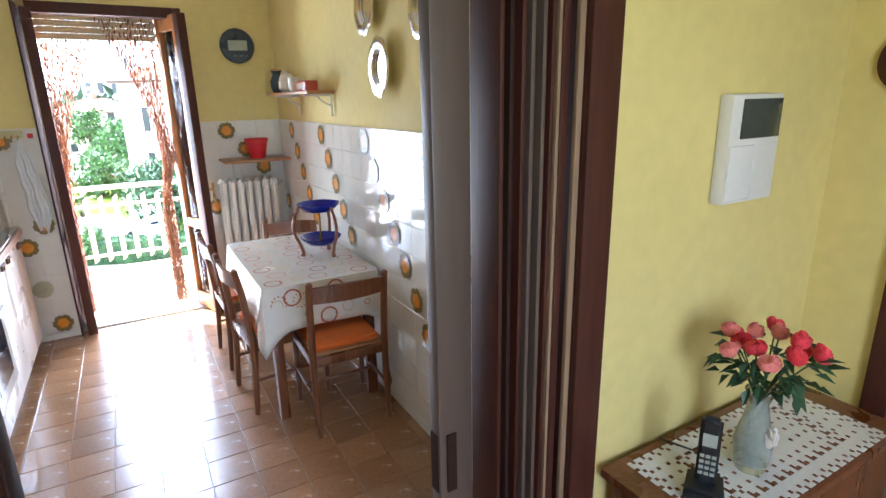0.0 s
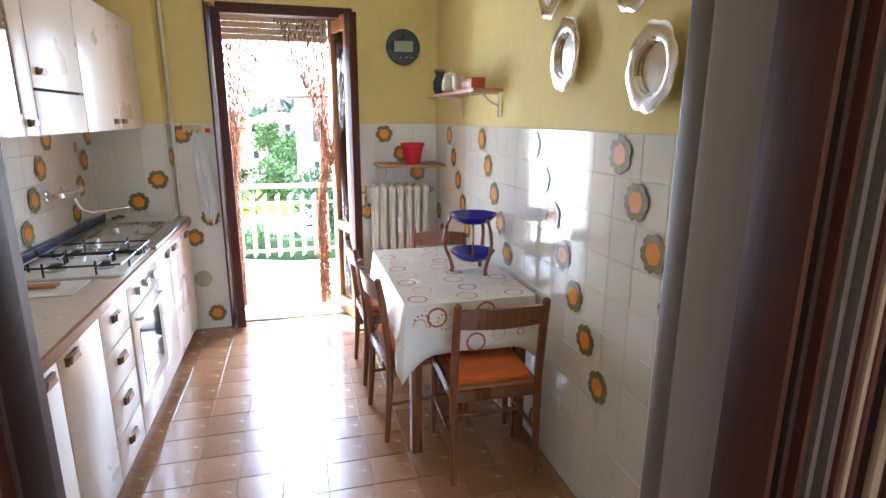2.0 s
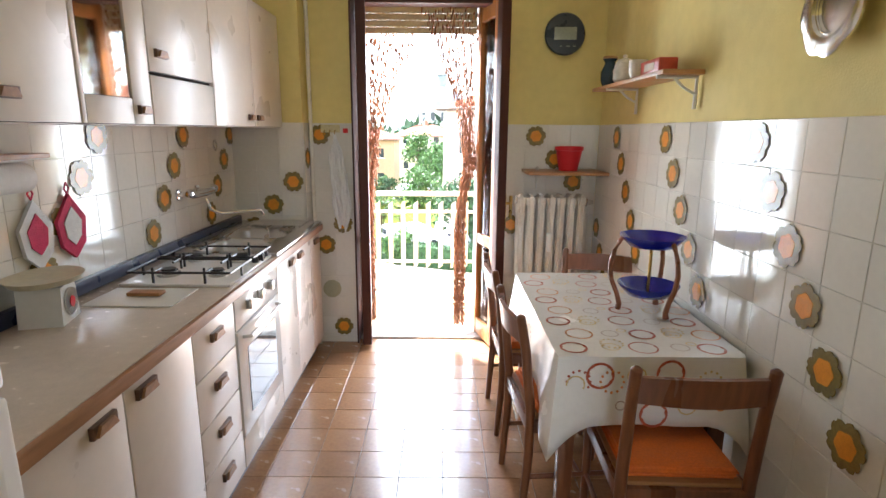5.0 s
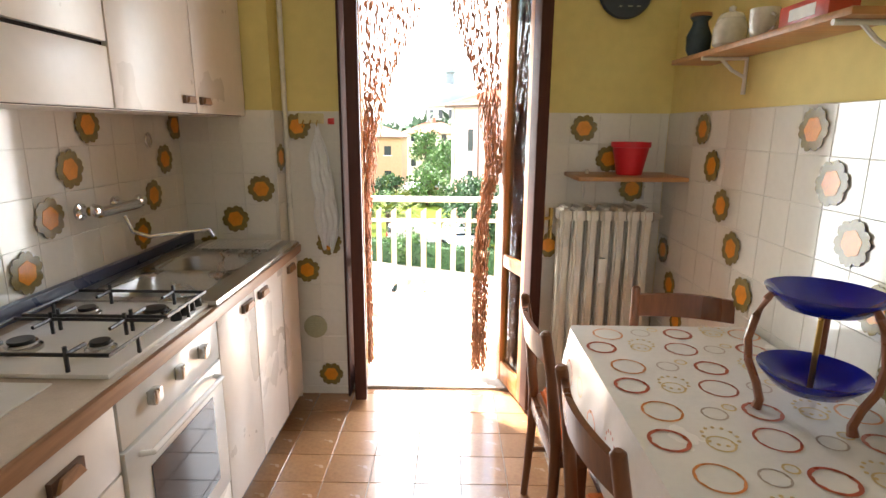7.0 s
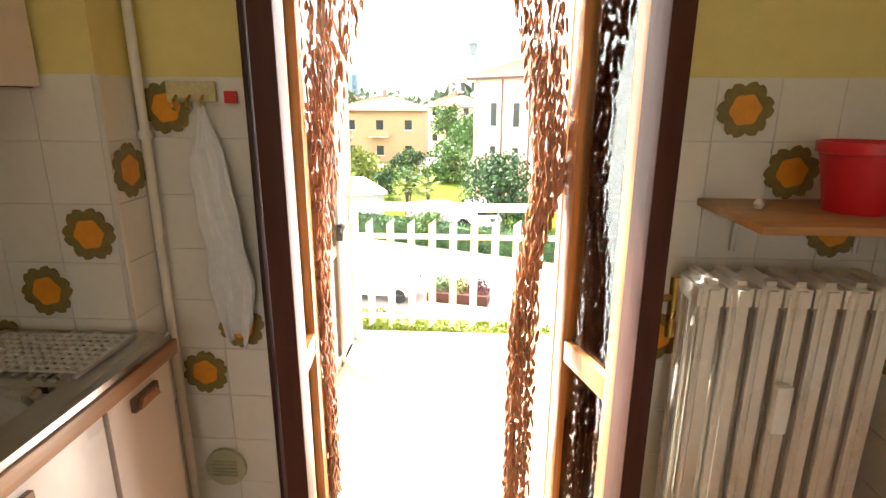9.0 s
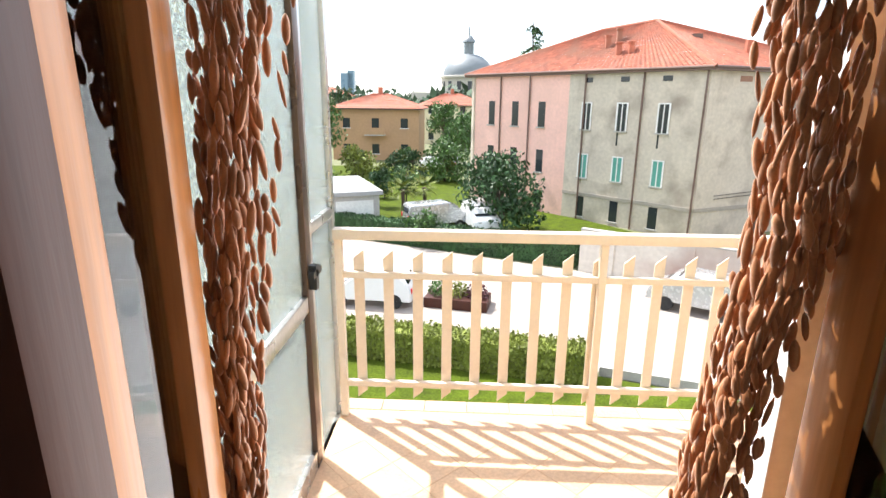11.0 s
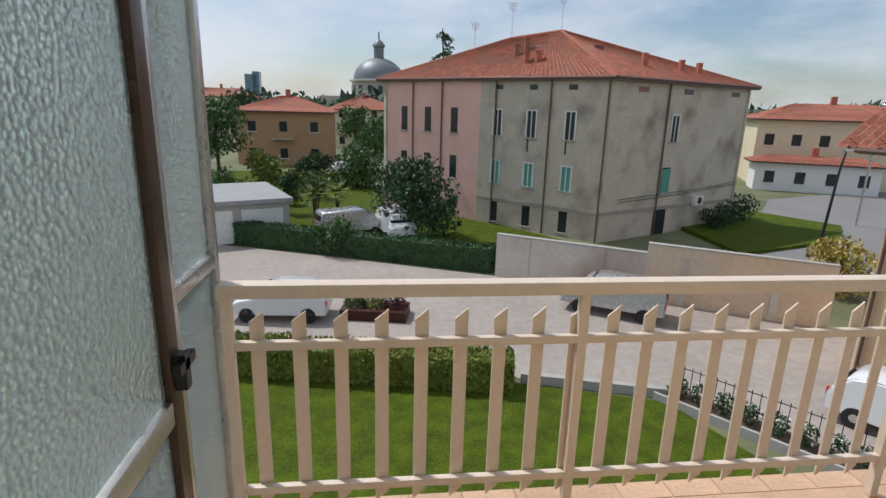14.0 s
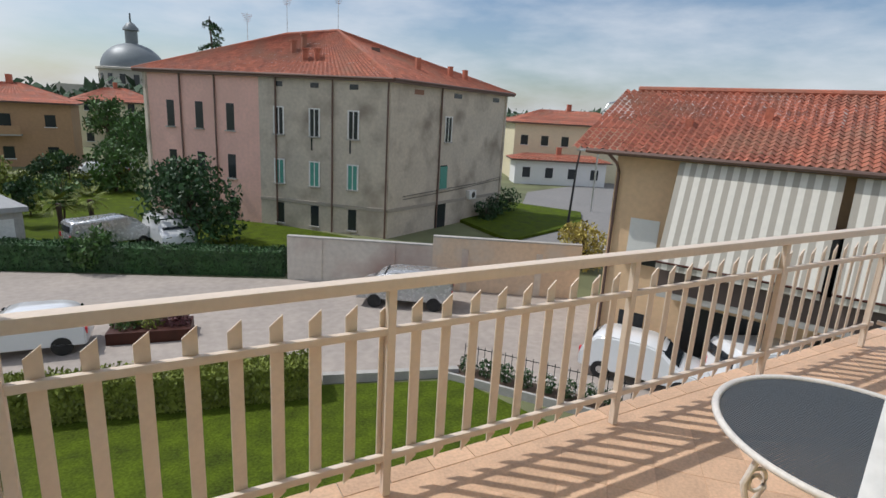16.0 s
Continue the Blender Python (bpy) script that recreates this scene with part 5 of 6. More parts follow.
def hedge(name, a, b, h, w, material, label, n):
    p, L, turn = line(a, b)
    e = thing(name, label, "hedge", pose(p.x, p.y, GZ, 0, 0, turn))
    part("core", box(0.05, L - 0.05, 0.06, w - 0.06, 0, h - 0.06), material, e)
    rg = random.Random(int(L * 10))
    bm = bmesh.new()
    for _ in range(n):
        f = rg.random()
        x = rg.uniform(0, L)
        if f < 0.42:
            p = (x, rg.uniform(-0.05, 0.06), rg.uniform(0.02, h))
        elif f < 0.85:
            p = (x, rg.uniform(0, w), h + rg.uniform(-0.08, 0.05) + 0.04 * math.sin(x * 3))
        elif f < 0.93:
            p = (L + rg.uniform(-0.06, 0.04), rg.uniform(0, w), rg.uniform(0, h))
        else:
            p = (x, w + rg.uniform(-0.06, 0.05), rg.uniform(0, h))
        leaves(bm, p, (0.05, 0.05, 0.05), 1, 0.07, rg, 0)
    part("foliage", bm, material, e)


hedge("clipped_hedge", (-6.5, 14.6), (2.8, 12.1), 1.1, 1.0, LEAFY, "clipped bright green hedge at the lawn edge", 9000)
hedge("dark_hedge", (-9, 28.9), (4.85, 22.4), 1.3, 1.1, LEAFD, "tall dark green clipped hedge along the driveway", 9000)


def tree(name, x, y, h, r, trunk, material, label, n, size, seed, flat=1.0):
    rg = random.Random(seed)
    e = thing(name, label, "tree", T(x, y, GZ))
    th = h - r * 1.2 * flat
    part("trunk", tube([(0, 0, 0), (0.08, 0.03, th * 0.5), (0.0, 0.06, th), (0.1, 0, h * 0.85)], trunk, 8, radii=[trunk, trunk * 0.8, trunk * 0.6, trunk * 0.2]), BARK, e)
    bm, lb = bmesh.new(), bmesh.new()
    for k in range(16):
        a, u = k * 2.4, rg.uniform(-0.7, 0.95)
        q = r * 0.62 * math.sqrt(max(0, 1 - u * u)) * rg.uniform(0.75, 1.15)
        c = (q * math.cos(a), q * math.sin(a), h - r * flat * 1.0 + u * r * flat * 0.75)
        tube([(0, 0, th * 0.8), (c[0] * 0.5, c[1] * 0.5, (th + c[2]) / 2), c], 0.04, 5, lb, radii=[trunk * 0.4, trunk * 0.25, 0.015])
        leaves(bm, c, (r * 0.46, r * 0.46, r * 0.38 * flat), n // 16, size, rg, 0.3)
    part("limb", lb, BARK, e)
    part("crown", bm, material, e)


tree("magnolia_tree", 1.7, 29.6, 5.2, 3.0, 0.22, LEAFD, "broad dark green magnolia tree", 3600, 0.17, 1)
tree("shrub", -3.0, 26.6, 2.2, 1.2, 0.08, LEAFM, "loose green shrub behind the hedge", 900, 0.13, 2)
tree("garden_tree", -14.2, 45, 8.6, 3.0, 0.2, LEAFM, "leafy green garden tree", 2600, 0.2, 3)
tree("garden_tree", -10.5, 45, 4.0, 2.0, 0.15, LEAFY, "bright green garden tree", 1200, 0.2, 4)
tree("garden_tree", -0.5, 62, 6.4, 3.0, 0.2, LEAFM, "leafy green garden tree", 1800, 0.25, 5)
tree("garden_tree", -2.3, 49, 4.5, 2.6, 0.15, LEAFM, "leafy olive green tree", 1600, 0.22, 6)
tree("garden_tree", 1.6, 70, 7.6, 3.4, 0.2, LEAFM, "leafy green garden tree", 1800, 0.3, 15)
for k, (x, y, r) in enumerate(((-8.2, 47, 1.0), (-6.3, 48, 1.2), (-4.8, 47, 0.9), (-7.2, 40, 0.9), (25, 30.5, 1.2), (27.5, 31.8, 1.4), (23.3, 29.4, 1.1))):
    tree("bush", x, y, r * 1.7, r, 0.06, LEAFY if k == 3 else LEAFD, "rounded green garden bush", 600, 0.13, 20 + k)
for k in range(16):
    rgk = random.Random(200 + k)
    x, y = rgk.uniform(-13, 1.5), rgk.uniform(35, 57)
    tree("garden_shrub", x, y, rgk.uniform(1.6, 3.6), rgk.uniform(0.9, 1.6), 0.07, (LEAFM, LEAFD, LEAFY)[k % 3], "dense green garden shrub", 620, 0.15, 120 + k)
for k, (x, y) in enumerate(((-22, 52), (-26, 60), (-19, 75), (-3.5, 84), (4, 95), (-30, 95), (40, 60), (60, 75), (33, 70))):
    tree("garden_tree", x, y, 7.5 + (k * 37 % 5) * 0.6, 3.2, 0.2, LEAFM if k % 2 else LEAFD, "leafy green tree between the houses", 1400, 0.3, 140 + k)
tree("golden_bush", 20.5, 17.6, 2.9, 1.55, 0.08, LEAFG, "yellow-leaved bush behind the boundary wall", 1500, 0.12, 31)


def palm(x, y, h, seed):
    rg = random.Random(seed)
    e = thing("palm_tree", "small fan palm with a shaggy trunk", "tree", T(x, y, GZ), group="palms in the garden")
    part("trunk", tube([(0, 0, 0), (0.03, 0, h * 0.5), (0, 0, h)], 0.14, 8, radii=[0.16, 0.13, 0.15]), BARK, e)
    bm = bmesh.new()
    for k in range(26):
        a, el = k * 2.4, rg.uniform(-0.5, 1.1)
        d = Vector((math.cos(a) * math.cos(el), math.sin(a) * math.cos(el), math.sin(el)))
        side = d.cross(Vector((0, 0, 1))).normalized()
        c = Vector((0, 0, h)) + d * 0.45
        for j in range(-4, 5):
            tip = c + (d + side * j * 0.22).normalized() * 0.75 + Vector((0, 0, -0.1 - 0.02 * abs(j)))
            u = (tip - c).cross(Vector((0, 0, 1))).normalized() * 0.03
            bm.faces.new([bm.verts.new(v_) for v_ in (c, c.lerp(tip, 0.5) + u, tip, c.lerp(tip, 0.5) - u)])
    part("crown", bm, LEAFY, e)


palm(-4.9, 33.5, 2.0, 1)
palm(-3.4, 33.9, 2.1, 2)

# boundary wall
wa, wb = (4.95, 22.0), (16.6, 14.5)
wp, WLEN, wturn = line(wa, wb)
wl_ = thing("boundary_wall", "pale stained rendered boundary wall with coping", "wall", pose(wp.x, wp.y, GZ, 0, 0, wturn), kind="structure")
for k, (u0, u1, h, mt) in enumerate(((0, 0.5, 2.15, WALLP), (0.5, 1, 2.6, mat("boundary_wall_peach", (0.66, 0.52, 0.38), 0.9, var=0.12, scale=0.6, stain=((0.6, 0.56, 0.5), 0.5))))):
    part("panel", box(u0 * WLEN, u1 * WLEN - 0.003, 0, 0.22, 0, h), mt, wl_)
    part("coping", box(u0 * WLEN, u1 * WLEN - 0.003, -0.04, 0.26, h + 0.001, h + 0.07, 0.01), CONC, wl_)
for k in range(4):
    part("pilaster", box(WLEN * (0.1 + 0.25 * k), WLEN * (0.1 + 0.25 * k) + 0.3, -0.06, -0.001, 0, 2.1), WALLP, wl_)

# fence and planted strip by the drive
fe = thing("garden_fence", "low dark wire fence along the drive", "fence", T(7.35, 11.35, GZ, -56))
for k in range(24):
    part("picket", cyl(0.012, 0, 0.95, 6, m=Matrix.Translation((k * 0.23, 0.55, 0))), BLACK, fe)
for z in (0.12, 0.85):
    part("wire_rail", box(0, 5.3, 0.54, 0.56, z, z + 0.02), BLACK, fe)
st = struct("planting_strip", box(-0.2, 5.4, -0.35, 0.5, 0, 0.16), SOIL, "dark soil planting strip with a stone kerb", "flower bed")
st.matrix_world = T(7.35, 11.35, GZ, -56)
kb_ = struct("bed_kerb", box(-0.2, 5.4, -0.45, -0.352, 0, 0.28), CONC, "grey concrete bed kerb", "kerb")
kb_.matrix_world = T(7.35, 11.35, GZ, -56)
kb2 = struct("lawn_kerb", box(0, 4.3, 0, 0.22, 0, 0.3), CONC, "grey concrete lawn kerb", "kerb")
kb2.matrix_world = T(3.3, 12.75, GZ, -20)
WROSE = mat("white_bloom", (0.75, 0.72, 0.7), 0.7)
for k in range(8):
    rg = random.Random(60 + k)
    e = thing("rose_bush", "dark green rose bush with white blooms", "bush", T(7.35, 11.35, GZ + 0.16, -56) @ pose(0.3 + k * 0.64, 0.1, 0), group="rose bushes by the fence")
    bm = bmesh.new()
    leaves(bm, (0, 0, 0.32), (0.3, 0.26, 0.32), 230, 0.055, rg, 0.2)
    part("foliage", bm, LEAFD, e)
    bm = bmesh.new()
    leaves(bm, (0, 0, 0.36), (0.31, 0.27, 0.32), 26, 0.045, rg, 0.7)
    tagged(part("blooms", bm, WROSE, e), kind="stuff")
pb = thing("raised_bed", "dark timber raised bed with low shrubs", "planter", T(-2.4, 17.9, GZ, -14))
part("box", box(0, 2.6, 0, 1.3, 0, 0.45, 0.02), BROWN, pb)
for k, mt in enumerate((LEAFM, LEAFY, mat("purple_leaf", (0.09, 0.03, 0.035), 0.6, var=0.4, rnd=0.4, isl=True))):
    bm = bmesh.new()
    leaves(bm, (0.5 + k * 0.8, 0.65, 0.6), (0.5, 0.5, 0.4), 420, 0.07, random.Random(k), 0.2)
    part("plant", bm, mt, pb)


# ---- cars ----
def car(label, m, L=4.0, W=1.7, H=1.5, paint=None, van=False):
    e = thing("parked_car", label, "car", m, group="parked cars")
    paint = paint or CARW
    bm = bmesh.new()
    if van:
        low = [(-0.5, 0.25), (-0.5, 0.62), (-0.49, 0.86), (-0.46, 0.97), (0.12, 1.0), (0.27, 0.9), (0.36, 0.66), (0.47, 0.58), (0.5, 0.45), (0.5, 0.25)]
    else:
        low = [(-0.5, 0.22), (-0.5, 0.52), (-0.47, 0.66), (-0.38, 0.92), (-0.28, 0.99), (0.02, 1.0), (0.12, 0.94), (0.27, 0.64), (0.42, 0.56), (0.48, 0.47), (0.5, 0.36), (0.5, 0.22)]
    ys = (-1, -0.92, 0.92, 1)
    rows_c = []
    for y in ys:
        rows_c.append([bm.verts.new((x * L * (1 if abs(y) < 1 else 0.985), y * W / 2 * (0.84 if z > 0.7 else 1 if z < 0.6 else 0.95), z * H * (1 if abs(y) < 1 else 0.97))) for x, z in low])
    for a, b in zip(rows_c, rows_c[1:]):
        for k in range(len(low)):
            j = (k + 1) % len(low)
            bm.faces.new((a[k], a[j], b[j], b[k]))
    bm.faces.new(rows_c[0])
    bm.faces.new(rows_c[-1][::-1])
    bmesh.ops.recalc_face_normals(bm, faces=bm.faces[:])
    bmesh.ops.bevel(bm, geom=bm.edges[:], offset=0.04, segments=2, affect="EDGES")
    body = part("body", bm, paint, e)
    z0, z1 = 0.63 * H, 0.93 * H
    for s in (-1, 1):
        xs = ((-0.45, 0.1), ) if van else ((-0.36, -0.12), (-0.1, 0.16))
        for a, b in xs:
            part("side_window", prism([(a * L, z0), (b * L + 0.22, z0), (b * L, z1), (a * L + 0.12, z1)], -0.006, 0.006, pose(0, s * W * 0.447, 0, 90 + s * 9, 0, 0) @ pose(0, 0, 0)), CARGL, body)
        for x in (-0.31, 0.31):
            w = part("wheel", lathe([(0.2, -0.1), (0.3, -0.1), (0.31, -0.06), (0.31, 0.08), (0.29, 0.1), (0.2, 0.1)], 24, m=pose(x * L, s * (W / 2 - 0.1), 0.31, 90, 0, 0)), TYRE, e)
            part("rim", lathe([(0.2, -0.095), (0.19, -0.09), (0.06, -0.1), (0.0008, -0.1)] if s < 0 else [(0.2, 0.095), (0.19, 0.09), (0.06, 0.1), (0.0008, 0.1)], 20, m=pose(x * L, s * (W / 2 - 0.1), 0.31, 90, 0, 0) @ pose(0, 0, 0, 0, 0, 0) @ Matrix.Diagonal((1, 1, 1.05, 1)) if s > 0 else pose(x * L, s * (W / 2 - 0.1), 0.31, 90, 0, 0) @ Matrix.Diagonal((1, 1, -1.05, 1))), ALUS, w)
        part("headlight", box(0.455 * L, 0.492 * L, s * W * 0.3 - 0.14, s * W * 0.3 + 0.14, 0.42 * H, 0.52 * H, 0.02), CHROME, body)
        part("tail_light", box(-0.503 * L, -0.49 * L, s * W * 0.4 - 0.08, s * W * 0.4 + 0.08, 0.45 * H, 0.6 * H, 0.01), RED, body)
    xa, xb = (0.36 * L, 0.2 * L) if van else (0.27 * L, 0.105 * L)
    za, zb = (0.67 * H, 0.95 * H) if van else (0.65 * H, 0.93 * H)
    ang = math.atan2(zb - za, xa - xb)
    part("windscreen", box(0, math.hypot(zb - za, xa - xb), -W * 0.38, W * 0.38, 0.012, 0.03, 0), CARGL, body).matrix_local = Matrix.Translation((xa, 0, za)) @ Euler((0, math.pi + ang, 0)).to_matrix().to_4x4() @ Matrix.Diagonal((1, 1, -1, 1))
    part("rear_window", box(-0.02, 0.02, -W * 0.36, W * 0.36, -0.16, 0.16, 0.005), CARGL, body).matrix_local = pose((-0.497 if van else -0.44) * L, 0, 0.77 * H, 0, 4 if van else 22, 0)
    part("bumper", box(0.485 * L, 0.51 * L, -W * 0.45, W * 0.45, 0.22 * H, 0.34 * H, 0.02), paint, body)
    return e


CARW = mat("white_car_paint", (0.75, 0.75, 0.75), 0.2, var=0.02, coat=0.6)
CARS = mat("silver_car_paint", (0.5, 0.5, 0.5), 0.25, 0.5, var=0.02, coat=0.6)
CARGL = mat("car_glass", (0.02, 0.025, 0.03), 0.05)
TYRE = mat("tyre_rubber", (0.02, 0.02, 0.02), 0.8)
GC = GZ + 0.031
car("silver grey minivan parked by the boundary wall", T(8.8, 17.2, GC, 144), 4.1, 1.75, 1.6, CARS, True)
car("white hatchback parked in the driveway", T(12.9, 8.6, GC, -62), 4.0, 1.75, 1.5)
car("white van parked by the house", T(15.9, 5.9, GC, -28), 4.4, 1.8, 1.9, None, True)
car("small white car behind the clipped hedge", T(-4.6, 18.6, GC, 172), 3.7, 1.65, 1.45)
car("grey minivan parked behind the dark hedge", T(-2.4, 30.4, GZ + 0.05, 20), 4.3, 1.8, 1.75, CARS, True)
car("white van parked beside the magnolia", T(0.4, 29.8, GZ + 0.05, -80), 4.2, 1.75, 1.8, None, True)
for k, (x, y) in enumerate(((-3.5, 58), (-1.2, 59))):
    car("pale car parked far off by the houses", T(x, y, GZ + 0.05, 10 + 60 * k), 4.1, 1.7, 1.5, CARS if k else None)
GBLK = mat("scooter_black", (0.015, 0.015, 0.015), 0.4)

# ---- buildings ----
RTILE = mat("roof_tile", (0.38, 0.125, 0.075), 0.8, var=0.3, scale=1.2, rnd=0.22, isl=True, bump=0.3, bscale=20, stain=((0.3, 0.14, 0.09), 0.5))
STUCG = mat("grey_stucco", (0.56, 0.49, 0.4), 0.95, var=0.14, scale=0.5, bump=0.3, bscale=12, stain=((0.3, 0.25, 0.2), 0.42))
STUCP = mat("pink_stucco", (0.82, 0.5, 0.42), 0.95, var=0.1, scale=0.5, bump=0.3, bscale=12, stain=((0.74, 0.46, 0.38), 0.3))
STUCT = mat("tan_stucco", (0.44, 0.27, 0.15), 0.95, var=0.1, scale=0.4)
STUCC = mat("cream_stucco", (0.72, 0.64, 0.44), 0.95, var=0.08, scale=0.4)
STUCO = mat("peach_stucco", (0.72, 0.5, 0.3), 0.95, var=0.08, scale=0.6, bump=0.2, bscale=12)
GREENS = mat("teal_shutter", (0.09, 0.3, 0.24), 0.6, var=0.15, scale=4)
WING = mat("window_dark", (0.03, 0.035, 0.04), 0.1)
PIPE = mat("copper_downpipe", (0.16, 0.1, 0.08), 0.5, 0.3)


def roof_sheet(quad, pitch_w, rows, bm=None, amp=0.06):
    # quad: eave left, eave right, ridge right, ridge left; rolls run up the slope in overlapping courses
    bm = bm or bmesh.new()
    a, b, c, d = [Vector(p) for p in quad]
    n = max(2, int((b - a).length / pitch_w))
    up = (b - a).cross(d - a).normalized()
    if up.z < 0:
        up = -up
    for r in range(rows):
        v0, v1 = r / rows, (r + 1.04) / rows
        prev = None
        for k in range(n * 2 + 1):
            u = k / (n * 2)
            off = up * (amp * (1 if k % 2 else 0))
            p0 = a.lerp(b, u).lerp(d.lerp(c, u), v0) + off + up * 0.025
            p1 = a.lerp(b, u).lerp(d.lerp(c, u), min(v1, 1)) + off
            cur = (bm.verts.new(p0), bm.verts.new(p1))
            if prev:
                bm.faces.new((prev[0], cur[0], cur[1], prev[1]))
            prev = cur
    return bm


def facade(e, a, b, z0, z1, material, name="wall", th=0.4):
    d = Vector((b[0] - a[0], b[1] - a[1]))
    M = pose(a[0], a[1], 0, 0, 0, math.degrees(math.atan2(d.y, d.x)))
    w = part(name, box(0, d.length, 0, th, z0, z1), material, e)
    w.matrix_local = M
    return w, d.length


def win(w, x, z0, z1, wid, shutter=None, frame_=True, closed=False):
    o = part("window", box(x - wid / 2, x + wid / 2, -0.02, -0.004, z0, z1), WING if not closed else shutter, w)
    part("sill", box(x - wid / 2 - 0.08, x + wid / 2 + 0.08, -0.14, -0.003, z0 - 0.09, z0 - 0.005), CONC, o)
    if frame_:
        for s in (-1, 1):
            part("frame", box(x + s * wid / 2 - 0.05, x + s * wid / 2 + 0.05, -0.06, -0.021, z0, z1), FRAMEW, o)
        part("frame", box(x - wid / 2 + 0.051, x + wid / 2 - 0.051, -0.06, -0.021, z1 - 0.08, z1), FRAMEW, o)
        part("frame", box(x - 0.03, x + 0.03, -0.06, -0.021, z0, z1 - 0.081), FRAMEW, o)
    if shutter and not closed:
        part("shutter", box(x - wid / 2 - 0.02, x + wid / 2 + 0.02, -0.05, -0.022, z0, z0 + (z1 - z0) * 0.95), shutter, o)


C, Lp, Rp = G(13.06, 27.13), G(0.05, 40.1), G(26.4, 31.5)
bl = thing("apartment_house", "three-storey grey and pink stucco apartment house with a tiled roof", "house")
mid = Lp.lerp(C, 0.5)
ZE = 3.3
w1, l1 = facade(bl, Lp, mid, -7.5, ZE, STUCP)
w2, l2 = facade(bl, mid, C, -7.5, ZE, STUCG)
w3, l3 = facade(bl, C, Rp, -7.5, ZE, STUCG)
Q = Lp + Rp - C
facade(bl, Rp, Q, -7.5, ZE, STUCG)
facade(bl, Q, Lp, -7.5, ZE, STUCG)
LT = l1 + l2
for k, t in enumerate((0.12, 0.247, 0.38, 0.58, 0.72, 0.867)):
    w, x = (w1, t * LT) if t < 0.5 else (w2, t * LT - l1)
    win(w, x, -0.45, 1.35, 0.62 if t < 0.5 else 0.72, None, t > 0.5)
    win(w, x, -3.75, -2.1, 0.62 if t < 0.5 else 0.72, GREENS if t > 0.5 else None, t > 0.5)
    win(w, x, -6.5, -5.1, 0.6, None, False)
    if t > 0.5:
        part("attic_vent", box(x - 0.3, x + 0.3, -0.02, -0.003, 2.62, 2.94), WING, w)
        part("stain_streak", box(x - 0.28, x - 0.16, -0.006, -0.002, -1.4, -0.56), mat("rain_streak", (0.3, 0.26, 0.21), 0.95) if t < 0.6 else w2.children[-1].data.materials[0], w)
for w, l in ((w2, l2), (w3, l3)):
    part("string_course", box(0, l, -0.06, -0.002, -5.05, -4.82), mat("course_grey", (0.36, 0.32, 0.27), 0.95), w)
for w, x in ((w1, 0.17 * LT), (w1, 0.32 * LT), (w2, 0.14 * l2), (w2, 0.58 * l2), (w3, 0.36 * l3), (w2, l2 - 0.15)):
    part("downpipe", cyl(0.06, -7.4, ZE, 8, m=Matrix.Translation((x, -0.1, 0))), PIPE, w)
win(w3, 0.43 * l3, -0.5, 1.3, 0.8, None, True)
win(w3, 0.41 * l3, -3.9, -2.2, 0.85, GREENS, False)
win(w3, 0.40 * l3, -7.4, -5.0, 1.3, None, False)
part("door_arch", lathe([(0.65, -0.03), (0.65, -0.004), (0.0008, -0.004)], 24, m=pose(0.40 * l3, 0, -5.0, 90, 0, 0) @ pose(0, 0, 0.0)), WING, w3)
for t in (0.19, 0.5, 0.87):
    part("attic_vent", box(t * l3 - 0.5, t * l3 + 0.5, -0.02, -0.003, 2.6, 2.92), mat("brick_grille", (0.3, 0.16, 0.11), 0.9) if t < 0.2 else w3.children[-1].data.materials[0], w3)
ac = part("air_conditioner", box(0.63 * l3, 0.63 * l3 + 1.0, -0.35, -0.003, -5.0, -4.3, 0.03), WHITEPL, w3)
part("fan_grille", lathe([(0.25, 0.0), (0.25, 0.015), (0.0008, 0.015)], 20, m=pose(0.63 * l3 + 0.55, -0.35, -4.65, 90, 0, 0)), BLACK, ac)
for k, s in enumerate((0.55, 0.75)):
    part("cable", tube([(0.1 * l3, -0.05, -4.3 + 0.2 * k), (s * l3, -0.05, -4.1 + 0.3 * k), (l3, -0.05, -3.7 + 0.2 * k)], 0.02, 5), BLACK, w3)
# hip roof
def ext(p, o, d):
    return o + (p - o) * (1 + d)
cen = (C + Q) / 2
ea = [ext(p, cen, 0.045) for p in (Lp, C, Rp, Q)]
E3 = [(*p, ZE + 0.05) for p in ea]
pk1 = (*(cen + (Lp - C) * 0.2 + Vector((-1.0, -1.5))), 6.55)
pk2 = (*(cen + (C - Lp) * 0.12 + Vector((-2.6, -0.9))), 6.75)
bm = roof_sheet((E3[0], E3[1], pk2, pk1), 0.34, 26)
tagged(part("roof_slope", bm, RTILE, bl), kind="stuff")
tagged(part("roof_slope", roof_sheet((E3[1], E3[2], pk2, pk2), 0.34, 26), RTILE, bl), kind="stuff")
tagged(part("roof_slope", roof_sheet((E3[2], E3[3], pk1, pk2), 0.5, 12), RTILE, bl), kind="stuff")
tagged(part("roof_slope", roof_sheet((E3[3], E3[0], pk1, pk1), 0.5, 12), RTILE, bl), kind="stuff")
for a, b in ((E3[1], pk2), (pk2, pk1), (E3[0], pk1), (E3[2], pk2)):
    part("ridge_cap", tube([a, b], 0.13, 8), RTILE, bl)
part("eave_board", prism([(p.x, p.y) for p in ea], ZE - 0.13, ZE + 0.03), PIPE, bl)
for a, b in ((E3[0], E3[1]), (E3[1], E3[2])):
    part("gutter", tube([a, b], 0.09, 8), PIPE, bl)
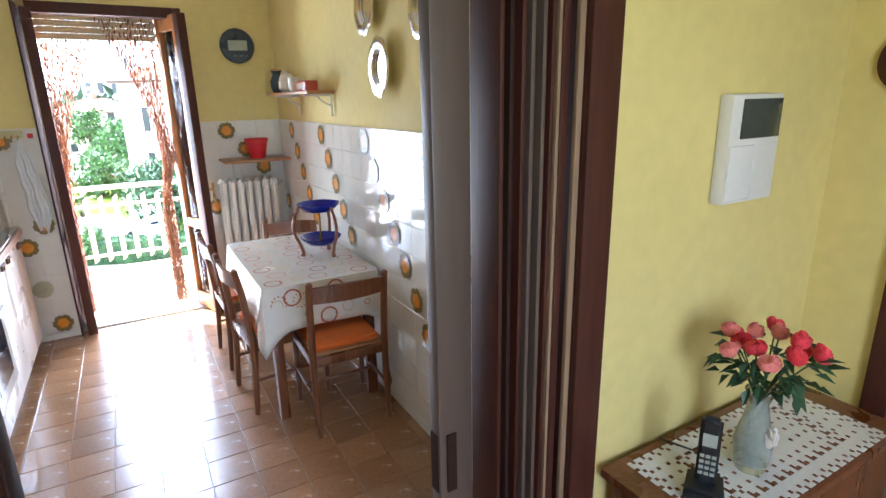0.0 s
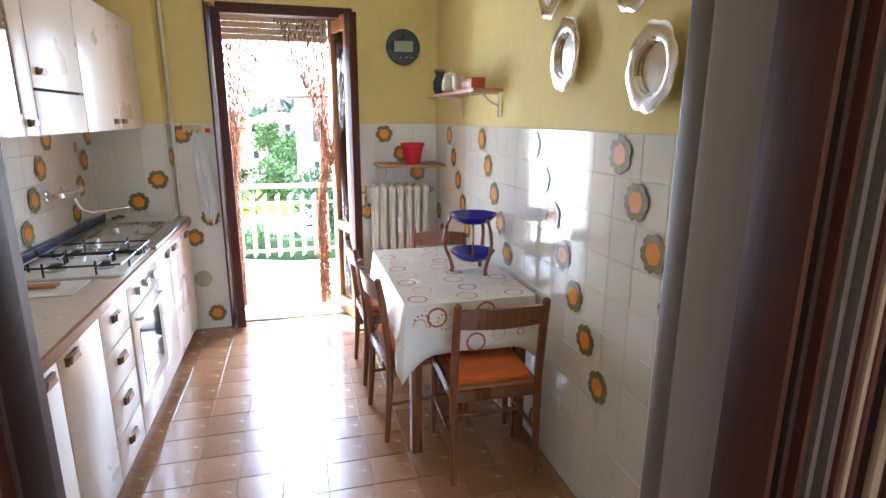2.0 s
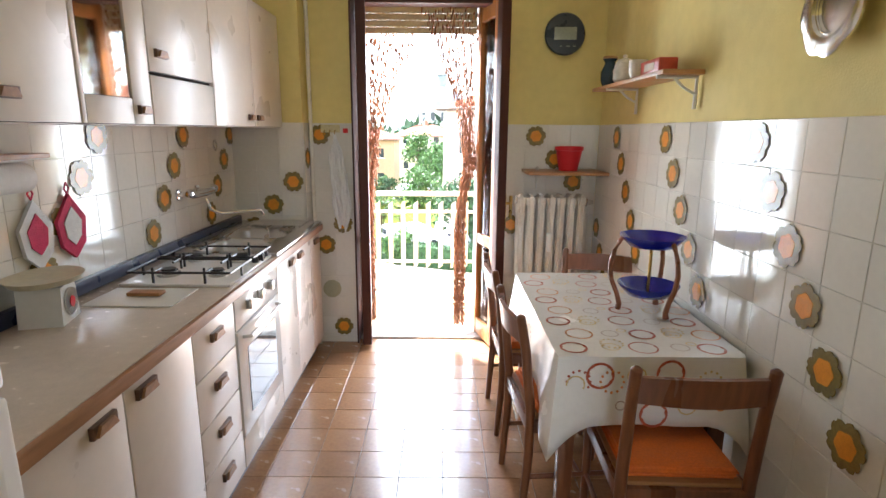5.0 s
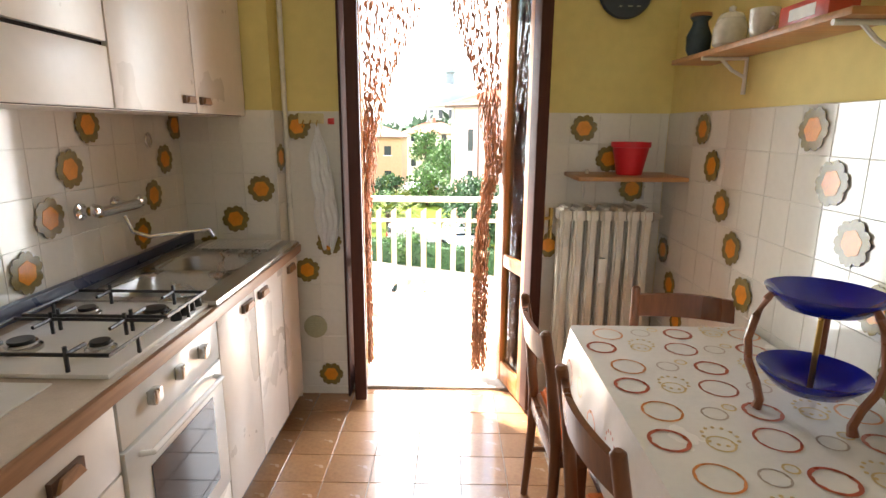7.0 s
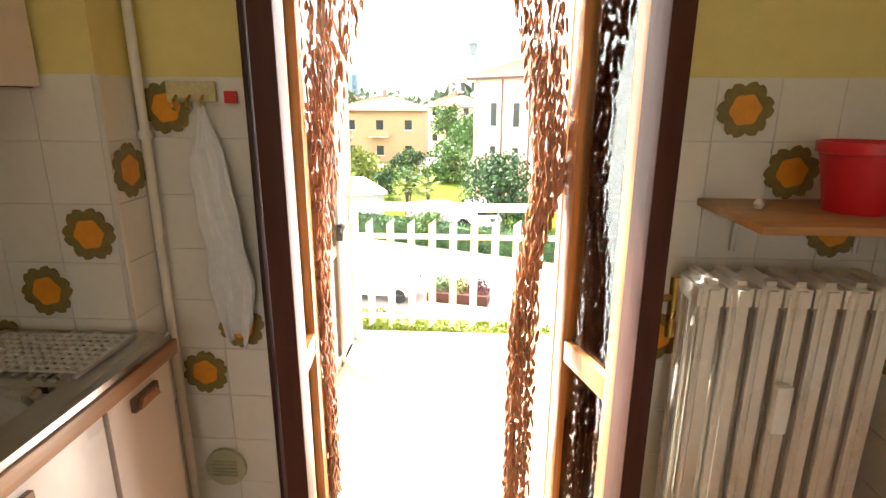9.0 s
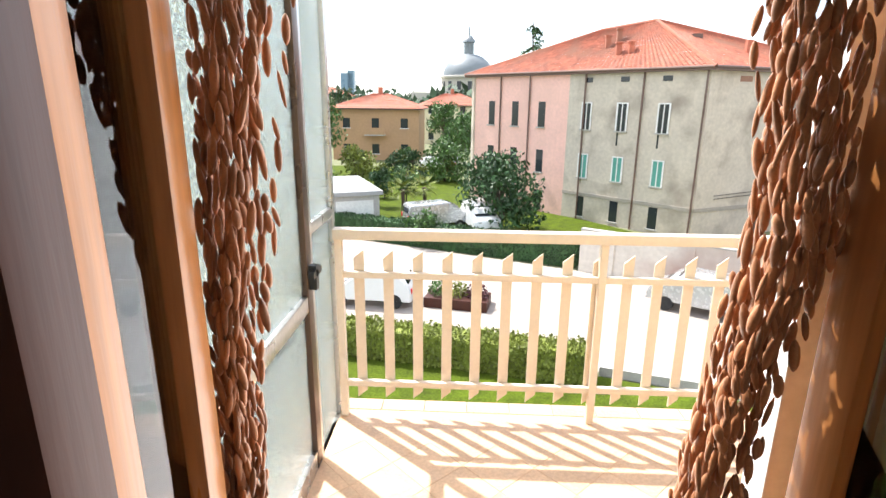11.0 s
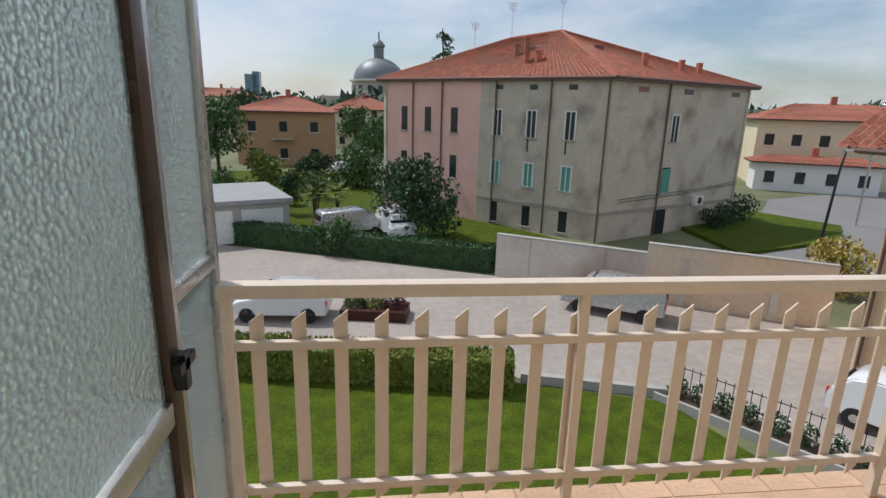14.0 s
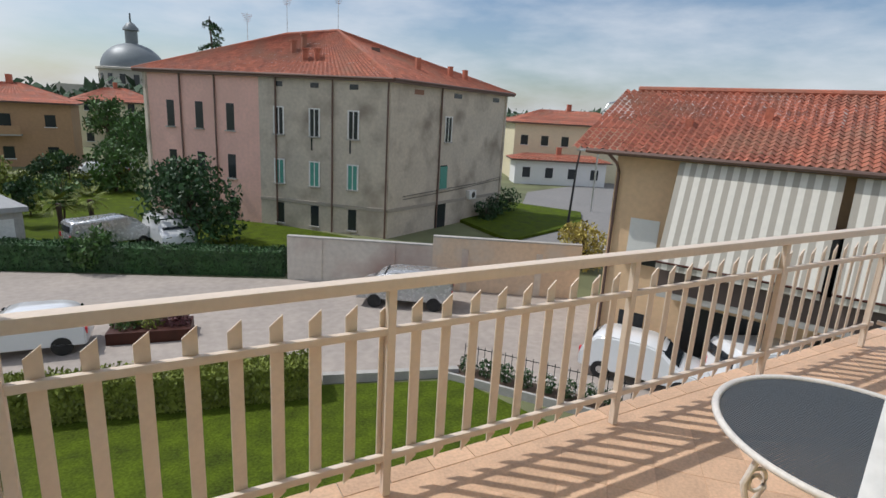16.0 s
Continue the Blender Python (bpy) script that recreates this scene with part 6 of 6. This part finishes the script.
for f, g_, h in ((0.60, 0.62, 1.0), (0.66, 0.32, 0.9), (0.72, 0.34, 0.8), (0.56, 0.5, 0.9)):
    p = Vector(E3[0]).lerp(Vector(E3[1]), f).lerp(Vector(pk1).lerp(Vector(pk2), f), g_)
    ch = part("chimney", box(p.x - 0.16, p.x + 0.16, p.y - 0.16, p.y + 0.16, p.z - 0.2, p.z + h * 0.75), RTILE, bl)
    part("chimney_cap", box(p.x - 0.22, p.x + 0.22, p.y - 0.22, p.y + 0.22, p.z + h * 0.75, p.z + h * 0.75 + 0.1), RTILE, ch)
for f, g_, h in ((0.4, 0.3, 1.0), (0.68, 0.25, 0.9), (0.8, 0.22, 0.9)):
    p = Vector(E3[1]).lerp(Vector(E3[2]), f).lerp(Vector(pk2), g_)
    part("chimney", box(p.x - 0.16, p.x + 0.16, p.y - 0.16, p.y + 0.16, p.z - 0.2, p.z + h * 0.8), RTILE, bl)
p = Vector(E3[1]).lerp(Vector(E3[2]), 0.28).lerp(Vector(pk2), 0.62)
part("skylight", box(p.x - 0.3, p.x + 0.3, p.y - 0.3, p.y + 0.3, p.z - 0.1, p.z + 0.18), PIPE, bl)
for p, h in ((pk1, 2.6), (pk2, 2.4), ((pk1[0] - 2.5, pk1[1] + 2, pk1[2] - 1.0), 2.4)):
    an = tube([p, (p[0], p[1], p[2] + h)], 0.03, 5)
    for j in range(5):
        tube([(p[0] - 0.4 + 0.05 * j, p[1], p[2] + h - 0.12 * j - 0.1), (p[0] + 0.4 - 0.05 * j, p[1] + 0.1, p[2] + h - 0.12 * j - 0.1)], 0.016, 4, an)
    part("antenna", an, ALUS, bl)

# the house with the awning
A = G(13.6, 11.1)
du = G(13.6 + 4.43, 11.1 - 8.97) - A
HM = pose(A.x, A.y, 0, 0, 0, math.degrees(math.atan2(du.y, du.x)))
rh = thing("tiled_house", "peach house with a red tiled roof and striped awnings", "house", HM)
HL, HD, HE = 17.0, 9.0, 0.52
wf = part("wall", box(0, HL, 0, 0.35, GZ, HE), STUCO, rh)
part("wall", box(0, 0.35, 0.352, HD, GZ, HE), STUCO, rh)
part("wall", box(HL - 0.35, HL, 0.352, HD, GZ, HE), STUCO, rh)
part("wall", box(0.352, HL - 0.352, HD - 0.35, HD, GZ, HE), STUCO, rh)
RZ = 2.82
for q in (((-1.5, -0.75, HE), (HL + 0.6, -0.75, HE), (HL + 0.6, HD / 2, RZ), (-1.5, HD / 2, RZ)), ((HL + 0.6, HD + 0.75, HE), (-1.5, HD + 0.75, HE), (-1.5, HD / 2, RZ), (HL + 0.6, HD / 2, RZ))):
    tagged(part("roof_slope", roof_sheet(q, 0.26, 20, amp=0.1), RTILE, rh), kind="stuff")
part("gable", prism([(0, HE), (HD, HE), (HD / 2, RZ - 0.2)], 0, 0.3, pose(0, 0, 0) @ Matrix(((0, 0, 1, 0), (1, 0, 0, 0), (0, 1, 0, 0), (0, 0, 0, 1)))), STUCO, rh)
part("ridge_cap", tube([(-0.9, HD / 2, RZ + 0.08), (HL + 0.6, HD / 2, RZ + 0.08)], 0.13, 8), RTILE, rh)
part("eave_soffit", box(-0.85, HL + 0.55, -0.7, -0.002, HE - 0.12, HE - 0.03), PIPE, rh)
part("gutter", tube([(-0.9, -0.78, HE - 0.02), (HL + 0.6, -0.78, HE - 0.02)], 0.08, 8), PIPE, rh)
part("downpipe", tube([(-0.1, -0.7, HE - 0.1), (0.08, -0.3, HE - 0.4), (0.12, -0.08, HE - 0.7), (0.12, -0.08, GZ + 0.2)], 0.055, 8), PIPE, rh)
for x, y, z in ((4.2, 2.2, 1.5), (1.9, 1.4, 1.0), (9, 3.4, 2.1)):
    ch = part("roof_vent", box(x - 0.12, x + 0.12, y - 0.12, y + 0.12, z, z + 0.75), RTILE, rh)
o = part("window", box(0.75, 1.75, -0.02, -0.004, -3.1, -1.75), WHITEPL, wf, "window with a closed white roller blind")
part("sill", box(0.65, 1.85, -0.14, -0.003, -3.35, -3.1), BLACK, o)
o = part("window", box(0.8, 1.7, -0.02, -0.004, -6.2, -5.2), WING, wf)
part("sill", box(0.7, 1.8, -0.12, -0.003, -6.28, -6.2), CONC, o)
part("balcony_slab", box(2.3, HL - 0.3, -1.5, -0.003, -3.95, -3.75), CONC, rh)
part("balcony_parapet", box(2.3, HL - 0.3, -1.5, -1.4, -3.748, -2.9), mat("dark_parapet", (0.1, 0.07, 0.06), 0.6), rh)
# black sheets on the wall stand for the shade inside open garage bays
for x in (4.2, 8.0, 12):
    part("garage_door", box(x - 1.3, x + 1.3, -0.03, -0.004, GZ, -4.5), BLACK, rh, "flat black sheet for the shade in an open garage bay")
# one dark sheet on the wall gives the shaded recess behind the awnings
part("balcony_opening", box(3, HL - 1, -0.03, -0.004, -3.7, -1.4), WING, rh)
AWW = mat("awning_white", (0.72, 0.68, 0.6), 0.85, var=0.06)
AWG = mat("awning_grey_stripe", (0.42, 0.38, 0.32), 0.85, var=0.06)
for x0, x1 in ((2.2, 6.6), (6.85, 11.6), (11.8, 16.4)):
    aw = thing("striped_awning", "cream and grey striped awning let down over the balcony", "awning", HM, group="awnings on the tiled house")
    n = int((x1 - x0) / 0.17)
    for k in range(n):
        a, b = x0 + (x1 - x0) * k / n, x0 + (x1 - x0) * (k + 1) / n
        bm = bmesh.new()
        for (y0, z0), (y1, z1) in (((-0.55, HE - 0.15), (-1.72, -2.75)), ((-1.72, -2.75), (-1.72, -2.98))):
            vs_ = [bm.verts.new(c) for c in ((a, y0, z0), (b, y0, z0), (b, y1, z1), (a, y1, z1), (a, y0 + 0.02, z0), (b, y0 + 0.02, z0), (b, y1 + 0.02, z1), (a, y1 + 0.02, z1))]
            for f_ in ((0, 1, 2, 3), (7, 6, 5, 4), (0, 3, 7, 4), (1, 5, 6, 2)):
                bm.faces.new([vs_[i] for i in f_])
        part("stripe", bm, AWW if k % 2 else AWG, aw)
    part("front_bar", tube([(x0, -1.73, -2.75), (x1, -1.73, -2.75)], 0.035, 8), BROWN, aw)

# low garage block
gb = thing("garage_block", "low grey concrete garage block with a flat roof", "garage", T(-6.0, 30.0, GZ, 20))
part("wall", box(-9, 0, 0, 7, 0, 2.35), mat("garage_wall", (0.42, 0.4, 0.37), 0.9, var=0.15, scale=0.8), gb)
part("roof", box(-9.2, 0.2, -0.25, 7.2, 2.351, 2.6), mat("felt_roof", (0.33, 0.33, 0.33), 0.9, var=0.12, scale=0.5), gb)
for k in range(3):
    part("door", box(-8.6 + k * 2.9, -6.2 + k * 2.9, -0.03, -0.003, 0, 2.0), FRAMEW, gb)


def villa(name, label, m, w, d, h, wall_m, rows_, cols, rise=2.0, balc=True, over=0.6):
    e = thing(name, label, "house", m)
    wl = part("wall", box(-w / 2, w / 2, 0, d, 0, h), wall_m, e)
    o = over
    r1, r2 = (-w / 2 + d * 0.45, d / 2, h + rise), (w / 2 - d * 0.45, d / 2, h + rise)
    if r1[0] > r2[0]:
        r1 = r2 = (0, d / 2, h + rise)
    c = [(-w / 2 - o, -o, h), (w / 2 + o, -o, h), (w / 2 + o, d + o, h), (-w / 2 - o, d + o, h)]
    for q in ((c[0], c[1], r2, r1), (c[1], c[2], r2, r2), (c[2], c[3], r1, r2), (c[3], c[0], r1, r1)):
        tagged(part("roof_slope", roof_sheet(q, 0.5, 10), RTILE, e), kind="stuff")
    part("eave_board", box(-w / 2 - o, w / 2 + o, -o, d + o, h - 0.15, h - 0.01), PIPE, e)
    part("chimney", box(-0.3, 0.3, d / 2 - 0.3, d / 2 + 0.3, h + rise - 0.6, h + rise + 0.9), RTILE, e)
    st_ = h / rows_
    for i in range(rows_):
        for j in range(cols):
            x = -w / 2 + w * (j + 0.5) / cols
            wn_ = part("window", box(x - 0.5, x + 0.5, -0.03, -0.003, i * st_ + 0.9, i * st_ + 2.2), WING, wl)
            part("sill", box(x - 0.6, x + 0.6, -0.12, -0.002, i * st_ + 0.8, i * st_ + 0.89), FRAMEW, wn_)
            if balc and i and j % 2 == 1:
                b_ = part("balcony", box(x - 1.4, x + 1.4, -1.1, -0.003, i * st_ - 0.1, i * st_ + 0.05), CONC, wl)
                part("parapet", box(x - 1.4, x + 1.4, -1.1, -1.0, i * st_ + 0.051, i * st_ + 0.95), wall_m, b_)
    return e


villa("brown_villa", "tan two-storey villa with a low tiled roof and balconies", T(-12.2, 67, GZ, -3), 12.0, 11, 7.0, STUCT, 2, 3, 2.0)
villa("far_villa", "pale villa with a tiled roof behind trees", T(-1.5, 92, GZ, 4), 12, 10, 7.2, STUCC, 3, 4, 2.2)
villa("cream_villa", "cream two-storey house with a red tiled roof", T(52, 46, GZ, -30), 17, 10, 7.8, STUCC, 2, 6, 1.9, False)
villa("green_villa", "pale green house with a tiled roof", T(52, 60, GZ, -30), 14, 10, 6.6, mat("pale_green_stucco", (0.5, 0.5, 0.3), 0.95), 2, 3, 1.8, False)
villa("shop_annexe", "low white annexe with a tiled roof", T(47, 43.5, GZ, -30), 12, 4, 3.2, WHITEP, 1, 4, 0.7, False)
villa("far_house", "distant brown house with a tiled roof", T(70, 95, GZ, -20), 16, 10, 8.5, STUCT, 2, 4, 2.0, False)
villa("far_house", "distant cream house with a tiled roof", T(-34, 120, GZ, 10), 16, 10, 9, STUCC, 3, 4, 2.0, False)

# dome and tower on the skyline
STONE = mat("church_stone", (0.5, 0.46, 0.4), 0.9, var=0.1, scale=0.2)
LEAD = mat("lead_roof", (0.2, 0.22, 0.23), 0.5, 0.2, var=0.1, scale=0.3)
dm = thing("church_dome", "large grey lead church dome with a lantern", "church", T(4.5, 250, 0) @ Matrix.Diagonal((1.3, 1.3, 1.25, 1)))
part("nave", box(-22, 20, -4, 30, GZ, 4), STONE, dm)
part("drum", cyl(10.3, 3, 9.5, 32), STONE, dm)
for k in range(16):
    a = 2 * math.pi * k / 16
    part("drum_window", box(-0.8, 0.8, -0.2, 0.2, 4.8, 8.2), WING, dm).matrix_local = pose(10.25 * math.cos(a), 10.25 * math.sin(a), 0, 0, 0, math.degrees(a) + 90)
part("cornice", lathe([(10.3, 9.5), (11.2, 9.6), (11.2, 10.3), (10.2, 10.5)], 32), STONE, dm)
part("dome", lathe([(9.8 * math.cos(a), 10.4 + 8.6 * math.sin(a)) for a in (0.1 * j for j in range(15))] + [(1.8, 19.0)], 32), LEAD, dm)
part("lantern", lathe([(1.9, 18.8), (1.9, 23), (2.5, 23.2), (2.3, 24), (1.2, 25.4), (0.3, 26), (0.25, 28.8), (0.0008, 29)], 16), LEAD, dm)
tw_ = thing("glass_tower", "distant blue glass office tower", "tower", T(-130, 600, 0))
part("shaft", box(-8, 6, -8, 8, GZ, 31), mat("tower_glass", (0.16, 0.25, 0.34), 0.3, var=0.1, scale=0.2), tw_)
part("crown", box(0.5, 7.9, -8, 8, GZ, 34), tw_.children[0].data.materials[0], tw_)

# trees along the skyline
WOOD = mat("far_woods", (0.06, 0.1, 0.055), 0.9, var=0.3, scale=0.1, rnd=0.3, isl=True)
bm = bmesh.new()
rg = random.Random(8)
for k in range(170):
    a = radians(rg.uniform(-48, 75))
    D = rg.uniform(130, 330)
    h = rg.uniform(6, 11) * (1 + D / 900)
    leaves(bm, (D * math.sin(a), D * math.cos(a), GZ + h * 0.5), (h * 0.8, h * 0.8, h * 0.5), 90, h * 0.13, rg, 0.3)
wd = part("far_woods", bm, WOOD)
tagged(wd, "distant belt of green trees", "woods", kind="stuff")
hills = struct("backdrop_hills", lathe([(1300, 0), (1250, 22), (1150, 26), (1000, 0)], 64, sx=1.0, m=Matrix.Translation((2300, 1500, GZ))), WOOD, "low distant wooded hill", "hill")
ce = thing("cedar_tree", "tall thin conifer with sparse drooping branches", "tree", T(8.2, 62, GZ))
part("trunk", tube([(0, 0, 0), (0.1, 0, 10), (-0.2, 0, 17.6)], 0.25, 7, radii=[0.3, 0.2, 0.05]), BARK, ce)
bm = bmesh.new()
for k in range(22):
    z, a = rg.uniform(11.5, 17.2), rg.uniform(0, 6.28)
    q = (17.8 - z) * 0.33 + 0.6
    for j in range(7):
        f = (j + 1) / 7
        leaves(bm, (q * f * math.cos(a), q * f * math.sin(a), z - 0.6 * f * f), (0.35, 0.35, 0.22), 8, 0.17, rg, 0)
part("crown", bm, LEAFD, ce)
lp_ = thing("street_lamp", "dark steel street lamp with a curved arm", "street lamp", T(27, 24.4, GZ))
part("pole", tube([(0, 0, 0), (0.3, 0, 5), (0.5, 0, 6.2)], 0.09, 8, radii=[0.1, 0.07, 0.05]), BLACK, lp_)
part("lamp_head", box(0.3, 1.6, -0.18, 0.18, 6.15, 6.3, 0.03), ALUS, lp_)
l2_ = thing("street_lamp", "tall grey street lamp over the road", "street lamp", T(36, 29.5, GZ))
part("pole", tube([(0, 0, 0), (0, 0, 9.2), (0.5, 0, 10), (2.0, 0, 10.3)], 0.08, 8), ALUS, l2_)
part("lamp_head", box(1.6, 2.6, -0.15, 0.15, 10.22, 10.38, 0.03), ALUS, l2_)

# ---- tiles: walls, floors and balcony, piece by piece ----
def tile_mesh(w, h, t, bev=0.0012):
    bm = box(0, w, 0, h, -t, 0)
    bmesh.ops.bevel(bm, geom=[e_ for e_ in bm.edges if all(abs(v_.co.z) < 1e-6 for v_ in e_.verts)], offset=bev, segments=1, affect="EDGES")
    return fin(bm)


cache = {}
def tile_wall(parent, m, W, H, s, material, grout_m, gap=0.002):
    nx, ny = int(math.ceil(W / s - 1e-6)), int(math.ceil(H / s - 1e-6))
    for i in range(nx):
        for j in range(ny):
            w = min(s, W - i * s) - gap
            h = min(s, H - j * s) - gap
            if w < 0.006 or h < 0.006:
                continue
            key = (round(w, 4), round(h, 4), material.name)
            if key not in cache:
                cache[key] = tile_mesh(w, h, 0.0065)
                cache[key].materials.append(material)
            o = part("tile", cache[key], None, parent)
            o.matrix_world = m @ Matrix.Translation((i * s, j * s, 0))


def backing(name, m, W, H, parent):
    o = part("grout_bed", box(0, W, 0, H, -0.0078, -0.0035), GROUT, parent)
    o.matrix_world = m


TS = 0.1475
for par, m, W in ((wall_e, pose(XR, YF, 0, 90, 0, -90), -YS), (bpy.data.objects["wall_west"], pose(XL, YS, 0, 90, 0, 90), -YS - 0.145), (wall_n, pose(-1.903, 0, 0, 90, 0, 0), DX0 + 1.903), (wall_n, pose(DX1, 0, 0, 90, 0, 0), -DX1), (pil, pose(XL, -0.149, 0, 90, 0, 0), XL * -1 - 1.903), (pil, pose(-1.903, -0.149, 0, 90, 0, 90), 0.149)):
    backing("grout_bed", m, W, TOP, par)
    tile_wall(par, m @ Matrix.Translation((0, TOP - 11 * TS, 0)), W, 11 * TS, TS, GLAZE, GROUT, 0.0011)
FS = 0.1925
tile_wall(floor, pose(XL, YS, 0), -XL, 0.06 - YS, FS, FLOORT, FGROUT, 0.003)
rest = bmesh.new()
for i in range(24):
    for j in range(14):
        x, y = -3.4 + i * FS, -6.2 + j * FS
        if x < 1.28 and y + FS < YS:
            box(x, x + FS - 0.003, y, y + FS - 0.003, -0.0065, 0, bm=rest)
tagged(part("hall_tiles", rest, FLOORT, floor), kind="stuff")
et = tile_mesh(0.196, 0.09, 0.0065)
et.materials.append(BALT)
for i in range(29):
    o = part("edge_tile", et, None, slab)
    o.matrix_local = Matrix.Translation((-1.55 + i * 0.2, 0.046, 0.001))
slab_bed = part("tile_bed", box(-1.57, 4.25, -1.42, 0.045, -0.0058, -0.002), BALT, slab)
bt = tile_mesh(0.196, 0.196, 0.0065)
bt.materials.append(BALT)
for i in range(-16, 30):
    for j in range(-22, 18):
        x, y = (i + j) * 0.1414, (i - j) * 0.1414
        if -1.42 < x < 4.1 and -1.37 < y < -0.18:
            o = part("tile", bt, None, slab)
            o.matrix_local = pose(x, y + 0.09, 0, 0, 0, 45) @ Matrix.Translation((-0.098, -0.098, 0))
